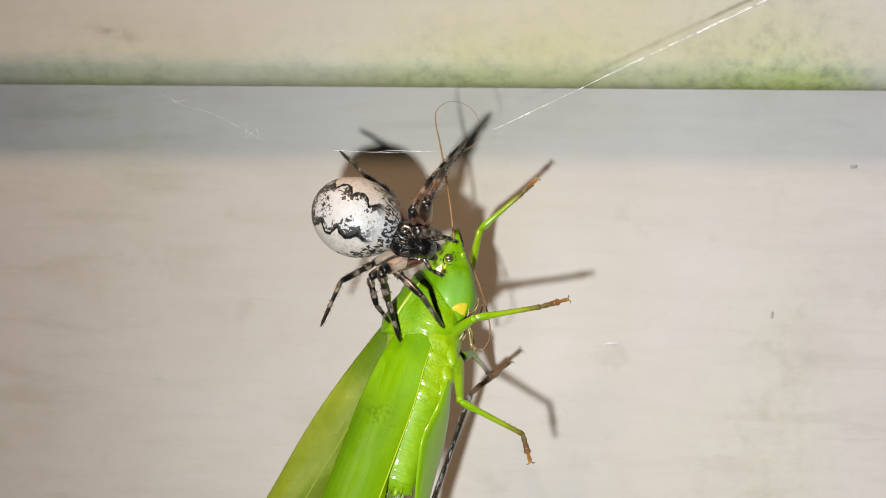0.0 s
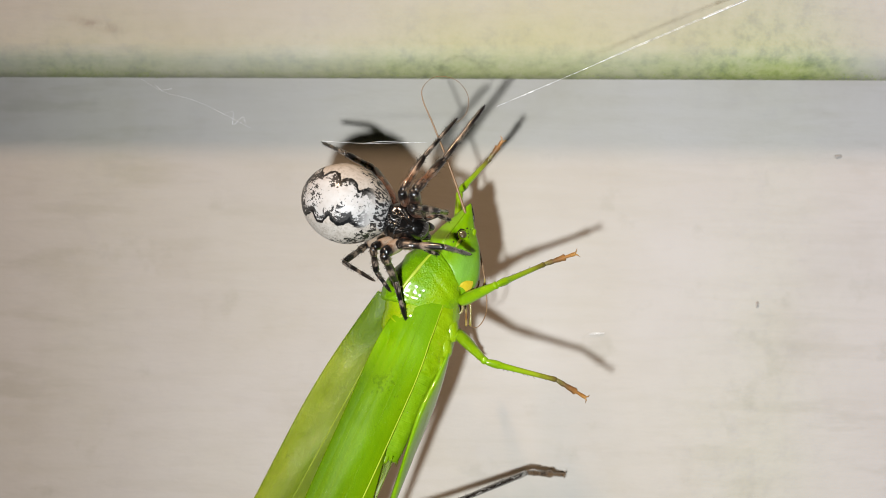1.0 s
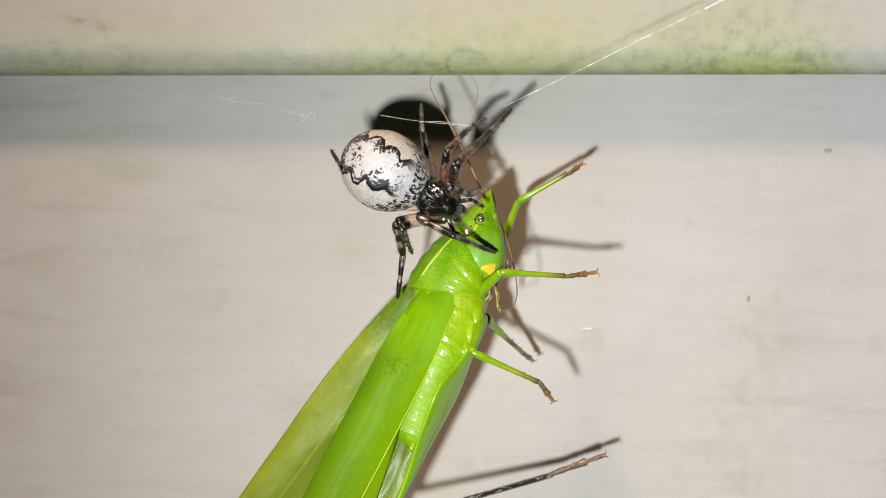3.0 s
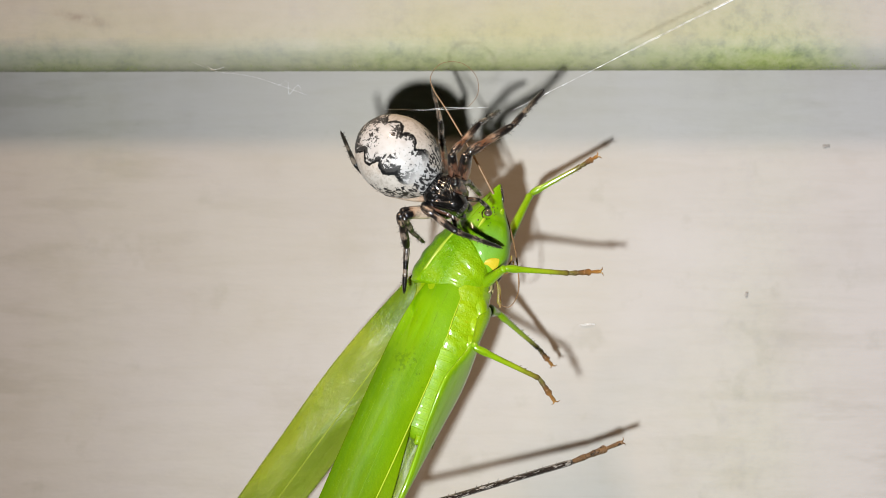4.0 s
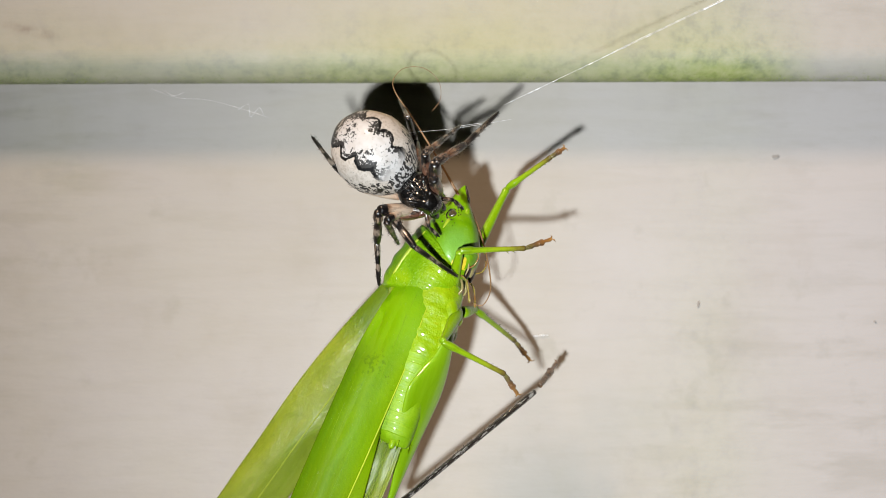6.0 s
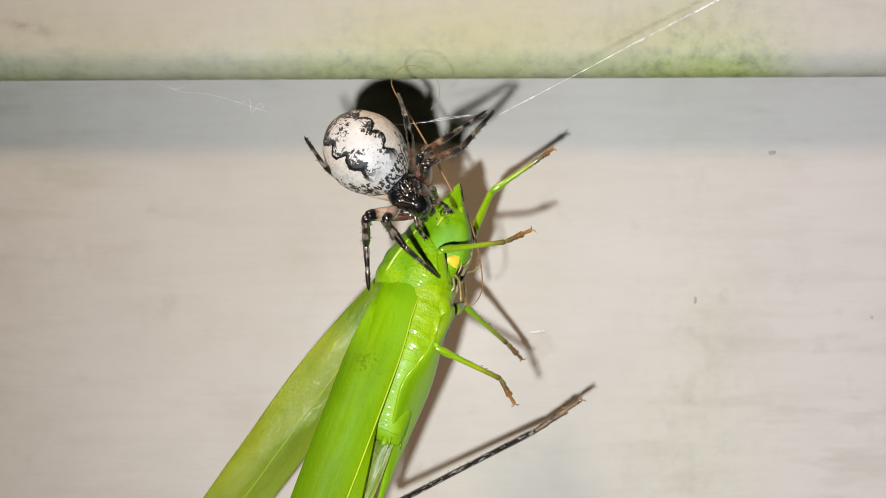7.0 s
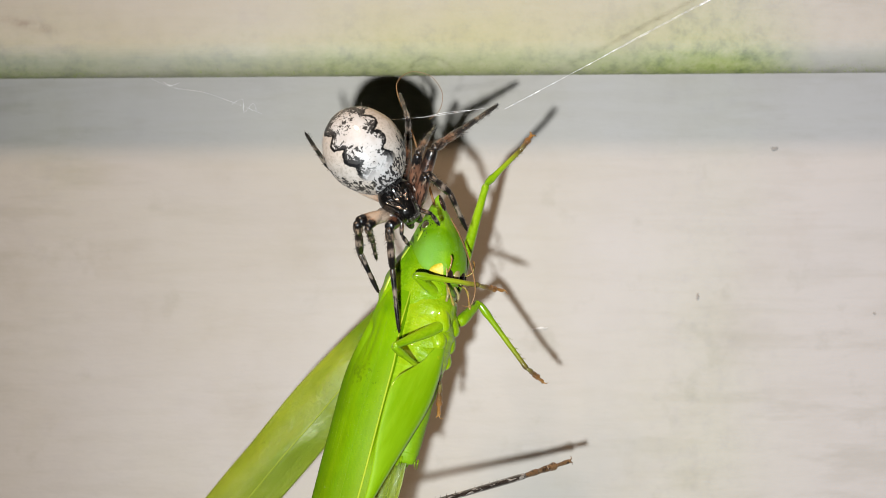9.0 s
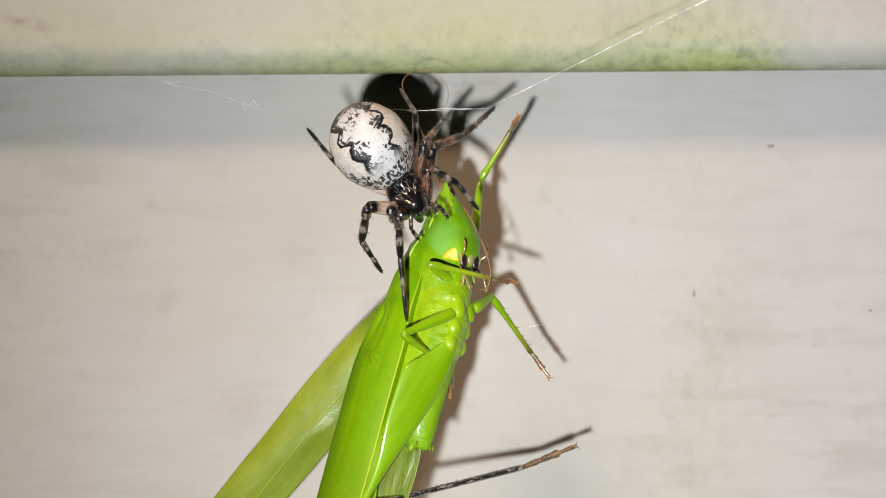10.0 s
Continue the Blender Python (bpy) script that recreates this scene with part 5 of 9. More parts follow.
def katydid_leg(owner, lengths, kind, full=0.95):
    f, t, s = (v / MM for v in lengths)
    skin_f = THIGH if kind == "hind" else LEG_GREEN
    if kind == "hind":
        shape_f = [(0, 0.25), (0.04, 0.55), (0.10, 0.88), (0.2, 1.25), (0.33, 1.42), (0.5, 1.12), (0.7, 0.68), (0.9, 0.36), (0.97, 0.40), (1, 0.2)]
        shape_t = [(0, 0.2), (0.03, 0.36), (0.1, 0.28), (0.6, 0.26), (0.95, 0.30), (1, 0.2)]
        skin_t, skin_s = SHIN_BROWN, FOOT_BROWN
    else:
        shape_f = [(0, 0.40), (0.1, 0.54), (0.3, 0.54), (0.6, 0.44), (0.9, 0.33), (0.97, 0.35), (1, 0.2)]
        shape_t = [(0, 0.22), (0.05, 0.31), (0.16, 0.36), (0.3, 0.27), (0.85, 0.22), (0.97, 0.25), (1, 0.18)]
        skin_t, skin_s = SHIN_GREEN, ORANGE
        if kind == "middle":
            shape_f = [(q, r * 0.98) for q, r in shape_f]
    bm = limb(f, shape_f, 28)
    if kind == "hind":
        # the thigh is a flattened blade, fuller along its upper edge
        for v in bm.verts:
            at = v.co.z / MM / f
            v.co.y *= 0.75 - 0.40 * min(1, max(0, (0.95 - at) / 0.4))
            if v.co.x > 0:
                a, b = min(1, max(0, (at - 0.10) / 0.22)), min(1, max(0, (0.92 - at) / 0.35))
                v.co.x *= 1 + full * a * a * (3 - 2 * a) * b * b * (3 - 2 * b)
    out = {"femur": part("leg", bm, skin_f, owner, "green hind leg with a brown shin" if kind == "hind" else "green leg with an orange-brown foot")}
    bm = limb(t, shape_t, 14)
    rnd = random.Random(int(t * 10))
    for k in range(22 if kind == "hind" else 9):
        z = t * (0.15 + 0.8 * (k + rnd.uniform(-0.4, 0.4)) / (22 if kind == "hind" else 9))
        for side in (-1, 1):
            if rnd.random() < 0.3:
                continue
            d = Vector((0.6 * side, 0.8, 0)).normalized()
            spike(bm, d * 0.2 + Vector((0, 0, z)), d * ((0.62 if kind == "hind" else 0.5) + rnd.uniform(-0.1, 0.1)) + Vector((0, 0, z + 0.35)), 0.06)
    out["tibia"] = part("tibia", bm, skin_t, out["femur"])
    # foot: three padded joints, a longer last one, two claws
    bm, z = bmesh.new(), 0.0
    for share, r in ((0.28, 0.20), (0.2, 0.21), (0.18, 0.26), (0.32, 0.15)):
        length, r = share * s, r * (1.35 if kind == "hind" else 1.1)
        loft(smooth_rings([(0, 0, z - 0.08, r * 0.85, r * 0.8), (0, 0.03, z + length * 0.3, r * 0.9, r * 0.85), (0, 0.08, z + length * 0.8, r * 1.12, r), (0, 0.02, z + length, r * 0.9, r * 0.8)], 10), 12, bm)
        z += length
    for side in (-1, 1):
        sweep([(0, 0, z - 0.05), (0.2 * side, 0.0, z + 0.2), (0.42 * side, 0.15, z + 0.3)], [0.09, 0.06, 0.015], 6, bm)
    out["tarsus"] = part("tarsus", bm, skin_s, out["femur"], "brown jointed foot" if kind == "hind" else "orange jointed foot")
    return out


KATYDID_LENGTHS = {'RF': (0.00460, 0.00590, 0.00316), 'LF': (0.01059, 0.00539, 0.00196), 'RM': (0.00580, 0.00650, 0.00319), 'LM': (0.00312, 0.00742, 0.00282), 'RH': (0.0174, 0.0182, 0.0054)}
katydid_legs = {key: katydid_leg(katydid, lengths, "hind" if key == "RH" else "middle" if key[1] == "M" else "fore") for key, lengths in KATYDID_LENGTHS.items()}

# the far hind leg lies folded behind the body
far_hind = katydid_leg(katydid, KATYDID_LENGTHS["RH"], "hind", 0.0)
far_hind["femur"].matrix_basis = pose(1.2 * MM, 2.2 * MM, -5.2 * MM, 180, 3, 0)
far_hind["tibia"].matrix_basis = pose(0, 0, KATYDID_LENGTHS["RH"][0], 176, 0, 0)
far_hind["tarsus"].matrix_basis = pose(0, 0.001, KATYDID_LENGTHS["RH"][0] - KATYDID_LENGTHS["RH"][1], 172, 0, 0)


# ---- silk ----
def silk(name, label, lines):
    """lines: (points, radius, count) in millimetres."""
    bm = bmesh.new()
    for points, r, count in lines:
        sweep(curve_through(points, count) if len(points) > 2 else points, r, 6, bm)
    ob = new(name, mesh_of(name, bm, SILK))
    return tagged(ob, label, "silk")


silk_line = silk("silk_line", "taut white silk line from the spider up to the eaves", [
    ([(0, 0, 0.5), (0.05, 0, 20), (0, 0, 45)], 0.015, 12), ([(0.05, 0, 10), (-0.06, 0.1, 14), (0.1, 0.1, 20), (0.25, 0.2, 45)], 0.02, 30), ([(0.02, 0, 21), (0.10, 0, 25), (0.16, 0, 34), (0.02, 0, 46)], 0.06, 12), ([(-0.05, 0, 22), (-0.14, 0, 34), (-0.3, 0, 46)], 0.03, 12)] + [([(0, 0, z), (0.05, -0.02, z + 0.25), (0.02, 0, z + 0.5)], r, 5) for z, r in ((1.2, 0.03), (2.9, 0.05), (3.6, 0.035), (5.4, 0.04), (8.1, 0.03), (9.0, 0.03), (12.5, 0.03), (15.0, 0.03))])
cross_thread = silk("cross_thread", "fine silk thread stretched between the spider's legs", [
    ([(-0.1, 0, -1), (0.1, 0, 3), (0, 0, 8.3)], 0.013, 12), ([(0.05, 0, 3), (-0.06, 0, 4.5), (0.03, 0, 7)], 0.012, 14)])
wall_silk = silk("silk_scrap", "short white scrap of silk stuck to the painted board", [([(-0.7, -0.1, -0.08), (0, -0.15, 0.02), (0.8, -0.1, 0.06)], 0.035, 10)])
wall_silk.location = on_wall(0.0098, -0.0088)
frayed_silk = silk("frayed_silk", "loose frayed wisps of pale silk hanging off the web", [
    ([(0, 0, 0), (0.3, 0, 3), (-0.1, 0, 7), (0.25, 0.2, 13)], 0.007, 30), ([(0.2, 0, 9.8), (-0.5, 0, 10.7), (0.6, 0.1, 11.2), (-0.4, 0, 11.9), (0.3, 0, 12.6)], 0.009, 30),
    ([(-0.1, 0, 1.5), (0.2, 0, 2.6), (-0.3, 0, 3.6)], 0.014, 14)])


def motions():
    walk(spider, [
        (0, pose(-0.01370, -0.02300, 0.00304, -172.0, 67.0, 180.0)), (0.5, pose(-0.01330, -0.02300, 0.00315, -172.0, 66.3, 180.0)),
        (1, pose(-0.01328, -0.02300, 0.00350, -172.0, 71.6, 180.0)), (1.5, pose(-0.01271, -0.02300, 0.00498, -172.0, 67.2, 180.0)),
        (2, pose(-0.01106, -0.02300, 0.00637, -172.0, 58.6, 180.0)), (2.5, pose(-0.01057, -0.02300, 0.00622, -172.0, 65.3, 180.0)),
        (2.7, pose(-0.00982, -0.02300, 0.00606, -172.0, 62.4, 180.0)), (3.8, pose(-0.00841, -0.02300, 0.00665, -172.0, 57.8, 180.0)),
        (4, pose(-0.00788, -0.02300, 0.00697, -172.0, 50.4, 180.0)), (4.5, pose(-0.00785, -0.02300, 0.00783, -172.0, 54.1, 180.0)),
        (5, pose(-0.00618, -0.02300, 0.01027, -172.0, 44.5, 180.0)), (5.5, pose(-0.00606, -0.02300, 0.00931, -172.0, 47.5, 180.0)),
        (5.7, pose(-0.00578, -0.02300, 0.00850, -172.0, 47.7, 180.0)), (6.8, pose(-0.00635, -0.02300, 0.00810, -172.0, 45.9, 180.0)),
        (7, pose(-0.00630, -0.02300, 0.00796, -172.0, 45.2, 180.0)), (7.5, pose(-0.00614, -0.02300, 0.00784, -172.0, 46.4, 180.0)),
        (8, pose(-0.00604, -0.02300, 0.00802, -172.0, 40.4, 180.0)), (8.5, pose(-0.00665, -0.02300, 0.00786, -172.0, 37.8, 180.0)),
        (9, pose(-0.00662, -0.02300, 0.00792, -172.0, 34.7, 180.0)), (9.5, pose(-0.00632, -0.02300, 0.00778, -172.0, 34.7, 180.0)),
        (10, pose(-0.00571, -0.02300, 0.00811, -172.0, 36.5, 180.0))])
    walk(katydid, [
        (0, pose(-0.00799, -0.01900, -0.00663, -10.8, 15.9, -7.9)), (0.5, pose(-0.00730, -0.01900, -0.00602, -10.7, 14.9, -7.7)),
        (1, pose(-0.00677, -0.01900, -0.00468, -4.7, 23.2, 9.3)), (1.5, pose(-0.00643, -0.01900, -0.00352, -4.9, 22.3, 9.4)),
        (2, pose(-0.00546, -0.01900, -0.00311, -8.5, 19.2, 0.1)), (2.5, pose(-0.00425, -0.01900, -0.00243, -10.8, 15.9, -7.9)),
        (2.7, pose(-0.00379, -0.01900, -0.00341, -11.4, 19.8, -8.7)), (3.8, pose(-0.00339, -0.01900, -0.00432, -12.0, 20.6, -9.9)),
        (4, pose(-0.00316, -0.01900, -0.00368, -11.4, 19.8, -8.7)), (4.5, pose(-0.00303, -0.01900, -0.00255, -12.9, 21.1, -12.3)),
        (5, pose(-0.00193, -0.01900, -0.00128, -13.4, 13.8, -18.0)), (5.5, pose(-0.00165, -0.01900, -0.00204, -14.4, 16.6, -18.7)),
        (5.7, pose(-0.00151, -0.01900, -0.00293, -14.1, 16.9, -17.7)), (6.8, pose(-0.00189, -0.01900, -0.00298, -12.9, 17.8, -13.6)),
        (7, pose(-0.00197, -0.01900, -0.00303, -12.9, 17.8, -13.6)), (7.5, pose(-0.00182, -0.01900, -0.00338, -13.8, 18.3, -15.9)),
        (8, pose(-0.00203, -0.01900, -0.00401, -15.3, 15.8, -21.7)), (8.5, pose(-0.00199, -0.01900, -0.00455, -15.1, 10.4, -27.7)),
        (9, pose(-0.00198, -0.01900, -0.00489, -15.0, 9.0, -29.4)), (9.5, pose(-0.00177, -0.01900, -0.00491, -15.5, 9.9, -29.6)),
        (10, pose(-0.00037, -0.01900, -0.00385, -15.0, 9.0, -29.4))])
    walk(spider_legs['U4']['femur'], [
        (0, pose(-0.00110, 0.00080, 0.00430, -43.6, -147.7, -5.1)), (0.5, pose(-0.00110, 0.00080, 0.00430, -42.9, -151.3, -8.5)),
        (1, pose(-0.00110, 0.00080, 0.00430, -37.0, -146.2, -3.7)), (1.5, pose(-0.00110, 0.00080, 0.00430, -14.9, -152.4, -8.3)),
        (2, pose(-0.00110, 0.00080, 0.00430, -1.1, -173.0, -11.0)), (2.25, pose(-0.00110, 0.00080, 0.00430, -31.2, -161.8, -7.8)),
        (2.5, pose(-0.00110, 0.00080, 0.00430, -64.0, -153.9, 1.4)), (2.7, pose(-0.00110, 0.00080, 0.00430, -54.4, -153.3, 2.7)),
        (3.8, pose(-0.00110, 0.00080, 0.00430, -59.2, -149.4, 7.7)), (4, pose(-0.00110, 0.00080, 0.00430, -54.8, -150.8, 3.7)),
        (4.5, pose(-0.00110, 0.00080, 0.00430, -64.7, -150.7, 2.7)), (5, pose(-0.00110, 0.00080, 0.00430, -52.5, -153.5, -4.0)),
        (5.5, pose(-0.00110, 0.00080, 0.00430, -60.2, -152.1, 0.3)), (5.7, pose(-0.00110, 0.00080, 0.00430, -50.8, -151.9, 2.0)),
        (6.8, pose(-0.00110, 0.00080, 0.00430, -52.2, -150.2, 4.3)), (7, pose(-0.00110, 0.00080, 0.00430, -51.6, -150.2, 6.1)),
        (7.5, pose(-0.00110, 0.00080, 0.00430, -52.3, -149.8, 5.8)), (8, pose(-0.00110, 0.00080, 0.00430, -48.0, -151.6, 3.9)),
        (8.5, pose(-0.00110, 0.00080, 0.00430, -45.7, -152.3, 4.5)), (9, pose(-0.00110, 0.00080, 0.00430, -43.5, -151.0, 4.9)),
        (9.5, pose(-0.00110, 0.00080, 0.00430, -44.4, -152.2, 4.8)), (10, pose(-0.00110, 0.00080, 0.00430, -51.2, -151.7, 4.7))])
    walk(spider_legs['U4']['tibia'], [
        (0, pose(0.00000, 0.00000, 0.00654, 105.9, -12.9, -17.7)), (0.5, pose(0.00000, 0.00000, 0.00654, 90.7, -12.7, -12.6)),
        (1, pose(0.00000, 0.00000, 0.00654, 90.2, -11.8, -17.2)), (1.5, pose(0.00000, 0.00000, 0.00654, 94.5, -11.1, -25.9)),
        (2, pose(0.00000, 0.00000, 0.00654, 75.2, -10.9, -15.6)), (2.25, pose(0.00000, 0.00000, 0.00654, 74.3, -3.0, 11.5)),
        (2.5, pose(0.00000, 0.00000, 0.00654, 77.0, 4.4, 38.5)), (2.7, pose(0.00000, 0.00000, 0.00654, 113.9, 6.1, 27.8)),
        (3.8, pose(0.00000, 0.00000, 0.00654, 122.7, 6.6, 26.1)), (4, pose(0.00000, 0.00000, 0.00654, 113.0, 8.1, 23.0)),
        (4.5, pose(0.00000, 0.00000, 0.00654, 111.0, 9.3, 21.5)), (5, pose(0.00000, 0.00000, 0.00654, 117.5, 7.9, 25.6)),
        (5.5, pose(0.00000, 0.00000, 0.00654, 107.7, 14.1, 11.9)), (5.7, pose(0.00000, 0.00000, 0.00654, 108.7, 15.0, 10.2)),
        (6.8, pose(0.00000, 0.00000, 0.00654, 115.2, 11.1, 19.4)), (7, pose(0.00000, 0.00000, 0.00654, 108.2, 12.7, 15.4)),
        (7.5, pose(0.00000, 0.00000, 0.00654, 114.3, 12.3, 19.2)), (8, pose(0.00000, 0.00000, 0.00654, 106.8, 14.9, 14.0)),
        (8.5, pose(0.00000, 0.00000, 0.00654, 113.7, 11.7, 21.8)), (9, pose(0.00000, 0.00000, 0.00654, 111.4, 13.6, 17.7)),
        (9.5, pose(0.00000, 0.00000, 0.00654, 112.1, 12.0, 21.6)), (10, pose(0.00000, 0.00000, 0.00654, 103.0, 13.0, 16.1))])
    walk(spider_legs['U4']['tarsus'], [
        (0, pose(-0.00080, -0.00320, 0.00563, 9.7, -8.6, -11.6)), (0.5, pose(-0.00073, -0.00334, 0.00650, 11.8, -1.5, -10.5)),
        (1, pose(-0.00101, -0.00327, 0.00653, -9.0, -18.1, -10.5)), (1.5, pose(-0.00145, -0.00309, 0.00628, -37.5, -25.2, -7.8)),
        (2, pose(-0.00105, -0.00315, 0.00740, -49.4, -17.8, -14.5)), (2.25, pose(0.00061, -0.00324, 0.00747, -46.8, 19.7, -54.0)),
        (2.5, pose(0.00213, -0.00257, 0.00731, -78.2, 47.3, -111.8)), (2.7, pose(0.00133, -0.00284, 0.00517, -7.3, 3.2, -70.2)),
        (3.8, pose(0.00107, -0.00267, 0.00470, -0.0, 7.1, -70.4)), (4, pose(0.00106, -0.00297, 0.00522, 4.9, 12.7, -69.4)),
        (4.5, pose(0.00099, -0.00304, 0.00534, 1.9, 5.8, -69.4)), (5, pose(0.00111, -0.00283, 0.00498, 15.8, -5.0, -72.1)),
        (5.5, pose(0.00043, -0.00323, 0.00553, 7.3, 0.4, -71.4)), (5.7, pose(0.00030, -0.00324, 0.00548, 4.3, -8.8, -71.6)),
        (6.8, pose(0.00076, -0.00302, 0.00511, 9.3, -4.9, -70.4)), (7, pose(0.00064, -0.00320, 0.00550, 6.9, -6.7, -70.6)),
        (7.5, pose(0.00074, -0.00304, 0.00517, 7.9, -3.1, -70.7)), (8, pose(0.00055, -0.00324, 0.00559, 7.2, -11.6, -72.1)),
        (8.5, pose(0.00091, -0.00301, 0.00520, 9.7, -3.8, -71.1)), (9, pose(0.00068, -0.00313, 0.00533, 9.8, -12.4, -73.3)),
        (9.5, pose(0.00091, -0.00305, 0.00529, 10.9, -8.5, -72.8)), (10, pose(0.00076, -0.00325, 0.00579, 17.1, -5.1, -72.9))])
    walk(spider_legs['U3']['femur'], [
        (0, pose(-0.00135, 0.00080, 0.00500, 82.0, -122.2, -12.9)), (0.5, pose(-0.00135, 0.00080, 0.00500, 53.4, -126.2, 7.2)),
        (1, pose(-0.00135, 0.00080, 0.00500, 83.3, -122.4, -12.8)), (1.5, pose(-0.00135, 0.00080, 0.00500, 68.0, -122.0, -13.0)),
        (2, pose(-0.00135, 0.00080, 0.00500, 73.1, -123.7, -7.1)), (2.5, pose(-0.00135, 0.00080, 0.00500, 47.3, -124.4, -6.1)),
        (2.7, pose(-0.00135, 0.00080, 0.00500, 54.6, -120.4, -17.2)), (3.8, pose(-0.00135, 0.00080, 0.00500, 73.4, -119.7, -22.6)),
        (4, pose(-0.00135, 0.00080, 0.00500, 57.5, -125.8, -2.4)), (4.5, pose(-0.00135, 0.00080, 0.00500, 70.1, -124.0, -6.6)),
        (5, pose(-0.00135, 0.00080, 0.00500, 58.8, -131.0, 14.1)), (5.5, pose(-0.00135, 0.00080, 0.00500, 74.6, -125.9, -3.1)),
        (5.7, pose(-0.00135, 0.00080, 0.00500, 55.0, -128.2, 8.3)), (6.8, pose(-0.00135, 0.00080, 0.00500, 60.3, -122.3, -10.2)),
        (7, pose(-0.00135, 0.00080, 0.00500, 55.6, -125.0, -2.3)), (7.5, pose(-0.00135, 0.00080, 0.00500, 41.8, -124.3, -3.0)),
        (8, pose(-0.00135, 0.00080, 0.00500, 35.8, -121.5, -6.2)), (8.5, pose(-0.00135, 0.00080, 0.00500, 37.8, -127.7, 3.0)),
        (9, pose(-0.00135, 0.00080, 0.00500, 35.5, -128.0, 3.4)), (9.5, pose(-0.00135, 0.00080, 0.00500, 28.8, -122.8, -2.1)),
        (10, pose(-0.00135, 0.00080, 0.00500, 23.5, -132.6, 5.0))])
    walk(spider_legs['U3']['tibia'], [
        (0, pose(-0.00000, 0.00000, 0.00367, -103.6, 13.7, -34.7)), (0.5, pose(0.00000, 0.00000, 0.00367, -92.7, 14.2, -38.0)),
        (1, pose(0.00000, 0.00000, 0.00367, -94.1, 14.8, -41.6)), (1.5, pose(0.00000, 0.00000, 0.00367, -113.7, 18.9, -24.7)),
        (2, pose(0.00000, 0.00000, 0.00367, -110.7, 19.7, -21.7)), (2.5, pose(0.00000, 0.00000, 0.00367, -100.9, 16.9, -34.1)),
        (2.7, pose(0.00000, 0.00000, 0.00367, -91.1, 17.6, -27.9)), (3.8, pose(0.00000, 0.00000, 0.00367, -93.5, 18.6, -26.5)),
        (4, pose(0.00000, 0.00000, 0.00367, -81.0, 18.0, -29.7)), (4.5, pose(0.00000, 0.00000, 0.00367, -111.0, 17.3, -30.4)),
        (5, pose(0.00000, 0.00000, 0.00367, -134.5, 14.6, -33.5)), (5.5, pose(0.00000, 0.00000, 0.00367, -134.9, 15.6, -32.4)),
        (5.7, pose(0.00000, 0.00000, 0.00367, -130.6, 20.2, -26.1)), (6.8, pose(0.00000, 0.00000, 0.00367, -93.3, 17.4, -35.0)),
        (7, pose(0.00000, 0.00000, 0.00367, -90.4, 17.7, -36.9)), (7.5, pose(0.00000, 0.00000, 0.00367, -92.4, 18.5, -35.2)),
        (8, pose(0.00000, 0.00000, 0.00367, -76.0, 15.9, -18.0)), (8.5, pose(0.00000, 0.00000, 0.00367, -94.5, 14.4, -3.1)),
        (9, pose(0.00000, 0.00000, 0.00367, -92.9, 13.8, 2.1)), (9.5, pose(0.00000, 0.00000, 0.00367, -92.2, 12.7, -24.7)),
        (10, pose(0.00000, 0.00000, 0.00367, -81.6, 10.9, -4.0))])
    walk(spider_legs['U3']['tarsus'], [
        (0, pose(0.00193, 0.00315, 0.00280, -109.2, 16.4, -43.3)), (0.5, pose(0.00230, 0.00302, 0.00349, -118.3, 17.8, -39.1)),
        (1, pose(0.00246, 0.00288, 0.00340, -93.7, 14.9, -49.9)), (1.5, pose(0.00101, 0.00336, 0.00223, -110.6, 17.8, -38.5)),
        (2, pose(0.00089, 0.00346, 0.00241, -99.2, 19.1, -31.0)), (2.5, pose(0.00192, 0.00320, 0.00298, -118.0, 14.6, -45.3)),
        (2.7, pose(0.00176, 0.00336, 0.00360, -105.2, 20.9, -30.6)), (3.8, pose(0.00163, 0.00342, 0.00345, -113.3, 18.8, -37.7)),
        (4, pose(0.00202, 0.00316, 0.00423, -121.0, 22.0, -31.7)), (4.5, pose(0.00145, 0.00326, 0.00237, -128.2, 18.4, -37.8)),
        (5, pose(0.00094, 0.00263, 0.00109, -140.3, 25.7, -29.7)), (5.5, pose(0.00083, 0.00266, 0.00109, -143.0, 19.0, -35.6)),
        (5.7, pose(0.00051, 0.00296, 0.00135, -137.4, 24.0, -31.3)), (6.8, pose(0.00212, 0.00314, 0.00346, -94.0, 25.7, -29.6)),
        (7, pose(0.00227, 0.00304, 0.00364, -96.4, 25.9, -32.7)), (7.5, pose(0.00215, 0.00312, 0.00352, -83.8, 25.6, -24.8)),
        (8, pose(0.00137, 0.00342, 0.00455, -63.7, 25.4, -23.5)), (8.5, pose(0.00013, 0.00378, 0.00338, -111.8, 24.1, -9.1)),
        (9, pose(-0.00019, 0.00378, 0.00348, -107.3, 26.9, -3.1)), (9.5, pose(0.00156, 0.00346, 0.00353, -86.1, 24.7, -24.5)),
        (10, pose(0.00037, 0.00374, 0.00421, -84.4, 22.1, -1.5))])
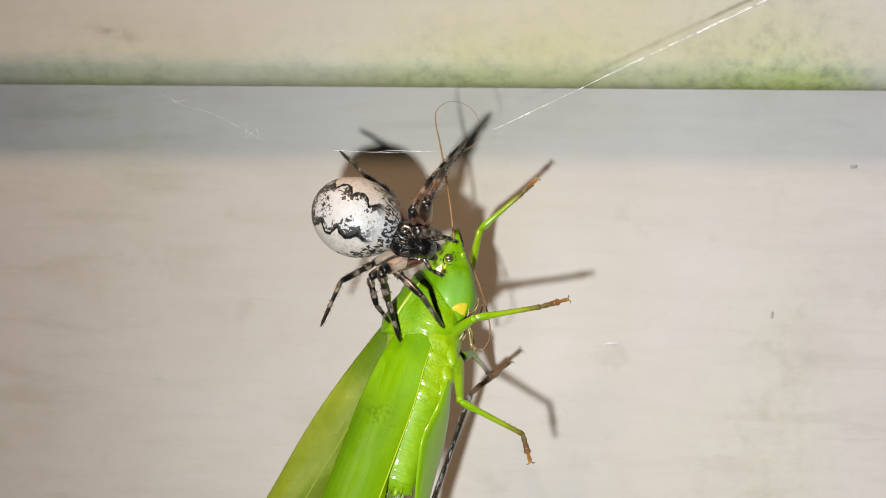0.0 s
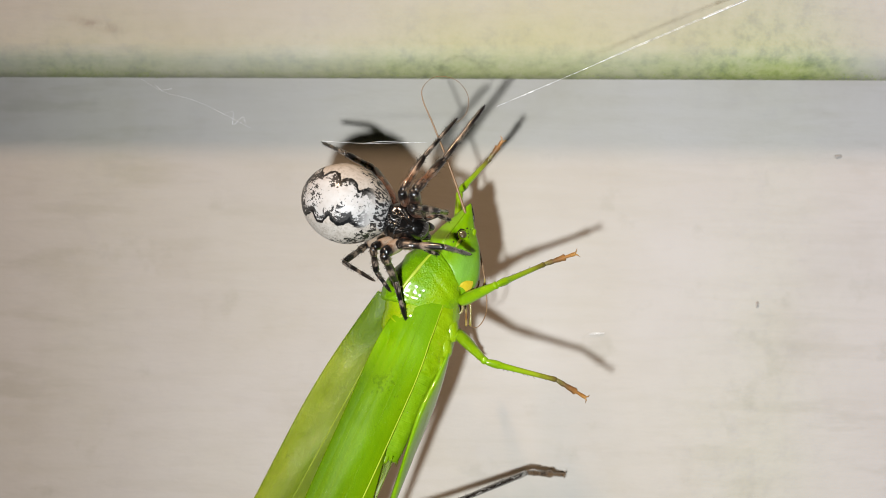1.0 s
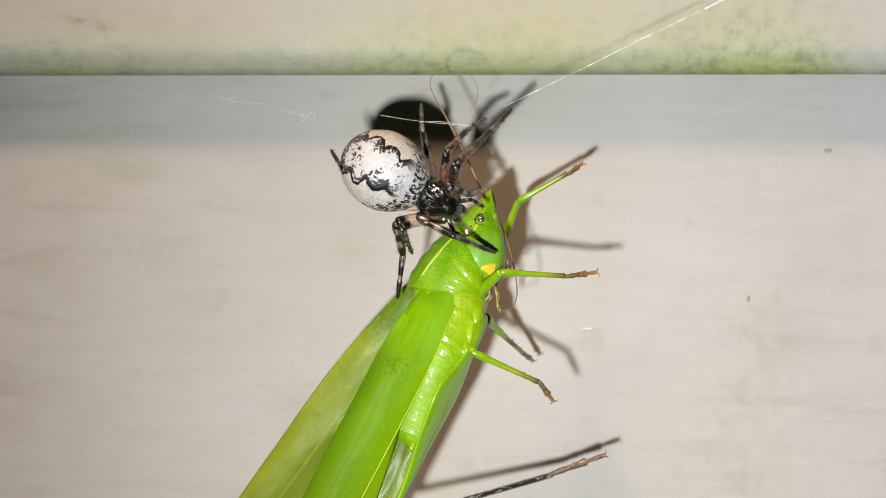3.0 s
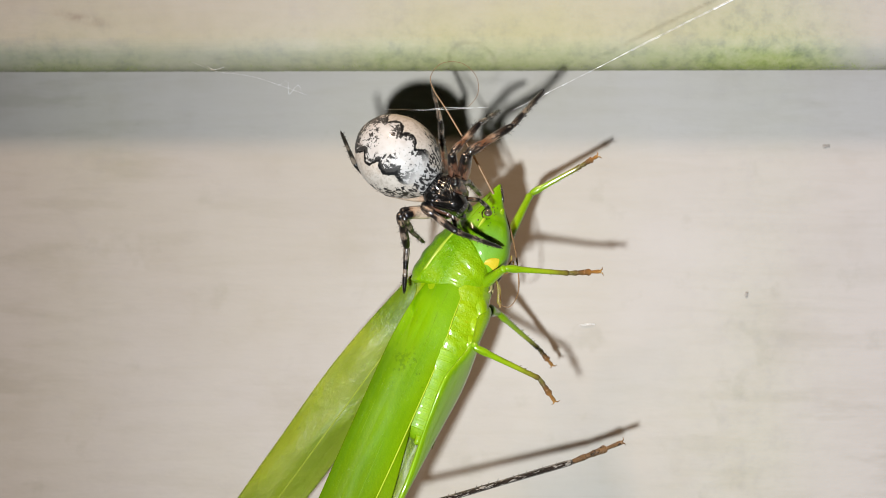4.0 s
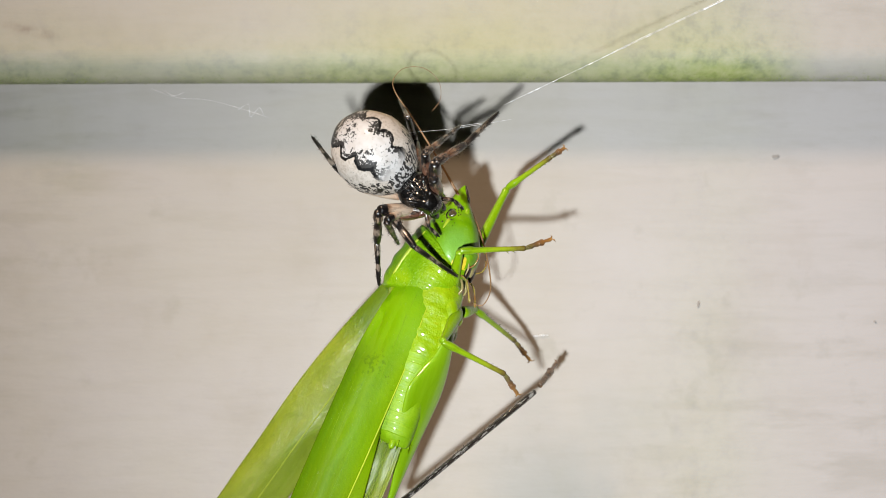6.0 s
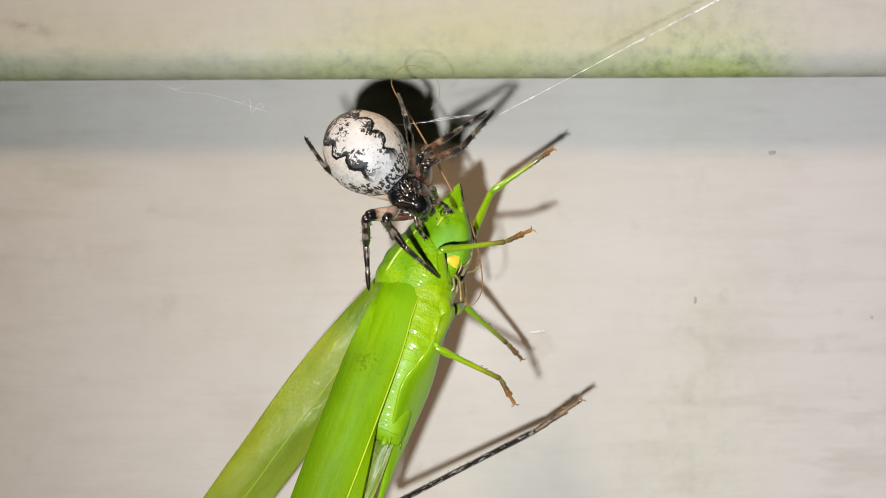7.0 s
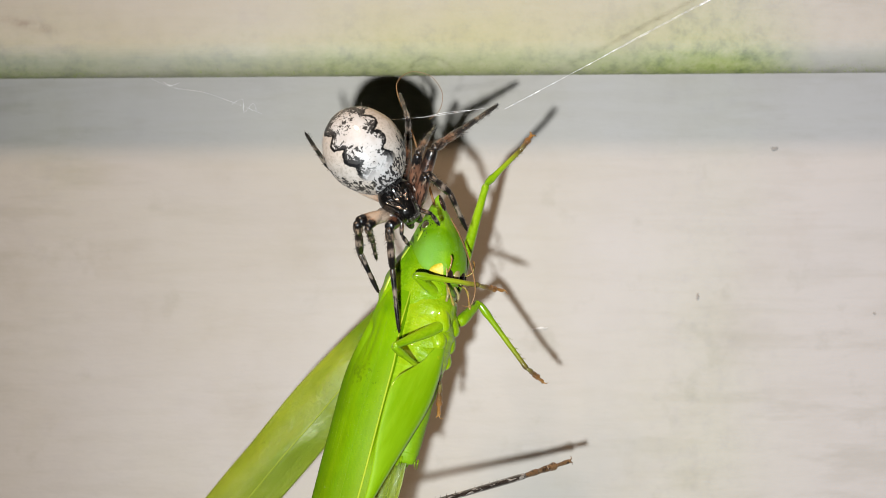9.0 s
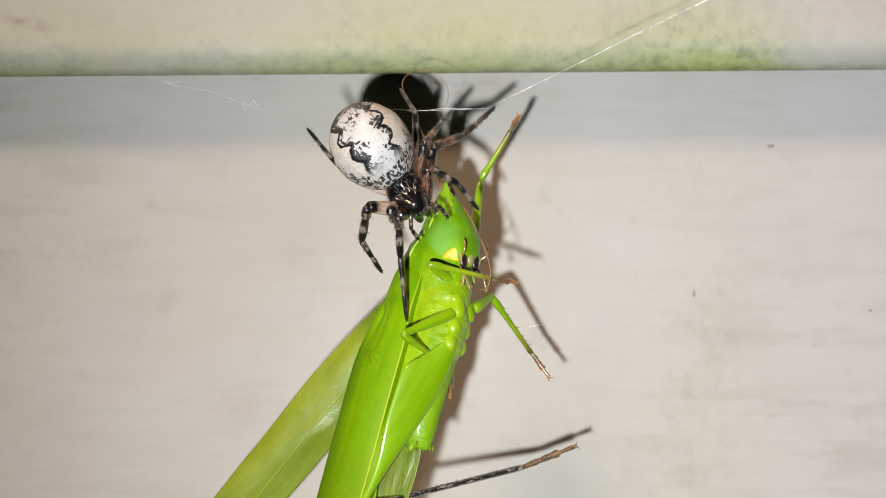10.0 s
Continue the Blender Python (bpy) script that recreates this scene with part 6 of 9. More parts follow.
    walk(spider_legs['U2']['femur'], [
        (0, pose(-0.00135, 0.00080, 0.00570, 94.0, -104.1, -34.1)), (0.5, pose(-0.00135, 0.00080, 0.00570, 69.2, -106.0, 4.4)),
        (1, pose(-0.00135, 0.00080, 0.00570, 104.4, -104.6, -32.7)), (1.5, pose(-0.00135, 0.00080, 0.00570, 103.0, -104.8, -41.9)),
        (2, pose(-0.00135, 0.00080, 0.00570, 58.0, -107.3, 11.4)), (2.5, pose(-0.00135, 0.00080, 0.00570, 96.5, -104.4, -18.4)),
        (2.7, pose(-0.00135, 0.00080, 0.00570, 79.8, -103.9, -12.1)), (3.8, pose(-0.00135, 0.00080, 0.00570, 97.1, -103.0, -37.5)),
        (4, pose(-0.00135, 0.00080, 0.00570, 53.1, -104.6, 2.7)), (4.5, pose(-0.00135, 0.00080, 0.00570, 88.8, -102.6, -32.4)),
        (5, pose(-0.00135, 0.00080, 0.00570, 43.5, -112.5, 34.7)), (5.5, pose(-0.00135, 0.00080, 0.00570, 68.0, -105.7, 9.9)),
        (5.7, pose(-0.00135, 0.00080, 0.00570, 58.1, -106.7, 15.0)), (6.8, pose(-0.00135, 0.00080, 0.00570, 73.2, -104.5, -3.2)),
        (7, pose(-0.00135, 0.00080, 0.00570, 56.7, -106.3, 13.6)), (7.5, pose(-0.00135, 0.00080, 0.00570, 70.6, -103.4, -2.1)),
        (8, pose(-0.00135, 0.00080, 0.00570, 48.9, -104.3, 9.9)), (8.5, pose(-0.00135, 0.00080, 0.00570, 4.0, -116.1, 29.2)),
        (9, pose(-0.00135, 0.00080, 0.00570, 0.6, -118.5, 28.8)), (9.5, pose(-0.00135, 0.00080, 0.00570, 11.1, -115.7, 30.1)),
        (10, pose(-0.00135, 0.00080, 0.00570, 19.6, -116.6, 28.9))])
    walk(spider_legs['U2']['tibia'], [
        (0, pose(0.00000, -0.00000, 0.00461, -107.3, 5.9, -9.9)), (0.5, pose(0.00000, 0.00000, 0.00461, -123.9, 6.1, -11.3)),
        (1, pose(0.00000, 0.00000, 0.00461, -111.6, -2.8, -26.1)), (1.5, pose(0.00000, 0.00000, 0.00461, -120.2, -1.7, -22.9)),
        (2, pose(0.00000, 0.00000, 0.00461, -120.7, 2.8, -17.1)), (2.5, pose(0.00000, 0.00000, 0.00461, -98.4, 3.3, -17.2)),
        (2.7, pose(0.00000, 0.00000, 0.00461, -117.2, 3.7, -13.0)), (3.8, pose(0.00000, 0.00000, 0.00461, -97.5, -2.0, -29.4)),
        (4, pose(0.00000, 0.00000, 0.00461, -81.6, -3.0, -27.5)), (4.5, pose(0.00000, 0.00000, 0.00461, -96.4, -3.8, -27.2)),
        (5, pose(0.00000, 0.00000, 0.00461, -128.9, 0.1, -15.6)), (5.5, pose(0.00000, 0.00000, 0.00461, -134.3, -0.1, -16.2)),
        (5.7, pose(0.00000, 0.00000, 0.00461, -127.5, 1.7, -14.0)), (6.8, pose(0.00000, 0.00000, 0.00461, -119.2, 0.6, -16.2)),
        (7, pose(0.00000, 0.00000, 0.00461, -120.3, -0.6, -16.4)), (7.5, pose(0.00000, 0.00000, 0.00461, -117.7, -0.7, -14.7)),
        (8, pose(0.00000, 0.00000, 0.00461, -113.2, 3.6, -6.3)), (8.5, pose(0.00000, 0.00000, 0.00461, -82.8, 5.4, 1.4)),
        (9, pose(0.00000, 0.00000, 0.00461, -73.7, 5.3, 0.8)), (9.5, pose(0.00000, 0.00000, 0.00461, -80.2, 4.8, 3.1)),
        (10, pose(0.00000, 0.00000, 0.00461, -101.8, 4.7, -5.2))])
    walk(spider_legs['U2']['tarsus'], [
        (0, pose(0.00064, 0.00455, 0.00318, -114.7, 9.4, -16.0)), (0.5, pose(0.00050, 0.00397, 0.00194, -120.2, 8.4, -16.1)),
        (1, pose(0.00204, 0.00398, 0.00284, -88.7, 5.3, -28.2)), (1.5, pose(0.00169, 0.00380, 0.00219, -107.8, 8.2, -7.5)),
        (2, pose(0.00110, 0.00399, 0.00216, -119.0, 8.3, -8.4)), (2.5, pose(0.00137, 0.00456, 0.00390, -131.4, -7.4, -31.9)),
        (2.7, pose(0.00082, 0.00420, 0.00241, -124.3, 1.9, -19.1)), (3.8, pose(0.00236, 0.00414, 0.00398, -95.4, 2.0, -16.2)),
        (4, pose(0.00217, 0.00423, 0.00531, -98.0, 3.3, -5.2)), (4.5, pose(0.00222, 0.00423, 0.00407, -102.1, 2.9, -9.8)),
        (5, pose(0.00100, 0.00360, 0.00158, -128.3, 4.2, -8.9)), (5.5, pose(0.00097, 0.00331, 0.00125, -124.6, 1.9, -11.1)),
        (5.7, pose(0.00085, 0.00372, 0.00168, -118.9, 2.6, -9.8)), (6.8, pose(0.00115, 0.00403, 0.00226, -110.3, 4.4, -4.4)),
        (7, pose(0.00119, 0.00398, 0.00218, -107.9, 5.2, -2.8)), (7.5, pose(0.00110, 0.00411, 0.00237, -113.1, 6.5, -0.0)),
        (8, pose(0.00037, 0.00441, 0.00272, -95.1, 6.9, 2.4)), (8.5, pose(-0.00006, 0.00477, 0.00521, -77.4, 7.1, -2.2)),
        (9, pose(0.00005, 0.00462, 0.00595, -74.2, 6.2, 2.2)), (9.5, pose(-0.00019, 0.00473, 0.00542, -86.4, 5.8, 2.4)),
        (10, pose(0.00035, 0.00470, 0.00363, -91.8, 5.5, 3.7))])
    walk(spider_legs['U1']['femur'], [
        (0, pose(-0.00110, 0.00070, 0.00640, 76.9, -158.3, 5.2)), (0.5, pose(-0.00110, 0.00070, 0.00640, 73.2, -157.4, -1.5)),
        (1, pose(-0.00110, 0.00070, 0.00640, 81.2, -157.5, -3.7)), (1.5, pose(-0.00110, 0.00070, 0.00640, 84.0, -158.4, -1.1)),
        (2, pose(-0.00110, 0.00070, 0.00640, 75.6, -159.1, 4.5)), (2.5, pose(-0.00110, 0.00070, 0.00640, 78.0, -157.0, -0.8)),
        (2.7, pose(-0.00110, 0.00070, 0.00640, 81.0, -155.9, -3.6)), (3.8, pose(-0.00110, 0.00070, 0.00640, 73.1, -155.9, -1.6)),
        (4, pose(-0.00110, 0.00070, 0.00640, 72.5, -157.0, 1.8)), (4.5, pose(-0.00110, 0.00070, 0.00640, 77.2, -156.4, 2.6)),
        (5, pose(-0.00110, 0.00070, 0.00640, 76.6, -157.4, 4.1)), (5.5, pose(-0.00110, 0.00070, 0.00640, 72.8, -157.0, -1.2)),
        (5.7, pose(-0.00110, 0.00070, 0.00640, 75.7, -156.7, -5.3)), (6.8, pose(-0.00110, 0.00070, 0.00640, 74.7, -158.1, 0.6)),
        (7, pose(-0.00110, 0.00070, 0.00640, 71.5, -160.5, 5.6)), (7.5, pose(-0.00110, 0.00070, 0.00640, 77.2, -159.6, 4.0)),
        (8, pose(-0.00110, 0.00070, 0.00640, 76.8, -158.0, 0.3)), (8.5, pose(-0.00110, 0.00070, 0.00640, 53.5, -146.3, -26.2)),
        (9, pose(-0.00110, 0.00070, 0.00640, 56.3, -147.0, -27.0)), (9.5, pose(-0.00110, 0.00070, 0.00640, 47.4, -147.7, -24.1)),
        (10, pose(-0.00110, 0.00070, 0.00640, 48.9, -152.8, -18.5))])
    walk(spider_legs['U1']['tibia'], [
        (0, pose(0.00000, 0.00000, 0.00320, 13.2, 173.2, 34.4)), (0.5, pose(0.00000, 0.00000, 0.00320, 15.9, 177.0, 34.3)),
        (1, pose(0.00000, 0.00000, 0.00320, 27.4, 170.8, 36.7)), (1.5, pose(0.00000, 0.00000, 0.00320, 23.3, 168.4, 37.9)),
        (2, pose(0.00000, 0.00000, 0.00320, 14.1, 164.8, 38.4)), (2.5, pose(0.00000, 0.00000, 0.00320, 19.8, 169.3, 37.5)),
        (2.7, pose(0.00000, 0.00000, 0.00320, 22.3, 169.9, 37.4)), (3.8, pose(0.00000, 0.00000, 0.00320, 11.5, 171.4, 37.3)),
        (4, pose(0.00000, 0.00000, 0.00320, -1.5, 159.0, 37.7)), (4.5, pose(0.00000, 0.00000, 0.00320, 6.6, 169.0, 37.3)),
        (5, pose(0.00000, 0.00000, 0.00320, 3.7, 159.5, 38.9)), (5.5, pose(0.00000, 0.00000, 0.00320, 7.9, 177.0, 36.2)),
        (5.7, pose(0.00000, 0.00000, 0.00320, -4.4, 173.9, 37.2)), (6.8, pose(0.00000, 0.00000, 0.00320, 4.0, 170.8, 37.0)),
        (7, pose(0.00000, 0.00000, 0.00320, 0.7, 165.7, 36.5)), (7.5, pose(0.00000, 0.00000, 0.00320, -1.3, 162.9, 37.1)),
        (8, pose(0.00000, 0.00000, 0.00320, -8.6, 147.8, 36.5)), (8.5, pose(0.00000, 0.00000, 0.00320, 32.1, 138.1, 38.3)),
        (9, pose(0.00000, 0.00000, 0.00320, 31.2, 133.3, 42.4)), (9.5, pose(0.00000, 0.00000, 0.00320, 34.9, 134.1, 40.5)),
        (10, pose(0.00000, 0.00000, 0.00320, 37.4, 135.5, 39.1))])
    walk(spider_legs['U1']['tarsus'], [
        (0, pose(0.00072, -0.00040, 0.00011, -9.3, -174.5, 14.6)), (0.5, pose(0.00063, -0.00064, 0.00013, -17.2, 169.5, 10.8)),
        (1, pose(0.00124, -0.00091, 0.00039, -7.2, 171.7, 12.1)), (1.5, pose(0.00124, -0.00064, 0.00032, -4.5, 173.0, 13.1)),
        (2, pose(0.00112, -0.00011, 0.00021, -13.4, 175.2, 12.8)), (2.5, pose(0.00110, -0.00052, 0.00024, -11.3, 170.6, 12.1)),
        (2.7, pose(0.00114, -0.00065, 0.00028, -16.2, 158.2, 9.4)), (3.8, pose(0.00076, -0.00022, 0.00010, -14.1, 177.7, 15.3)),
        (4, pose(0.00085, 0.00076, 0.00021, -3.6, 178.6, 15.1)), (4.5, pose(0.00071, 0.00008, 0.00008, -1.4, 179.5, 16.1)),
        (5, pose(0.00099, 0.00054, 0.00021, -14.3, -175.9, 17.1)), (5.5, pose(0.00040, -0.00025, 0.00003, -20.2, 173.2, 14.7)),
        (5.7, pose(0.00012, 0.00040, 0.00003, -10.0, 172.5, 15.1)), (6.8, pose(0.00054, 0.00012, 0.00005, -15.8, 179.1, 17.6)),
        (7, pose(0.00066, 0.00043, 0.00010, -14.5, -175.8, 19.5)), (7.5, pose(0.00070, 0.00063, 0.00014, -10.8, -174.5, 19.2)),
        (8, pose(0.00107, 0.00140, 0.00052, -4.0, -171.4, 20.0)), (8.5, pose(0.00247, -0.00022, 0.00118, 16.6, 156.3, 24.1)),
        (9, pose(0.00259, 0.00012, 0.00132, 25.9, 154.4, 24.8)), (9.5, pose(0.00262, -0.00017, 0.00137, 16.2, 150.9, 27.0)),
        (10, pose(0.00261, -0.00038, 0.00139, 8.3, 146.9, 28.2))])
    walk(spider_legs['L1']['femur'], [
        (0, pose(0.00110, 0.00070, 0.00640, 26.3, 134.9, -4.9)), (0.5, pose(0.00110, 0.00070, 0.00640, 47.2, 145.7, -15.0)),
        (1, pose(0.00110, 0.00070, 0.00640, 72.5, 136.1, 4.1)), (1.5, pose(0.00110, 0.00070, 0.00640, 54.7, 138.3, -0.4)),
        (2, pose(0.00110, 0.00070, 0.00640, 44.3, 146.2, -10.7)), (2.5, pose(0.00110, 0.00070, 0.00640, 24.0, 152.6, -14.5)),
        (2.7, pose(0.00110, 0.00070, 0.00640, 32.5, 148.5, -11.0)), (3.8, pose(0.00110, 0.00070, 0.00640, 25.1, 147.3, -11.2)),
        (4, pose(0.00110, 0.00070, 0.00640, 27.2, 149.5, -12.6)), (4.5, pose(0.00110, 0.00070, 0.00640, 75.6, 134.1, 12.6)),
        (5, pose(0.00110, 0.00070, 0.00640, 25.6, 127.7, 26.0)), (5.5, pose(0.00110, 0.00070, 0.00640, 18.6, 132.1, 22.2)),
        (5.7, pose(0.00110, 0.00070, 0.00640, 18.0, 136.9, 20.2)), (6.8, pose(0.00110, 0.00070, 0.00640, 33.2, 138.2, 20.8)),
        (7, pose(0.00110, 0.00070, 0.00640, 28.8, 140.3, 17.6)), (7.5, pose(0.00110, 0.00070, 0.00640, 24.2, 143.1, 14.8)),
        (8, pose(0.00110, 0.00070, 0.00640, 43.5, 141.1, 16.2)), (8.5, pose(0.00110, 0.00070, 0.00640, 78.7, 133.6, 36.0)),
        (9, pose(0.00110, 0.00070, 0.00640, -73.5, 46.2, -147.3)), (9.5, pose(0.00110, 0.00070, 0.00640, 97.9, 133.9, 28.2)),
        (10, pose(0.00110, 0.00070, 0.00640, 92.5, 132.6, 14.6))])
    walk(spider_legs['L1']['tibia'], [
        (0, pose(0.00000, 0.00000, 0.00262, 71.4, -138.5, -48.2)), (0.5, pose(0.00000, 0.00000, 0.00262, 50.1, -147.7, -25.5)),
        (1, pose(0.00000, 0.00000, 0.00262, 80.0, -148.8, -22.6)), (1.5, pose(0.00000, 0.00000, 0.00262, 63.8, -151.5, -15.6)),
        (2, pose(0.00000, 0.00000, 0.00262, 56.4, -154.4, -11.0)), (2.5, pose(0.00000, 0.00000, 0.00262, 41.0, -157.0, -7.2)),
        (2.7, pose(0.00000, 0.00000, 0.00262, 47.4, -151.8, -13.7)), (3.8, pose(0.00000, 0.00000, 0.00262, 46.4, -149.0, -17.8)),
        (4, pose(0.00000, 0.00000, 0.00262, 41.9, -153.6, -14.2)), (4.5, pose(0.00000, 0.00000, 0.00262, 52.3, -128.4, -49.3)),
        (5, pose(0.00000, 0.00000, 0.00262, 54.1, -144.7, -21.3)), (5.5, pose(0.00000, 0.00000, 0.00262, 60.3, -142.3, -25.5)),
        (5.7, pose(0.00000, 0.00000, 0.00262, 55.0, -143.1, -22.9)), (6.8, pose(0.00000, 0.00000, 0.00262, 62.5, -143.6, -23.9)),
        (7, pose(0.00000, 0.00000, 0.00262, 58.7, -145.4, -21.8)), (7.5, pose(0.00000, 0.00000, 0.00262, 56.8, -146.1, -20.5)),
        (8, pose(0.00000, 0.00000, 0.00262, 70.1, -140.7, -32.9)), (8.5, pose(0.00000, 0.00000, 0.00262, -80.3, -42.4, 102.5)),
        (9, pose(0.00000, 0.00000, 0.00262, -109.7, -43.0, 105.5)), (9.5, pose(0.00000, 0.00000, 0.00262, -112.4, -42.6, 104.5)),
        (10, pose(0.00000, 0.00000, 0.00262, 57.6, -139.3, -67.9))])
    walk(spider_legs['L1']['tarsus'], [
        (0, pose(-0.00343, -0.00192, 0.00165, -133.8, -50.9, 66.2)), (0.5, pose(-0.00259, -0.00220, 0.00042, -157.8, -19.5, 91.3)),
        (1, pose(-0.00187, -0.00354, 0.00202, 12.0, -170.0, -85.2)), (1.5, pose(-0.00179, -0.00327, 0.00105, 8.5, -166.2, -86.7)),
        (2, pose(-0.00160, -0.00313, 0.00060, -3.5, -167.0, -85.8)), (2.5, pose(-0.00151, -0.00249, -0.00019, -3.3, -155.1, -84.5)),
        (2.7, pose(-0.00196, -0.00259, 0.00020, 2.0, -157.1, -85.4)), (3.8, pose(-0.00227, -0.00235, 0.00022, 0.8, -150.5, -85.4)),
        (4, pose(-0.00196, -0.00229, -0.00008, -5.7, -161.2, -85.1)), (4.5, pose(-0.00369, -0.00062, 0.00108, -114.8, -11.2, 99.4)),
        (5, pose(-0.00247, -0.00256, 0.00068, -124.5, -27.3, 71.2)), (5.5, pose(-0.00262, -0.00265, 0.00104, -124.8, -28.6, 68.9)),
        (5.7, pose(-0.00257, -0.00251, 0.00076, -133.7, -26.7, 71.8)), (6.8, pose(-0.00247, -0.00284, 0.00111, -135.4, -25.6, 72.2)),
        (7, pose(-0.00240, -0.00277, 0.00089, -136.9, -27.3, 71.4)), (7.5, pose(-0.00234, -0.00274, 0.00078, -136.2, -29.7, 69.4)),
        (8, pose(-0.00280, -0.00273, 0.00155, -146.6, -23.7, 75.5)), (8.5, pose(-0.00380, -0.00131, 0.00312, -108.5, -15.0, 87.3)),
        (9, pose(-0.00393, -0.00012, 0.00162, -86.9, -14.0, 97.7)), (9.5, pose(-0.00389, 0.00007, 0.00149, -89.9, -13.9, 96.5)),
        (10, pose(-0.00371, 0.00002, 0.00098, -100.2, -12.8, 99.4))])
    walk(spider_legs['L2']['femur'], [
        (0, pose(0.00135, 0.00080, 0.00570, 60.6, 133.1, 8.5)), (0.5, pose(0.00135, 0.00080, 0.00570, 71.1, 131.8, 11.8)),
        (1, pose(0.00135, 0.00080, 0.00570, 74.5, 130.7, 12.1)), (1.5, pose(0.00135, 0.00080, 0.00570, 70.3, 132.4, 5.5)),
        (2, pose(0.00135, 0.00080, 0.00570, 45.1, 137.4, -6.7)), (2.5, pose(0.00135, 0.00080, 0.00570, 41.8, 137.3, -7.8)),
        (2.7, pose(0.00135, 0.00080, 0.00570, 37.0, 136.6, -7.3)), (3.8, pose(0.00135, 0.00080, 0.00570, 32.2, 135.4, -5.5)),
        (4, pose(0.00135, 0.00080, 0.00570, 35.3, 132.7, -2.4)), (4.5, pose(0.00135, 0.00080, 0.00570, 35.4, 135.8, -5.1)),
        (5, pose(0.00135, 0.00080, 0.00570, 56.0, 124.7, 11.6)), (5.5, pose(0.00135, 0.00080, 0.00570, 46.6, 127.8, 3.0)),
        (5.7, pose(0.00135, 0.00080, 0.00570, 46.0, 130.3, -0.6)), (6.8, pose(0.00135, 0.00080, 0.00570, 48.1, 127.6, 3.0)),
        (7, pose(0.00135, 0.00080, 0.00570, 46.7, 125.4, 5.4)), (7.5, pose(0.00135, 0.00080, 0.00570, 41.7, 125.7, 4.3)),
        (8, pose(0.00135, 0.00080, 0.00570, 47.3, 127.6, 2.3)), (8.5, pose(0.00135, 0.00080, 0.00570, 75.6, 119.8, 30.2)),
        (9, pose(0.00135, 0.00080, 0.00570, 70.7, 119.9, 24.9)), (9.5, pose(0.00135, 0.00080, 0.00570, 62.9, 124.2, 9.9)),
        (10, pose(0.00135, 0.00080, 0.00570, 55.5, 126.2, 3.5))])
    walk(spider_legs['L2']['tibia'], [
        (0, pose(0.00000, 0.00000, 0.00390, -119.2, -31.2, 62.8)), (0.5, pose(0.00000, 0.00000, 0.00390, -113.5, -28.3, 70.3)),
        (1, pose(0.00000, 0.00000, 0.00390, -129.8, -27.4, 74.1)), (1.5, pose(0.00000, 0.00000, 0.00390, -133.0, -22.7, 79.2)),
        (2, pose(0.00000, 0.00000, 0.00390, -124.3, -28.9, 72.1)), (2.5, pose(0.00000, 0.00000, 0.00390, -125.7, -34.5, 63.5)),
        (2.7, pose(0.00000, 0.00000, 0.00390, -123.2, -35.4, 61.3)), (3.8, pose(0.00000, 0.00000, 0.00390, -108.7, -38.0, 55.1)),
        (4, pose(0.00000, 0.00000, 0.00390, -118.0, -34.5, 65.2)), (4.5, pose(0.00000, 0.00000, 0.00390, -115.3, -37.5, 56.4)),
        (5, pose(0.00000, 0.00000, 0.00390, -109.8, -35.3, 65.6)), (5.5, pose(0.00000, 0.00000, 0.00390, -104.0, -35.5, 62.1)),
        (5.7, pose(0.00000, 0.00000, 0.00390, -118.7, -35.6, 60.5)), (6.8, pose(0.00000, 0.00000, 0.00390, -117.2, -36.4, 60.5)),
        (7, pose(0.00000, 0.00000, 0.00390, -116.8, -37.2, 55.9)), (7.5, pose(0.00000, 0.00000, 0.00390, -114.6, -34.8, 61.2)),
        (8, pose(0.00000, 0.00000, 0.00390, -122.4, -31.8, 65.5)), (8.5, pose(0.00000, 0.00000, 0.00390, -115.9, -30.2, 66.7)),
        (9, pose(0.00000, 0.00000, 0.00390, -117.1, -28.4, 69.2)), (9.5, pose(0.00000, 0.00000, 0.00390, -110.7, -29.9, 62.9)),
        (10, pose(0.00000, 0.00000, 0.00390, -116.8, -29.0, 63.7))])
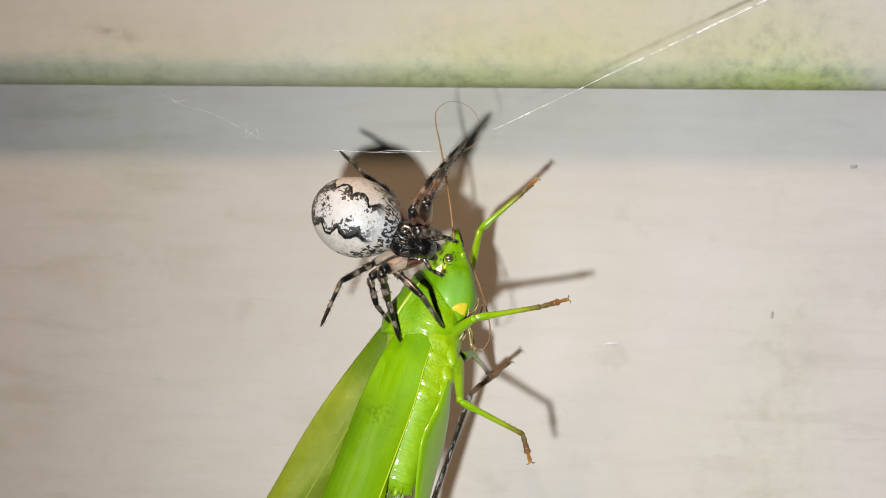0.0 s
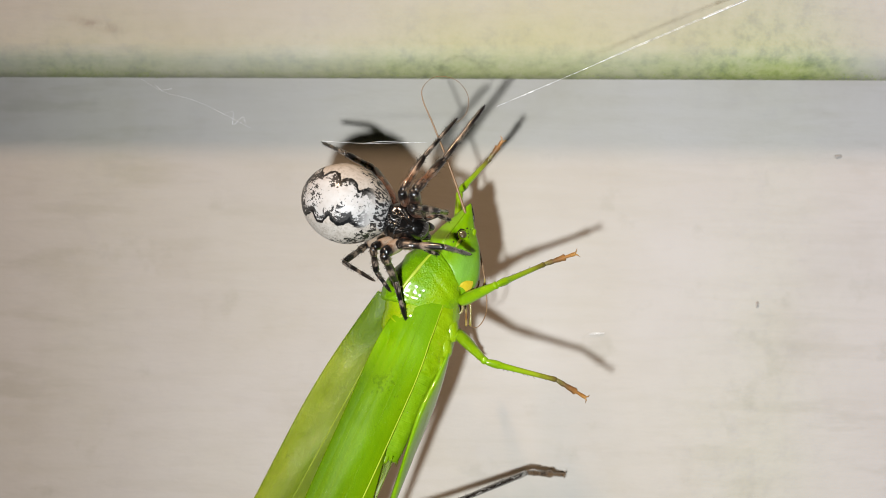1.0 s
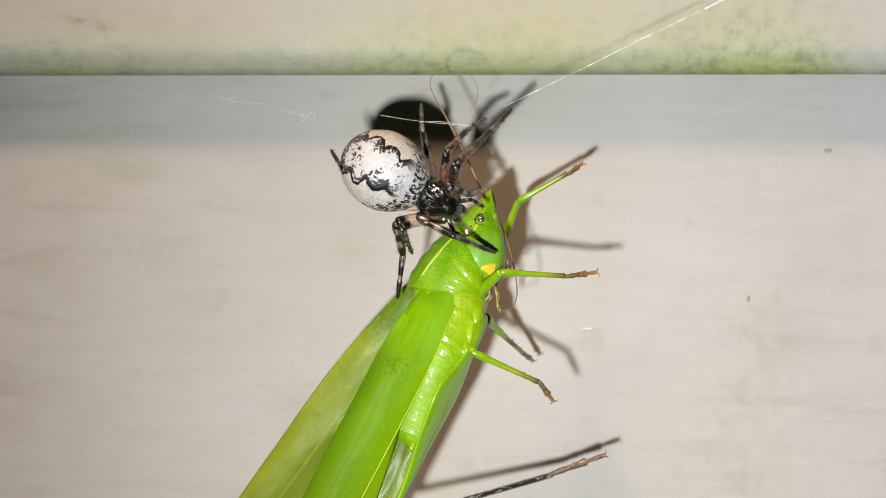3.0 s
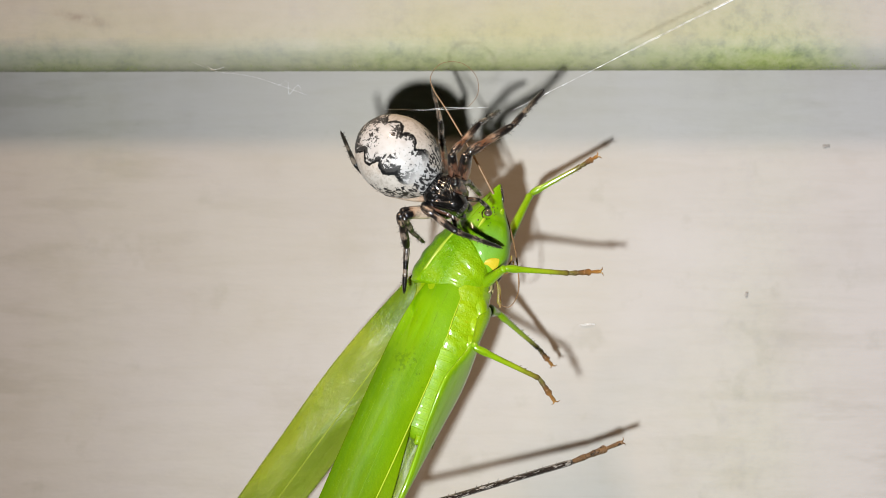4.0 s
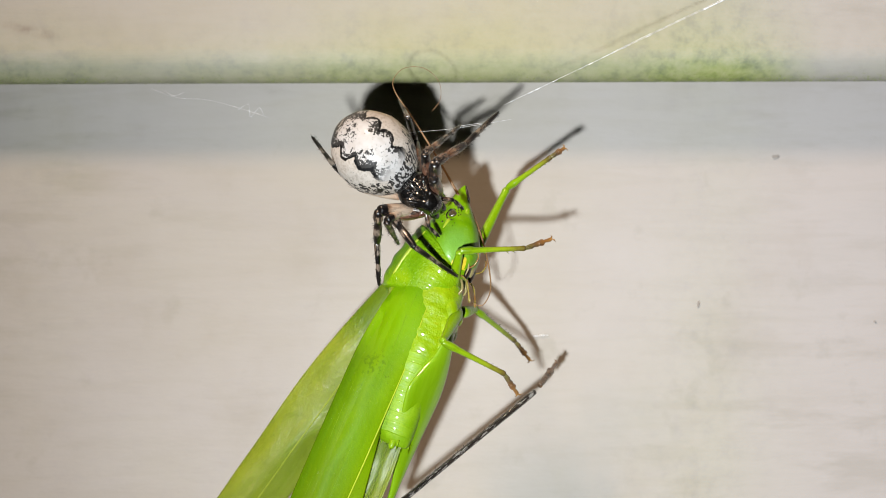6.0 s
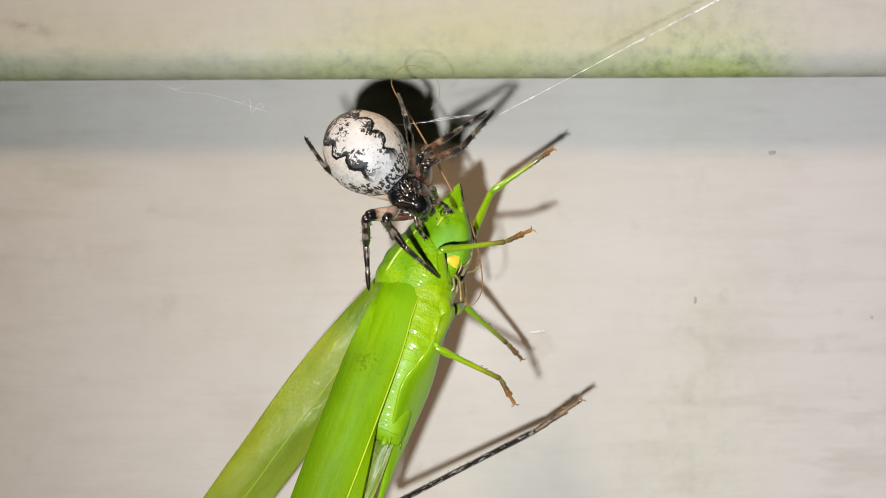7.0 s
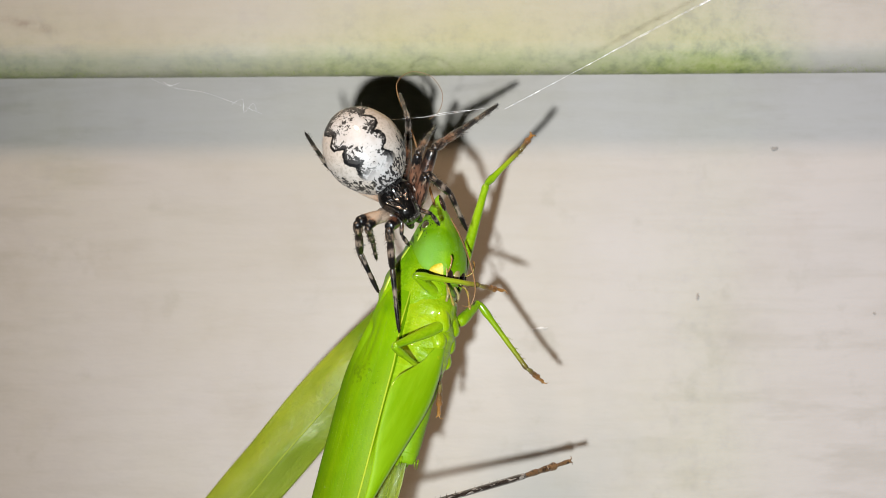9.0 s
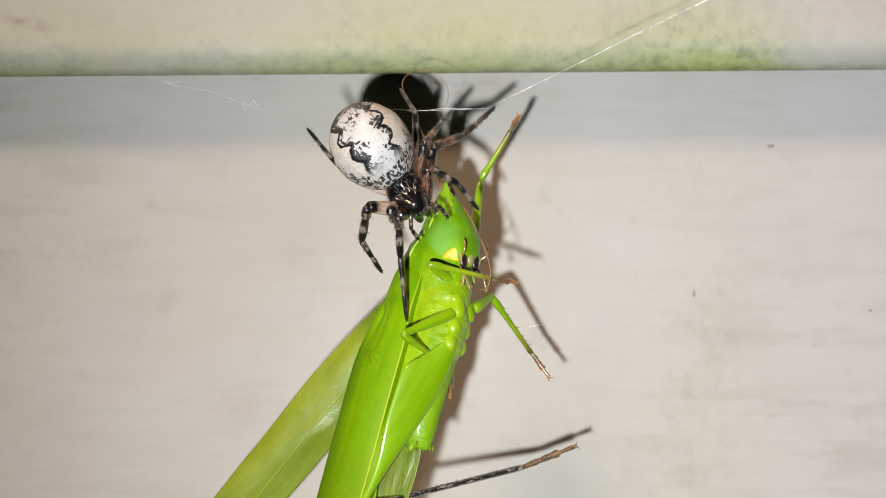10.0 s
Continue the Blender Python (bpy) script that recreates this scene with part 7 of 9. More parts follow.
    walk(spider_legs['L2']['tarsus'], [
        (0, pose(-0.00254, 0.00240, 0.00229, -103.1, -33.8, 75.7)), (0.5, pose(-0.00308, 0.00188, 0.00255, -118.0, -35.4, 73.4)),
        (1, pose(-0.00254, 0.00190, 0.00171, -105.9, -36.8, 71.3)), (1.5, pose(-0.00258, 0.00152, 0.00148, -121.9, -32.6, 81.8)),
        (2, pose(-0.00271, 0.00197, 0.00200, -113.1, -37.6, 69.4)), (2.5, pose(-0.00223, 0.00254, 0.00205, -98.5, -39.0, 64.8)),
        (2.7, pose(-0.00224, 0.00262, 0.00218, -83.7, -38.8, 54.4)), (3.8, pose(-0.00255, 0.00271, 0.00292, -85.0, -38.4, 61.0)),
        (4, pose(-0.00266, 0.00236, 0.00241, -90.3, -38.1, 68.2)), (4.5, pose(-0.00235, 0.00276, 0.00259, -100.2, -38.3, 79.4)),
        (5, pose(-0.00299, 0.00219, 0.00284, -115.5, -39.1, 76.8)), (5.5, pose(-0.00305, 0.00223, 0.00314, -119.7, -40.4, 71.4)),
        (5.7, pose(-0.00240, 0.00260, 0.00240, -109.7, -38.8, 76.2)), (6.8, pose(-0.00246, 0.00260, 0.00248, -105.4, -39.6, 75.5)),
        (7, pose(-0.00225, 0.00280, 0.00251, -94.1, -39.8, 76.4)), (7.5, pose(-0.00262, 0.00249, 0.00258, -88.8, -39.1, 72.0)),
        (8, pose(-0.00251, 0.00234, 0.00214, -115.4, -37.0, 87.4)), (8.5, pose(-0.00285, 0.00214, 0.00245, -105.4, -34.7, 96.9)),
        (9, pose(-0.00291, 0.00199, 0.00236, -115.6, -33.3, 105.0)), (9.5, pose(-0.00290, 0.00224, 0.00272, 33.7, -149.1, -72.5)),
        (10, pose(-0.00271, 0.00227, 0.00238, 34.3, -154.6, -68.8))])
    walk(spider_legs['L3']['femur'], [
        (0, pose(0.00135, 0.00080, 0.00500, 36.8, 123.8, 12.1)), (0.5, pose(0.00135, 0.00080, 0.00500, 54.2, 125.4, 8.9)),
        (1, pose(0.00135, 0.00080, 0.00500, 61.7, 127.8, -0.5)), (1.5, pose(0.00135, 0.00080, 0.00500, 63.7, 125.0, 7.4)),
        (2, pose(0.00135, 0.00080, 0.00500, 52.3, 126.6, 1.5)), (2.5, pose(0.00135, 0.00080, 0.00500, 49.7, 126.8, -1.1)),
        (2.7, pose(0.00135, 0.00080, 0.00500, 60.7, 122.9, 7.7)), (3.8, pose(0.00135, 0.00080, 0.00500, 57.1, 120.1, 14.0)),
        (4, pose(0.00135, 0.00080, 0.00500, 60.9, 120.7, 13.7)), (4.5, pose(0.00135, 0.00080, 0.00500, 69.5, 118.6, 20.9)),
        (5, pose(0.00135, 0.00080, 0.00500, 81.0, 120.4, 10.7)), (5.5, pose(0.00135, 0.00080, 0.00500, 99.0, 120.0, 42.0)),
        (5.7, pose(0.00135, 0.00080, 0.00500, 83.9, 119.0, 37.0)), (6.8, pose(0.00135, 0.00080, 0.00500, -45.1, 57.0, -123.1)),
        (7, pose(0.00135, 0.00080, 0.00500, -68.0, 61.5, -135.7)), (7.5, pose(0.00135, 0.00080, 0.00500, 104.2, 117.5, 41.6)),
        (8, pose(0.00135, 0.00080, 0.00500, 106.7, 117.6, 42.7)), (8.5, pose(0.00135, 0.00080, 0.00500, -58.0, 57.9, -121.6)),
        (9, pose(0.00135, 0.00080, 0.00500, -62.2, 57.3, -119.6)), (9.5, pose(0.00135, 0.00080, 0.00500, -40.5, 56.1, -117.1)),
        (10, pose(0.00135, 0.00080, 0.00500, -51.7, 64.7, -132.9))])
    walk(spider_legs['L3']['tibia'], [
        (0, pose(-0.00000, 0.00000, 0.00369, -65.5, -59.1, 43.5)), (0.5, pose(0.00000, 0.00000, 0.00369, -121.7, -58.5, 79.7)),
        (1, pose(0.00000, 0.00000, 0.00369, -127.7, -59.9, 78.7)), (1.5, pose(0.00000, 0.00000, 0.00369, -119.8, -61.3, 75.1)),
        (2, pose(0.00000, 0.00000, 0.00369, 34.7, -125.8, -89.0)), (2.5, pose(0.00000, 0.00000, 0.00369, 35.3, -122.2, -93.0)),
        (2.7, pose(0.00000, 0.00000, 0.00369, 23.5, -129.1, -86.3)), (3.8, pose(0.00000, 0.00000, 0.00369, 24.0, -128.2, -85.9)),
        (4, pose(0.00000, 0.00000, 0.00369, 27.0, -133.2, -82.8)), (4.5, pose(0.00000, 0.00000, 0.00369, 14.0, -139.1, -80.5)),
        (5, pose(0.00000, 0.00000, 0.00369, 34.1, -150.7, -74.8)), (5.5, pose(0.00000, 0.00000, 0.00369, 31.5, -140.0, -82.1)),
        (5.7, pose(0.00000, 0.00000, 0.00369, 32.8, -132.8, -87.9)), (6.8, pose(0.00000, 0.00000, 0.00369, 33.1, -160.6, -67.8)),
        (7, pose(0.00000, 0.00000, 0.00369, 24.1, -148.5, -75.3)), (7.5, pose(0.00000, 0.00000, 0.00369, 26.0, -149.2, -75.2)),
        (8, pose(0.00000, 0.00000, 0.00369, 25.9, -152.0, -73.4)), (8.5, pose(0.00000, 0.00000, 0.00369, 36.7, -140.5, -80.4)),
        (9, pose(0.00000, 0.00000, 0.00369, 46.3, -138.7, -82.7)), (9.5, pose(0.00000, 0.00000, 0.00369, 32.1, -148.9, -71.6)),
        (10, pose(0.00000, 0.00000, 0.00369, 13.9, -162.0, -65.5))])
    walk(spider_legs['L3']['tarsus'], [
        (0, pose(-0.00228, 0.00107, 0.00423, 59.0, -112.4, -86.1)), (0.5, pose(-0.00195, 0.00153, 0.00298, 5.8, -133.7, -61.6)),
        (1, pose(-0.00173, 0.00174, 0.00290, 47.8, -125.7, -67.5)), (1.5, pose(-0.00187, 0.00165, 0.00307, 15.2, -127.3, -67.0)),
        (2, pose(-0.00150, 0.00170, 0.00245, 36.6, -116.2, -75.4)), (2.5, pose(-0.00140, 0.00186, 0.00257, 40.1, -113.1, -83.3)),
        (2.7, pose(-0.00115, 0.00176, 0.00220, 11.6, -126.7, -68.2)), (3.8, pose(-0.00118, 0.00177, 0.00223, 20.4, -125.5, -69.4)),
        (4, pose(-0.00137, 0.00151, 0.00211, 20.0, -141.9, -60.6)), (4.5, pose(-0.00089, 0.00151, 0.00180, 12.9, -142.2, -60.2)),
        (5, pose(-0.00167, 0.00063, 0.00183, 24.6, -147.4, -57.3)), (5.5, pose(-0.00153, 0.00122, 0.00200, 23.6, -137.8, -63.9)),
        (5.7, pose(-0.00145, 0.00153, 0.00222, 25.4, -128.4, -70.3)), (6.8, pose(-0.00157, 0.00013, 0.00165, 32.3, -150.6, -53.5)),
        (7, pose(-0.00133, 0.00092, 0.00168, 19.1, -140.2, -60.1)), (7.5, pose(-0.00139, 0.00086, 0.00170, 23.5, -142.0, -59.7)),
        (8, pose(-0.00138, 0.00072, 0.00164, 24.3, -145.1, -58.1)), (8.5, pose(-0.00173, 0.00104, 0.00209, 20.9, -138.7, -62.4)),
        (9, pose(-0.00200, 0.00093, 0.00235, 58.6, -123.2, -80.8)), (9.5, pose(-0.00166, 0.00063, 0.00182, 17.5, -147.8, -53.5)),
        (10, pose(-0.00088, 0.00045, 0.00131, 8.2, -158.8, -50.0))])
    walk(spider_legs['L4']['femur'], [
        (0, pose(0.00110, 0.00080, 0.00430, -40.4, 131.3, 9.2)), (0.5, pose(0.00110, 0.00080, 0.00430, -18.5, 138.7, 16.1)),
        (1, pose(0.00110, 0.00080, 0.00430, -37.2, 133.8, 13.9)), (1.5, pose(0.00110, 0.00080, 0.00430, -26.3, 136.0, 16.2)),
        (2, pose(0.00110, 0.00080, 0.00430, -34.9, 139.1, 18.5)), (2.5, pose(0.00110, 0.00080, 0.00430, -37.6, 138.3, 16.8)),
        (2.7, pose(0.00110, 0.00080, 0.00430, -23.6, 150.0, 24.2)), (3.8, pose(0.00110, 0.00080, 0.00430, 6.1, 155.6, 25.7)),
        (4, pose(0.00110, 0.00080, 0.00430, -3.3, 148.1, 25.2)), (4.5, pose(0.00110, 0.00080, 0.00430, 5.4, 147.0, 24.3)),
        (5, pose(0.00110, 0.00080, 0.00430, -11.3, 140.6, 24.8)), (5.5, pose(0.00110, 0.00080, 0.00430, -0.2, 140.4, 24.2)),
        (5.7, pose(0.00110, 0.00080, 0.00430, -1.6, 147.9, 25.5)), (6.8, pose(0.00110, 0.00080, 0.00430, -3.5, 149.8, 24.5)),
        (7, pose(0.00110, 0.00080, 0.00430, -0.3, 151.8, 24.2)), (7.5, pose(0.00110, 0.00080, 0.00430, -5.4, 148.5, 24.7)),
        (8, pose(0.00110, 0.00080, 0.00430, -10.3, 146.8, 24.5)), (8.5, pose(0.00110, 0.00080, 0.00430, -14.3, 144.1, 22.9)),
        (9, pose(0.00110, 0.00080, 0.00430, -15.6, 146.3, 23.8)), (9.5, pose(0.00110, 0.00080, 0.00430, -15.3, 145.4, 22.2)),
        (10, pose(0.00110, 0.00080, 0.00430, -5.6, 149.9, 24.3))])
    walk(spider_legs['L4']['tibia'], [
        (0, pose(0.00000, 0.00000, 0.00456, 90.0, -3.2, -4.2)), (0.5, pose(0.00000, 0.00000, 0.00456, 105.3, -5.0, 3.6)),
        (1, pose(0.00000, 0.00000, 0.00456, 108.8, -2.6, -5.1)), (1.5, pose(0.00000, 0.00000, 0.00456, 115.9, -3.7, -1.4)),
        (2, pose(0.00000, 0.00000, 0.00456, 109.4, -10.5, 12.9)), (2.5, pose(0.00000, 0.00000, 0.00456, 106.4, -15.0, 26.2)),
        (2.7, pose(0.00000, 0.00000, 0.00456, 71.9, -14.0, 54.8)), (3.8, pose(0.00000, 0.00000, 0.00456, 53.9, -8.5, 65.6)),
        (4, pose(0.00000, 0.00000, 0.00456, 62.3, -12.9, 57.6)), (4.5, pose(0.00000, 0.00000, 0.00456, 59.6, -4.8, 71.8)),
        (5, pose(0.00000, 0.00000, 0.00456, 75.8, -18.1, 41.7)), (5.5, pose(0.00000, 0.00000, 0.00456, 80.8, -18.6, 40.7)),
        (5.7, pose(0.00000, 0.00000, 0.00456, 72.3, -17.6, 45.2)), (6.8, pose(0.00000, 0.00000, 0.00456, 79.0, -19.2, 35.6)),
        (7, pose(0.00000, 0.00000, 0.00456, 75.6, -19.2, 34.6)), (7.5, pose(0.00000, 0.00000, 0.00456, 77.8, -17.3, 40.2)),
        (8, pose(0.00000, 0.00000, 0.00456, 84.1, -19.1, 33.0)), (8.5, pose(0.00000, 0.00000, 0.00456, 87.1, -18.8, 31.3)),
        (9, pose(0.00000, 0.00000, 0.00456, 89.0, -18.7, 26.4)), (9.5, pose(0.00000, 0.00000, 0.00456, 85.9, -18.8, 27.2)),
        (10, pose(0.00000, 0.00000, 0.00456, 83.9, -18.1, 28.8))])
    walk(spider_legs['L4']['tarsus'], [
        (0, pose(-0.00028, -0.00387, 0.00456, 80.8, -24.2, -36.0)), (0.5, pose(0.00033, -0.00373, 0.00353, 154.2, -17.5, -50.9)),
        (1, pose(-0.00027, -0.00367, 0.00331, 145.1, 11.1, -66.8)), (1.5, pose(0.00002, -0.00349, 0.00286, 128.5, -7.8, -48.2)),
        (2, pose(0.00104, -0.00352, 0.00329, 138.1, -49.7, -0.5)), (2.5, pose(0.00190, -0.00322, 0.00350, 146.5, -45.5, -5.9)),
        (2.7, pose(0.00285, -0.00236, 0.00572, 131.3, -56.3, 10.2)), (3.8, pose(0.00271, -0.00160, 0.00682, 84.2, -64.2, 53.2)),
        (4, pose(0.00269, -0.00219, 0.00632, 98.8, -63.1, 41.2)), (4.5, pose(0.00313, -0.00120, 0.00651, 101.8, -62.4, 33.1)),
        (5, pose(0.00229, -0.00301, 0.00546, 118.7, -58.5, 15.1)), (5.5, pose(0.00235, -0.00303, 0.00515, 86.8, -61.6, 45.0)),
        (5.7, pose(0.00237, -0.00287, 0.00568, 79.5, -62.1, 50.2)), (6.8, pose(0.00202, -0.00324, 0.00525, 76.4, -62.1, 53.0)),
        (7, pose(0.00188, -0.00327, 0.00547, 70.6, -61.9, 57.8)), (7.5, pose(0.00227, -0.00306, 0.00534, 75.7, -62.9, 55.2)),
        (8, pose(0.00200, -0.00330, 0.00494, 79.8, -64.1, 46.9)), (8.5, pose(0.00196, -0.00335, 0.00474, 103.6, -64.4, 27.3)),
        (9, pose(0.00171, -0.00348, 0.00462, 96.1, -63.6, 31.0)), (9.5, pose(0.00169, -0.00349, 0.00482, 88.4, -63.0, 37.8)),
        (10, pose(0.00175, -0.00345, 0.00495, 67.3, -62.0, 54.4))])
    walk(katydid_legs['RF']['femur'], [
        (0, pose(0.00240, -0.00009, 0.00020, 62.4, 39.6, 12.5)), (0.5, pose(0.00266, -0.00048, 0.00041, 57.0, 40.0, 11.6)),
        (0.75, pose(0.00282, -0.00083, 0.00065, 54.6, 38.3, 7.5)), (1, pose(0.00298, -0.00119, 0.00090, 52.5, 36.5, 3.6)),
        (1.5, pose(0.00315, -0.00130, 0.00102, 50.9, 37.0, 5.9)), (2, pose(0.00259, -0.00048, 0.00052, 45.5, 31.8, -0.4)),
        (2.5, pose(0.00251, -0.00029, 0.00032, 55.0, 36.9, 7.7)), (2.7, pose(0.00247, -0.00024, 0.00027, 59.8, 36.5, 8.3)),
        (3.8, pose(0.00242, -0.00014, 0.00023, 49.3, 31.4, -1.9)), (4, pose(0.00240, -0.00011, 0.00020, 61.5, 36.6, 9.2)),
        (4.5, pose(0.00230, 0.00002, 0.00014, 61.3, 40.3, 19.7)), (5, pose(0.00234, 0.00001, 0.00013, 52.4, 32.9, 7.1)),
        (5.5, pose(0.00235, 0.00014, 0.00006, 56.3, 25.1, -5.3)), (5.7, pose(0.00240, -0.00012, 0.00022, 47.5, 23.9, -8.2)),
        (6.8, pose(0.00239, -0.00015, 0.00023, 56.1, 16.2, -18.0)), (7, pose(0.00239, -0.00018, 0.00025, 58.4, 17.0, -17.1)),
        (7.5, pose(0.00233, -0.00033, 0.00037, 53.7, 12.1, -24.6)), (8, pose(0.00227, -0.00038, 0.00041, 54.5, 7.7, -30.5)),
        (8.5, pose(0.00240, -0.00013, 0.00021, 73.8, 16.6, -11.6)), (9, pose(0.00240, -0.00010, 0.00020, 76.1, 14.9, -16.6)),
        (9.5, pose(0.00240, -0.00007, 0.00019, 73.8, 15.5, -12.2)), (10, pose(0.00241, -0.00005, 0.00019, 80.5, 14.0, -15.3))])
    walk(katydid_legs['RF']['tibia'], [
        (0, pose(0.00000, 0.00000, 0.00460, -68.8, 11.4, -19.2)), (0.5, pose(0.00000, 0.00000, 0.00460, -72.5, 11.9, -21.8)),
        (0.75, pose(0.00000, 0.00000, 0.00460, -75.2, 9.8, -14.4)), (1, pose(0.00000, 0.00000, 0.00460, -78.2, 8.1, -6.9)),
        (1.5, pose(0.00000, 0.00000, 0.00460, -76.2, 7.2, -5.3)), (2, pose(0.00000, 0.00000, 0.00460, -56.9, 17.9, -30.7)),
        (2.5, pose(0.00000, 0.00000, 0.00460, -74.6, 15.3, -24.2)), (2.7, pose(0.00000, 0.00000, 0.00460, -80.7, 16.5, -27.1)),
        (3.8, pose(0.00000, 0.00000, 0.00460, -77.4, 17.7, -32.0)), (4, pose(0.00000, 0.00000, 0.00460, -80.3, 18.1, -30.7)),
        (4.5, pose(0.00000, 0.00000, 0.00460, -65.0, 14.5, -17.8)), (5, pose(0.00000, 0.00000, 0.00460, -80.1, 18.1, -28.1)),
        (5.5, pose(0.00000, 0.00000, 0.00460, -95.9, 18.3, -39.1)), (5.7, pose(0.00000, 0.00000, 0.00460, -88.3, 19.1, -32.1)),
        (6.8, pose(0.00000, 0.00000, 0.00460, -96.9, 18.1, -34.2)), (7, pose(0.00000, 0.00000, 0.00460, -101.0, 17.4, -32.3)),
        (7.5, pose(0.00000, 0.00000, 0.00460, -102.5, 17.0, -30.4)), (8, pose(0.00000, 0.00000, 0.00460, -110.4, 15.4, -38.3)),
        (8.5, pose(0.00000, 0.00000, 0.00460, -136.4, 9.7, -46.4)), (9, pose(0.00000, 0.00000, 0.00460, -141.7, 4.9, -50.1)),
        (9.5, pose(0.00000, 0.00000, 0.00460, -141.3, 3.1, -51.9)), (10, pose(0.00000, 0.00000, 0.00460, -145.8, -0.6, -53.8))])
    walk(katydid_legs['RF']['tarsus'], [
        (0, pose(0.00221, 0.00505, 0.00669, -90.3, 9.1, -13.7)), (0.5, pose(0.00243, 0.00509, 0.00633, -96.2, 8.6, -14.9)),
        (0.75, pose(0.00166, 0.00546, 0.00608, -55.3, 7.5, -11.9)), (1, pose(0.00086, 0.00571, 0.00580, -14.7, 4.7, -10.3)),
        (1.5, pose(0.00071, 0.00569, 0.00599, -1.5, 3.2, -10.6)), (2, pose(0.00337, 0.00375, 0.00766, -79.5, 7.1, -14.7)),
        (2.5, pose(0.00272, 0.00501, 0.00611, -73.6, 8.5, -17.5)), (2.7, pose(0.00289, 0.00505, 0.00551, -84.7, 9.3, -17.4)),
        (3.8, pose(0.00339, 0.00468, 0.00582, -83.2, 9.9, -21.7)), (4, pose(0.00324, 0.00484, 0.00554, -81.8, 10.6, -24.0)),
        (4.5, pose(0.00224, 0.00490, 0.00702, -69.6, 9.7, -17.3)), (5, pose(0.00302, 0.00497, 0.00557, -81.9, 11.4, -21.3)),
        (5.5, pose(0.00355, 0.00468, 0.00402, -101.5, 11.9, -18.2)), (5.7, pose(0.00319, 0.00496, 0.00476, -92.3, 13.1, -11.8)),
        (6.8, pose(0.00312, 0.00497, 0.00393, -104.5, 13.8, -6.3)), (7, pose(0.00280, 0.00508, 0.00352, -100.6, 13.3, -9.3)),
        (7.5, pose(0.00259, 0.00516, 0.00338, -91.9, 12.8, -7.3)), (8, pose(0.00300, 0.00468, 0.00262, -107.5, 16.2, 8.8)),
        (8.5, pose(0.00245, 0.00332, 0.00039, -138.1, 3.8, -11.1)), (9, pose(0.00255, 0.00264, -0.00001, -159.0, 5.0, -10.4)),
        (9.5, pose(0.00276, 0.00246, 0.00000, -147.6, 3.0, -11.9)), (10, pose(0.00270, 0.00192, -0.00028, -160.6, 3.4, -12.5))])
    walk(katydid_legs['LF']['femur'], [
        (0, pose(0.00260, 0.00120, 0.00100, -21.6, -5.7, 6.8)), (0.5, pose(0.00260, 0.00120, 0.00100, -24.9, -7.0, 6.4)),
        (1, pose(0.00260, 0.00120, 0.00100, -17.5, -14.6, 8.7)), (1.5, pose(0.00260, 0.00120, 0.00100, -20.4, -13.7, 8.1)),
        (2, pose(0.00260, 0.00120, 0.00100, -27.5, -1.1, 3.1)), (2.5, pose(0.00260, 0.00120, 0.00100, -27.0, -1.7, 4.1)),
        (2.7, pose(0.00260, 0.00120, 0.00100, -28.5, -1.9, 4.8)), (3.8, pose(0.00260, 0.00120, 0.00100, -21.0, 1.3, 4.3)),
        (4, pose(0.00260, 0.00120, 0.00100, -24.1, 3.2, 3.6)), (4.5, pose(0.00260, 0.00120, 0.00100, -11.8, -3.7, 5.3)),
        (5, pose(0.00260, 0.00120, 0.00100, -18.6, 10.4, 0.5)), (5.5, pose(0.00260, 0.00120, 0.00100, -21.3, 3.7, 2.6)),
        (5.7, pose(0.00260, 0.00120, 0.00100, -14.3, 4.3, 2.7)), (6.8, pose(0.00260, 0.00120, 0.00100, -21.2, 0.8, 4.5)),
        (7, pose(0.00260, 0.00120, 0.00100, -23.1, 1.0, 4.6)), (7.5, pose(0.00260, 0.00120, 0.00100, -16.6, -2.2, 5.8)),
        (8, pose(0.00260, 0.00120, 0.00100, -9.5, -2.7, 5.3)), (8.5, pose(0.00260, 0.00120, 0.00100, 1.3, 3.2, 5.9)),
        (9, pose(0.00260, 0.00120, 0.00100, -3.4, 0.1, 5.6)), (9.5, pose(0.00260, 0.00120, 0.00100, -4.3, -6.5, 6.8)),
        (10, pose(0.00260, 0.00120, 0.00100, -17.2, -13.9, 9.0))])
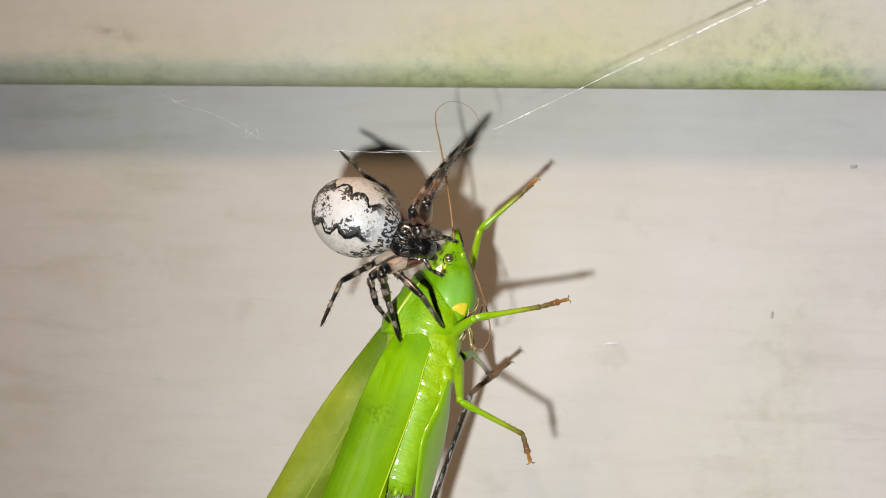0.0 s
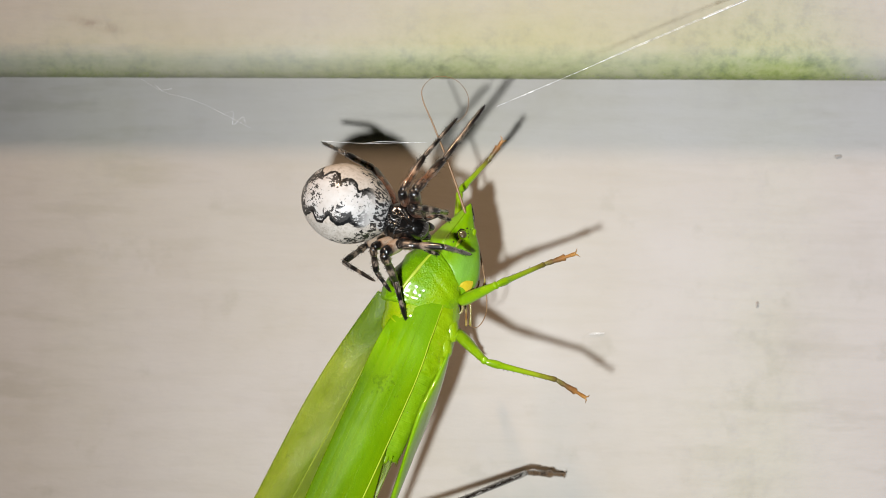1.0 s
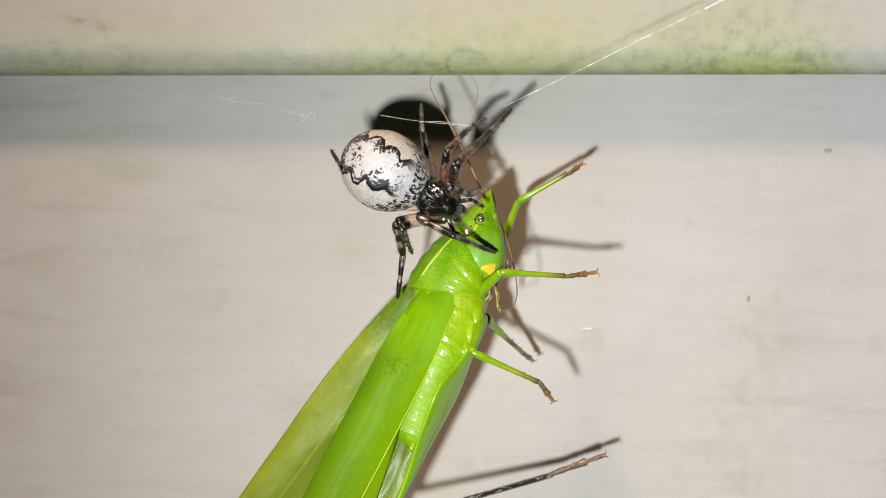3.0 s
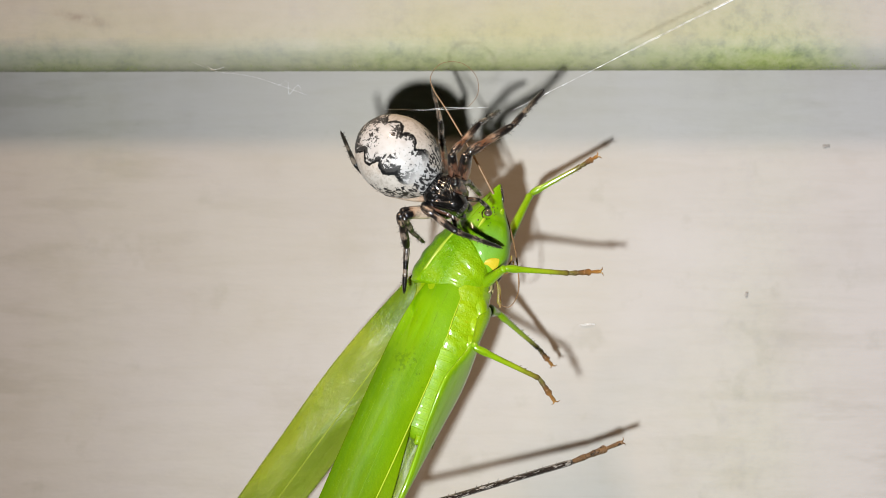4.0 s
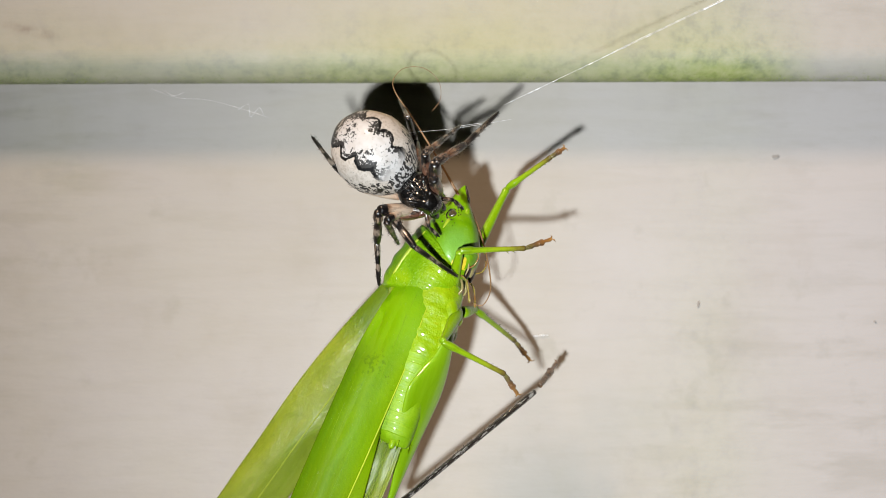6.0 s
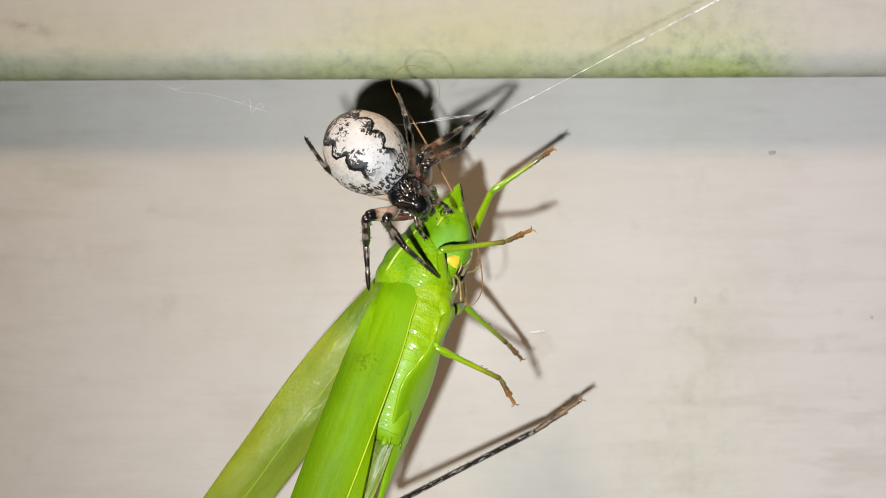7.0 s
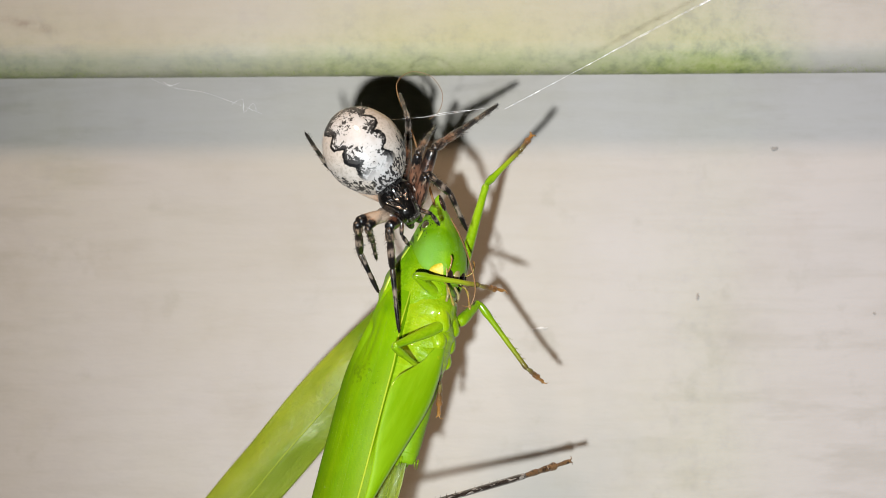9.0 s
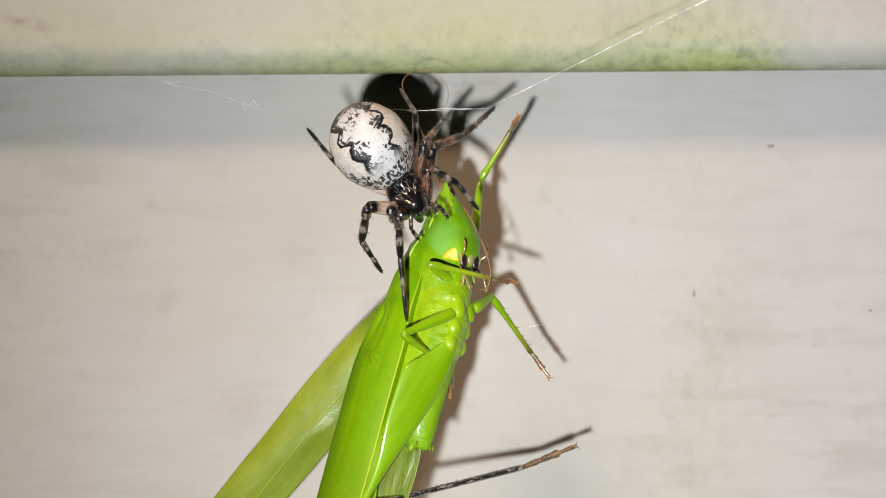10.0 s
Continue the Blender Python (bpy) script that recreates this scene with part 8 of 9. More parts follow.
    walk(katydid_legs['LF']['tibia'], [
        (0, pose(0.00000, -0.00000, 0.01059, 48.9, 31.8, 21.1)), (0.5, pose(0.00000, 0.00000, 0.01059, 62.0, 31.2, 20.9)),
        (1, pose(0.00000, 0.00000, 0.01059, 72.0, 24.1, 4.0)), (1.5, pose(0.00000, 0.00000, 0.01059, 78.1, 25.9, 9.4)),
        (2, pose(0.00000, 0.00000, 0.01059, 63.1, 26.9, 12.2)), (2.5, pose(0.00000, 0.00000, 0.01059, 69.5, 34.8, 30.9)),
        (2.7, pose(0.00000, 0.00000, 0.01059, 55.0, 35.1, 29.1)), (3.8, pose(0.00000, 0.00000, 0.01059, 51.8, 30.0, 22.2)),
        (4, pose(0.00000, 0.00000, 0.01059, 44.9, 31.4, 22.8)), (4.5, pose(0.00000, 0.00000, 0.01059, 32.7, 32.5, 25.0)),
        (5, pose(0.00000, 0.00000, 0.01059, 44.2, 36.7, 30.5)), (5.5, pose(0.00000, 0.00000, 0.01059, 36.1, 31.4, 26.1)),
        (5.7, pose(0.00000, 0.00000, 0.01059, 51.7, 28.5, 21.7)), (6.8, pose(0.00000, 0.00000, 0.01059, 49.3, 31.9, 25.0)),
        (7, pose(0.00000, 0.00000, 0.01059, 38.0, 29.8, 21.8)), (7.5, pose(0.00000, 0.00000, 0.01059, 49.6, 29.2, 20.4)),
        (8, pose(0.00000, 0.00000, 0.01059, 52.3, 30.6, 21.1)), (8.5, pose(0.00000, 0.00000, 0.01059, 38.6, 31.9, 23.9)),
        (9, pose(0.00000, 0.00000, 0.01059, 49.3, 33.0, 26.1)), (9.5, pose(0.00000, 0.00000, 0.01059, 56.7, 34.2, 28.6)),
        (10, pose(0.00000, 0.00000, 0.01059, 33.0, 27.7, 21.7))])
    walk(katydid_legs['LF']['tarsus'], [
        (0, pose(0.00321, -0.00311, 0.01360, 12.9, 27.4, 17.6)), (0.5, pose(0.00292, -0.00398, 0.01275, -0.6, 32.5, 17.9)),
        (1, pose(0.00104, -0.00507, 0.01211, 33.0, 19.8, 14.0)), (1.5, pose(0.00135, -0.00512, 0.01159, 19.8, 28.8, 19.7)),
        (2, pose(0.00209, -0.00446, 0.01277, 5.8, 26.2, 19.3)), (2.5, pose(0.00351, -0.00378, 0.01213, 5.0, 18.8, 18.1)),
        (2.7, pose(0.00371, -0.00299, 0.01311, 8.5, 20.6, 18.1)), (3.8, pose(0.00314, -0.00330, 0.01347, 12.1, 29.1, 19.0)),
        (4, pose(0.00330, -0.00274, 0.01385, 15.7, 28.1, 17.7)), (4.5, pose(0.00344, -0.00161, 0.01441, -6.4, 34.2, 18.3)),
        (5, pose(0.00390, -0.00206, 0.01368, 6.5, 26.5, 18.0)), (5.5, pose(0.00343, -0.00186, 0.01430, -6.0, 27.7, 18.7)),
        (5.7, pose(0.00305, -0.00334, 0.01352, -18.2, 23.4, 20.1)), (6.8, pose(0.00341, -0.00292, 0.01357, 1.6, 29.8, 19.1)),
        (7, pose(0.00319, -0.00230, 0.01427, 3.2, 24.5, 19.0)), (7.5, pose(0.00303, -0.00325, 0.01364, -20.1, 30.9, 19.0)),
        (8, pose(0.00311, -0.00336, 0.01343, -18.7, 27.3, 20.1)), (8.5, pose(0.00339, -0.00218, 0.01417, -36.5, 26.4, 21.7)),
        (9, pose(0.00352, -0.00283, 0.01353, -22.9, 19.2, 26.4)), (9.5, pose(0.00362, -0.00315, 0.01303, -7.2, 19.4, 27.4)),
        (10, pose(0.00304, -0.00195, 0.01459, 0.7, 18.0, 28.5))])
    walk(katydid_legs['RM']['femur'], [
        (0, pose(0.00375, -0.00030, -0.00169, 45.1, 154.4, 2.9)), (0.5, pose(0.00373, -0.00027, -0.00167, 41.4, 155.6, 2.3)),
        (1, pose(0.00386, -0.00051, -0.00171, 69.5, 146.7, 15.8)), (1.5, pose(0.00395, -0.00065, -0.00174, 72.0, 145.3, 18.8)),
        (2, pose(0.00370, -0.00020, -0.00160, 61.4, 151.4, 4.8)), (2.5, pose(0.00369, -0.00018, -0.00158, 50.1, 154.1, 1.3)),
        (2.7, pose(0.00368, -0.00014, -0.00155, 48.2, 158.1, -3.3)), (3.8, pose(0.00368, 0.00000, -0.00147, 54.6, 160.8, -6.5)),
        (4, pose(0.00369, -0.00016, -0.00156, 46.1, 160.8, -8.1)), (4.5, pose(0.00366, -0.00014, -0.00155, 45.8, 147.2, 6.4)),
        (5, pose(0.00366, -0.00008, -0.00147, 39.7, 159.0, -4.9)), (5.5, pose(0.00370, -0.00028, -0.00166, 51.0, 166.8, -12.3)),
        (5.7, pose(0.00369, -0.00013, -0.00155, 53.7, 162.5, -5.4)), (6.8, pose(0.00369, -0.00017, -0.00157, 43.1, 162.3, -5.3)),
        (7, pose(0.00368, -0.00010, -0.00150, 43.2, 163.0, -6.8)), (7.5, pose(0.00368, -0.00006, -0.00148, 47.6, 161.9, -6.9)),
        (8, pose(0.00369, -0.00026, -0.00165, 49.8, 168.9, -15.8)), (8.5, pose(0.00366, -0.00042, -0.00178, 50.7, 170.6, -18.3)),
        (9, pose(0.00346, -0.00081, -0.00203, 56.7, 175.6, -24.5)), (9.5, pose(0.00343, -0.00085, -0.00200, 60.3, 176.7, -24.5)),
        (10, pose(0.00326, -0.00111, -0.00229, 55.8, 178.0, -27.2))])
    walk(katydid_legs['RM']['tibia'], [
        (0, pose(0.00000, 0.00000, 0.00580, -87.1, -27.3, 46.5)), (0.5, pose(0.00000, 0.00000, 0.00580, -86.4, -26.9, 52.1)),
        (1, pose(0.00000, 0.00000, 0.00580, -67.9, -29.4, 60.0)), (1.5, pose(0.00000, 0.00000, 0.00580, -68.5, -29.6, 61.0)),
        (2, pose(0.00000, 0.00000, 0.00580, -88.5, -29.0, 60.8)), (2.5, pose(0.00000, 0.00000, 0.00580, -95.4, -28.3, 60.1)),
        (2.7, pose(0.00000, 0.00000, 0.00580, -97.2, -28.3, 59.6)), (3.8, pose(0.00000, 0.00000, 0.00580, -107.7, -27.0, 63.5)),
        (4, pose(0.00000, 0.00000, 0.00580, -101.1, -29.0, 57.2)), (4.5, pose(0.00000, 0.00000, 0.00580, -88.1, -29.2, 51.8)),
        (5, pose(0.00000, 0.00000, 0.00580, -98.6, -29.4, 46.2)), (5.5, pose(0.00000, 0.00000, 0.00580, -124.3, -27.3, 53.4)),
        (5.7, pose(0.00000, 0.00000, 0.00580, -118.4, -26.6, 56.6)), (6.8, pose(0.00000, 0.00000, 0.00580, -104.3, -26.3, 54.9)),
        (7, pose(0.00000, 0.00000, 0.00580, -102.5, -25.6, 54.2)), (7.5, pose(0.00000, 0.00000, 0.00580, -108.3, -25.4, 53.6)),
        (8, pose(0.00000, 0.00000, 0.00580, -123.5, -29.5, 44.8)), (8.5, pose(0.00000, 0.00000, 0.00580, -131.7, -35.0, 36.0)),
        (9, pose(0.00000, 0.00000, 0.00580, -145.3, -38.0, 33.7)), (9.5, pose(0.00000, 0.00000, 0.00580, -147.2, -35.2, 35.2)),
        (10, pose(0.00000, 0.00000, 0.00580, -146.6, -36.7, 34.0))])
    walk(katydid_legs['RM']['tarsus'], [
        (0, pose(-0.00481, 0.00436, 0.00610, -85.0, -3.4, 4.9)), (0.5, pose(-0.00524, 0.00384, 0.00616, -77.0, -6.9, 25.6)),
        (1, pose(-0.00581, 0.00197, 0.00794, -68.6, -14.6, 48.5)), (1.5, pose(-0.00587, 0.00190, 0.00787, -67.6, -12.6, 45.4)),
        (2, pose(-0.00571, 0.00309, 0.00595, -95.1, -11.4, 44.1)), (2.5, pose(-0.00546, 0.00348, 0.00526, -104.1, -14.2, 32.1)),
        (2.7, pose(-0.00537, 0.00360, 0.00508, -111.5, -15.0, 26.7)), (3.8, pose(-0.00515, 0.00356, 0.00405, -110.2, -16.1, 22.3)),
        (4, pose(-0.00503, 0.00397, 0.00471, -101.6, -15.7, 21.8)), (4.5, pose(-0.00517, 0.00393, 0.00599, -83.5, -16.5, 24.1)),
        (5, pose(-0.00430, 0.00479, 0.00496, -95.8, -15.7, 5.1)), (5.5, pose(-0.00330, 0.00455, 0.00254, -116.3, -18.9, -6.2)),
        (5.7, pose(-0.00402, 0.00429, 0.00304, -121.0, -11.1, 7.0)), (6.8, pose(-0.00474, 0.00420, 0.00436, -93.8, -7.0, 19.0)),
        (7, pose(-0.00480, 0.00420, 0.00454, -95.0, -6.4, 15.6)), (7.5, pose(-0.00444, 0.00437, 0.00395, -106.5, -6.7, 13.8)),
        (8, pose(-0.00257, 0.00509, 0.00268, -108.1, -15.4, -10.9)), (8.5, pose(-0.00084, 0.00538, 0.00226, -96.9, -18.3, -21.0)),
        (9, pose(0.00069, 0.00490, 0.00159, -84.7, -19.3, -20.9)), (9.5, pose(0.00054, 0.00469, 0.00134, -96.2, -19.4, -17.8)),
        (10, pose(0.00069, 0.00478, 0.00145, -90.3, -20.5, -28.4))])
    walk(katydid_legs['LM']['femur'], [
        (0, pose(0.00370, 0.00130, -0.00140, -51.6, 63.7, 25.5)), (0.5, pose(0.00370, 0.00130, -0.00140, -95.3, 69.8, -19.5)),
        (1, pose(0.00370, 0.00130, -0.00140, -72.7, 68.6, 6.8)), (1.5, pose(0.00370, 0.00130, -0.00140, -60.4, 66.2, 16.1)),
        (2, pose(0.00370, 0.00130, -0.00140, 25.5, 140.5, 92.5)), (2.5, pose(0.00370, 0.00130, -0.00140, 35.5, 122.9, 107.4)),
        (2.7, pose(0.00370, 0.00130, -0.00140, -132.0, 65.1, -57.9)), (3.8, pose(0.00370, 0.00130, -0.00140, -56.9, 68.2, 29.6)),
        (4, pose(0.00370, 0.00130, -0.00140, -68.4, 71.8, 12.0)), (4.5, pose(0.00370, 0.00130, -0.00140, -20.9, 47.4, 56.4)),
        (5, pose(0.00370, 0.00130, -0.00140, -6.9, 35.5, 61.5)), (5.5, pose(0.00370, 0.00130, -0.00140, -46.6, 59.1, 42.9)),
        (5.7, pose(0.00370, 0.00130, -0.00140, -45.1, 62.6, 33.8)), (6.8, pose(0.00370, 0.00130, -0.00140, -47.0, 62.4, 36.9)),
        (7, pose(0.00370, 0.00130, -0.00140, -46.1, 62.1, 38.0)), (7.5, pose(0.00370, 0.00130, -0.00140, -73.0, 67.4, 15.6)),
        (8, pose(0.00370, 0.00130, -0.00140, -26.1, 39.3, 66.4)), (8.5, pose(0.00370, 0.00130, -0.00140, 15.9, 27.0, 66.8)),
        (9, pose(0.00370, 0.00130, -0.00140, -7.5, 39.9, 67.7)), (9.5, pose(0.00370, 0.00130, -0.00140, -19.7, 51.9, 64.7)),
        (10, pose(0.00370, 0.00130, -0.00140, -18.3, 54.0, 64.8))])
    walk(katydid_legs['LM']['tibia'], [
        (0, pose(0.00000, 0.00000, 0.00312, 10.8, 17.5, 69.0)), (0.5, pose(0.00000, 0.00000, 0.00312, 1.2, 0.8, 66.5)),
        (1, pose(0.00000, 0.00000, 0.00312, 19.2, -3.1, 66.0)), (1.5, pose(0.00000, 0.00000, 0.00312, 19.9, 4.6, 69.1)),
        (2, pose(0.00000, 0.00000, 0.00312, -44.6, -16.6, 73.4)), (2.5, pose(0.00000, 0.00000, 0.00312, -23.1, -10.8, 69.5)),
        (2.7, pose(0.00000, 0.00000, 0.00312, -9.8, -7.2, 67.7)), (3.8, pose(0.00000, 0.00000, 0.00312, 34.7, -15.1, 66.5)),
        (4, pose(0.00000, 0.00000, 0.00312, 28.4, -11.0, 68.3)), (4.5, pose(0.00000, 0.00000, 0.00312, 40.9, 8.2, 80.6)),
        (5, pose(0.00000, 0.00000, 0.00312, 67.8, 8.9, 82.4)), (5.5, pose(0.00000, 0.00000, 0.00312, 49.6, -1.2, 65.8)),
        (5.7, pose(0.00000, 0.00000, 0.00312, 31.2, 4.1, 70.1)), (6.8, pose(0.00000, 0.00000, 0.00312, 39.7, -2.7, 65.8)),
        (7, pose(0.00000, 0.00000, 0.00312, 42.3, -1.7, 65.5)), (7.5, pose(0.00000, 0.00000, 0.00312, 27.8, -5.3, 62.6)),
        (8, pose(0.00000, 0.00000, 0.00312, 104.6, -12.0, 47.0)), (8.5, pose(0.00000, 0.00000, 0.00312, 85.0, -16.0, 91.1)),
        (9, pose(0.00000, 0.00000, 0.00312, 93.0, -15.8, 69.6)), (9.5, pose(0.00000, 0.00000, 0.00312, 69.3, -13.6, 87.9)),
        (10, pose(0.00000, 0.00000, 0.00312, 65.6, -13.6, 90.6))])
    walk(katydid_legs['LM']['tarsus'], [
        (0, pose(0.00208, 0.00155, 0.01007, 16.2, 17.7, 71.4)), (0.5, pose(0.00019, 0.00002, 0.01053, 5.0, -0.4, 68.7)),
        (1, pose(0.00206, -0.00134, 0.01012, 29.2, -10.6, 64.6)), (1.5, pose(0.00255, -0.00037, 0.01008, 28.9, -1.8, 69.1)),
        (2, pose(-0.00542, 0.00004, 0.00818, -37.9, -21.3, 71.4)), (2.5, pose(-0.00317, -0.00019, 0.00982, 4.2, -7.9, 66.9)),
        (2.7, pose(-0.00151, -0.00036, 0.01037, -5.6, -6.2, 67.7)), (3.8, pose(0.00325, -0.00314, 0.00900, 51.3, -8.6, 66.6)),
        (4, pose(0.00281, -0.00246, 0.00953, 40.1, -8.3, 67.5)), (4.5, pose(0.00492, -0.00000, 0.00867, 51.9, -1.4, 75.7)),
        (5, pose(0.00686, -0.00049, 0.00589, 79.8, -7.8, 62.6)), (5.5, pose(0.00511, -0.00241, 0.00792, 75.5, -7.4, 65.0)),
        (5.7, pose(0.00376, -0.00088, 0.00945, 65.4, -4.7, 70.0)), (6.8, pose(0.00420, -0.00219, 0.00882, 36.4, -1.6, 73.9)),
        (7, pose(0.00449, -0.00222, 0.00860, 47.7, -5.7, 71.3)), (7.5, pose(0.00278, -0.00214, 0.00965, 50.4, -8.8, 68.1)),
        (8, pose(0.00551, -0.00462, 0.00129, 76.9, 1.1, 89.2)), (8.5, pose(0.00738, -0.00005, 0.00374, 83.1, 3.2, 96.6)),
        (9, pose(0.00697, -0.00250, 0.00274, 64.6, 1.4, 93.2)), (9.5, pose(0.00691, -0.00087, 0.00567, 74.4, -3.6, 81.0)),
        (10, pose(0.00676, -0.00065, 0.00610, 92.7, -5.1, 61.3))])
    walk(katydid_legs['RH']['femur'], [
        (0, pose(0.00378, -0.00140, -0.00370, 2.3, 170.8, 72.2)), (0.5, pose(0.00378, -0.00140, -0.00370, -0.3, 175.7, 80.4)),
        (1, pose(0.00378, -0.00140, -0.00370, -0.3, 167.7, 71.2)), (1.5, pose(0.00378, -0.00140, -0.00370, 4.2, -175.8, 67.5)),
        (2, pose(0.00378, -0.00140, -0.00370, -8.4, 165.2, 63.8)), (2.5, pose(0.00398, -0.00140, -0.00370, -0.6, -175.7, 73.1)),
        (2.7, pose(0.00398, -0.00140, -0.00370, -1.4, -175.0, 73.9)), (3.8, pose(0.00413, -0.00140, -0.00370, -7.8, 171.6, 74.1)),
        (4, pose(0.00413, -0.00140, -0.00370, -2.6, -174.6, 74.2)), (4.5, pose(0.00413, -0.00140, -0.00370, -4.4, 166.8, 75.9)),
        (5, pose(0.00413, -0.00140, -0.00370, -7.4, 179.1, 71.0)), (5.5, pose(0.00413, -0.00140, -0.00370, -8.3, 174.6, 60.8)),
        (5.7, pose(0.00413, -0.00140, -0.00370, -11.4, 169.5, 59.1)), (6.8, pose(0.00378, -0.00140, -0.00370, -7.5, 170.4, 63.5)),
        (7, pose(0.00378, -0.00140, -0.00370, -7.6, 169.7, 65.4)), (7.5, pose(0.00378, -0.00140, -0.00370, -8.3, 172.2, 67.9)),
        (8, pose(0.00378, -0.00080, -0.00370, 8.9, -167.9, 57.4)), (8.5, pose(0.00378, -0.00080, -0.00370, 3.9, -166.9, 55.4)),
        (9, pose(0.00378, -0.00080, -0.00370, 6.9, -163.9, 57.5)), (9.5, pose(0.00378, -0.00080, -0.00370, 4.3, -165.2, 57.8)),
        (10, pose(0.00378, -0.00080, -0.00370, -3.5, -165.8, 58.4))])
    walk(katydid_legs['RH']['tibia'], [
        (0, pose(0.00000, 0.00000, 0.01740, -29.0, -172.7, 64.8)), (0.5, pose(0.00000, 0.00000, 0.01740, -26.0, -151.2, 70.5)),
        (1, pose(0.00000, 0.00000, 0.01740, -47.8, -125.8, 85.4)), (1.5, pose(0.00000, 0.00000, 0.01740, 153.6, -4.0, -104.0)),
        (2, pose(0.00000, 0.00000, 0.01740, -32.7, -137.8, 72.7)), (2.5, pose(0.00000, 0.00000, 0.01740, -10.2, -127.0, 48.3)),
        (2.7, pose(0.00000, 0.00000, 0.01740, -17.1, -126.6, 47.8)), (3.8, pose(0.00000, 0.00000, 0.01740, -29.6, -127.5, 68.4)),
        (4, pose(0.00000, 0.00000, 0.01740, -8.8, -129.0, 49.4)), (4.5, pose(0.00000, 0.00000, 0.01740, -16.9, -132.4, 71.2)),
        (5, pose(0.00000, 0.00000, 0.01740, 0.6, -108.6, 42.3)), (5.5, pose(0.00000, 0.00000, 0.01740, -31.7, -170.0, 43.2)),
        (5.7, pose(0.00000, 0.00000, 0.01740, -29.2, -160.4, 45.5)), (6.8, pose(0.00000, 0.00000, 0.01740, -29.1, -134.6, 54.8)),
        (7, pose(0.00000, 0.00000, 0.01740, -34.9, -132.4, 57.6)), (7.5, pose(0.00000, 0.00000, 0.01740, -32.5, -132.5, 56.1)),
        (8, pose(0.00000, 0.00000, 0.01740, -0.8, -137.1, 13.1)), (8.5, pose(0.00000, 0.00000, 0.01740, -4.1, -138.3, 9.1)),
        (9, pose(0.00000, 0.00000, 0.01740, -0.7, -130.8, -2.1)), (9.5, pose(0.00000, 0.00000, 0.01740, -6.2, -130.5, 1.9)),
        (10, pose(0.00000, 0.00000, 0.01740, -16.6, -127.5, 9.6))])
    walk(katydid_legs['RH']['tarsus'], [
        (0, pose(-0.00884, 0.00192, 0.00160, -27.2, -139.4, 63.9)), (0.5, pose(-0.01016, -0.00475, 0.00307, -38.5, -132.7, 68.2)),
        (1, pose(-0.01423, -0.00877, 0.01025, 113.0, -80.5, -76.2)), (1.5, pose(-0.00811, 0.00085, 0.00113, 11.2, -167.1, 73.9)),
        (2, pose(-0.01244, -0.00689, 0.00605, -50.8, -136.3, 73.1)), (2.5, pose(-0.01192, -0.00853, 0.00661, -12.2, -127.5, 48.6)),
        (2.7, pose(-0.01334, -0.00673, 0.00702, 18.7, -136.9, 53.1)), (3.8, pose(-0.01299, -0.00834, 0.00776, -18.1, -136.5, 67.4)),
        (4, pose(-0.01121, -0.00880, 0.00609, -3.0, -135.5, 52.7)), (4.5, pose(-0.00915, -0.01047, 0.00567, -49.7, -133.4, 70.9)),
        (5, pose(-0.01262, -0.01176, 0.01159, 33.7, -93.8, -18.7)), (5.5, pose(-0.00851, 0.00512, 0.00215, -24.2, -163.8, 43.4)),
        (5.7, pose(-0.01006, 0.00241, 0.00243, -69.8, -147.6, 47.5)), (6.8, pose(-0.01375, -0.00414, 0.00623, -31.6, -138.4, 54.4)),
        (7, pose(-0.01469, -0.00376, 0.00734, -3.8, -144.4, 56.0)), (7.5, pose(-0.01444, -0.00393, 0.00704, -7.2, -150.1, 54.6)),
        (8, pose(-0.01211, -0.00256, 0.00406, -0.6, -142.2, 17.0)), (8.5, pose(-0.01212, -0.00063, 0.00384, 3.0, -141.6, 11.0)),
        (9, pose(-0.01376, 0.00072, 0.00551, 0.2, -132.7, -0.2)), (9.5, pose(-0.01382, 0.00149, 0.00566, -6.2, -135.2, 5.8)),
        (10, pose(-0.01452, 0.00282, 0.00679, 6.0, -140.3, 15.6))])
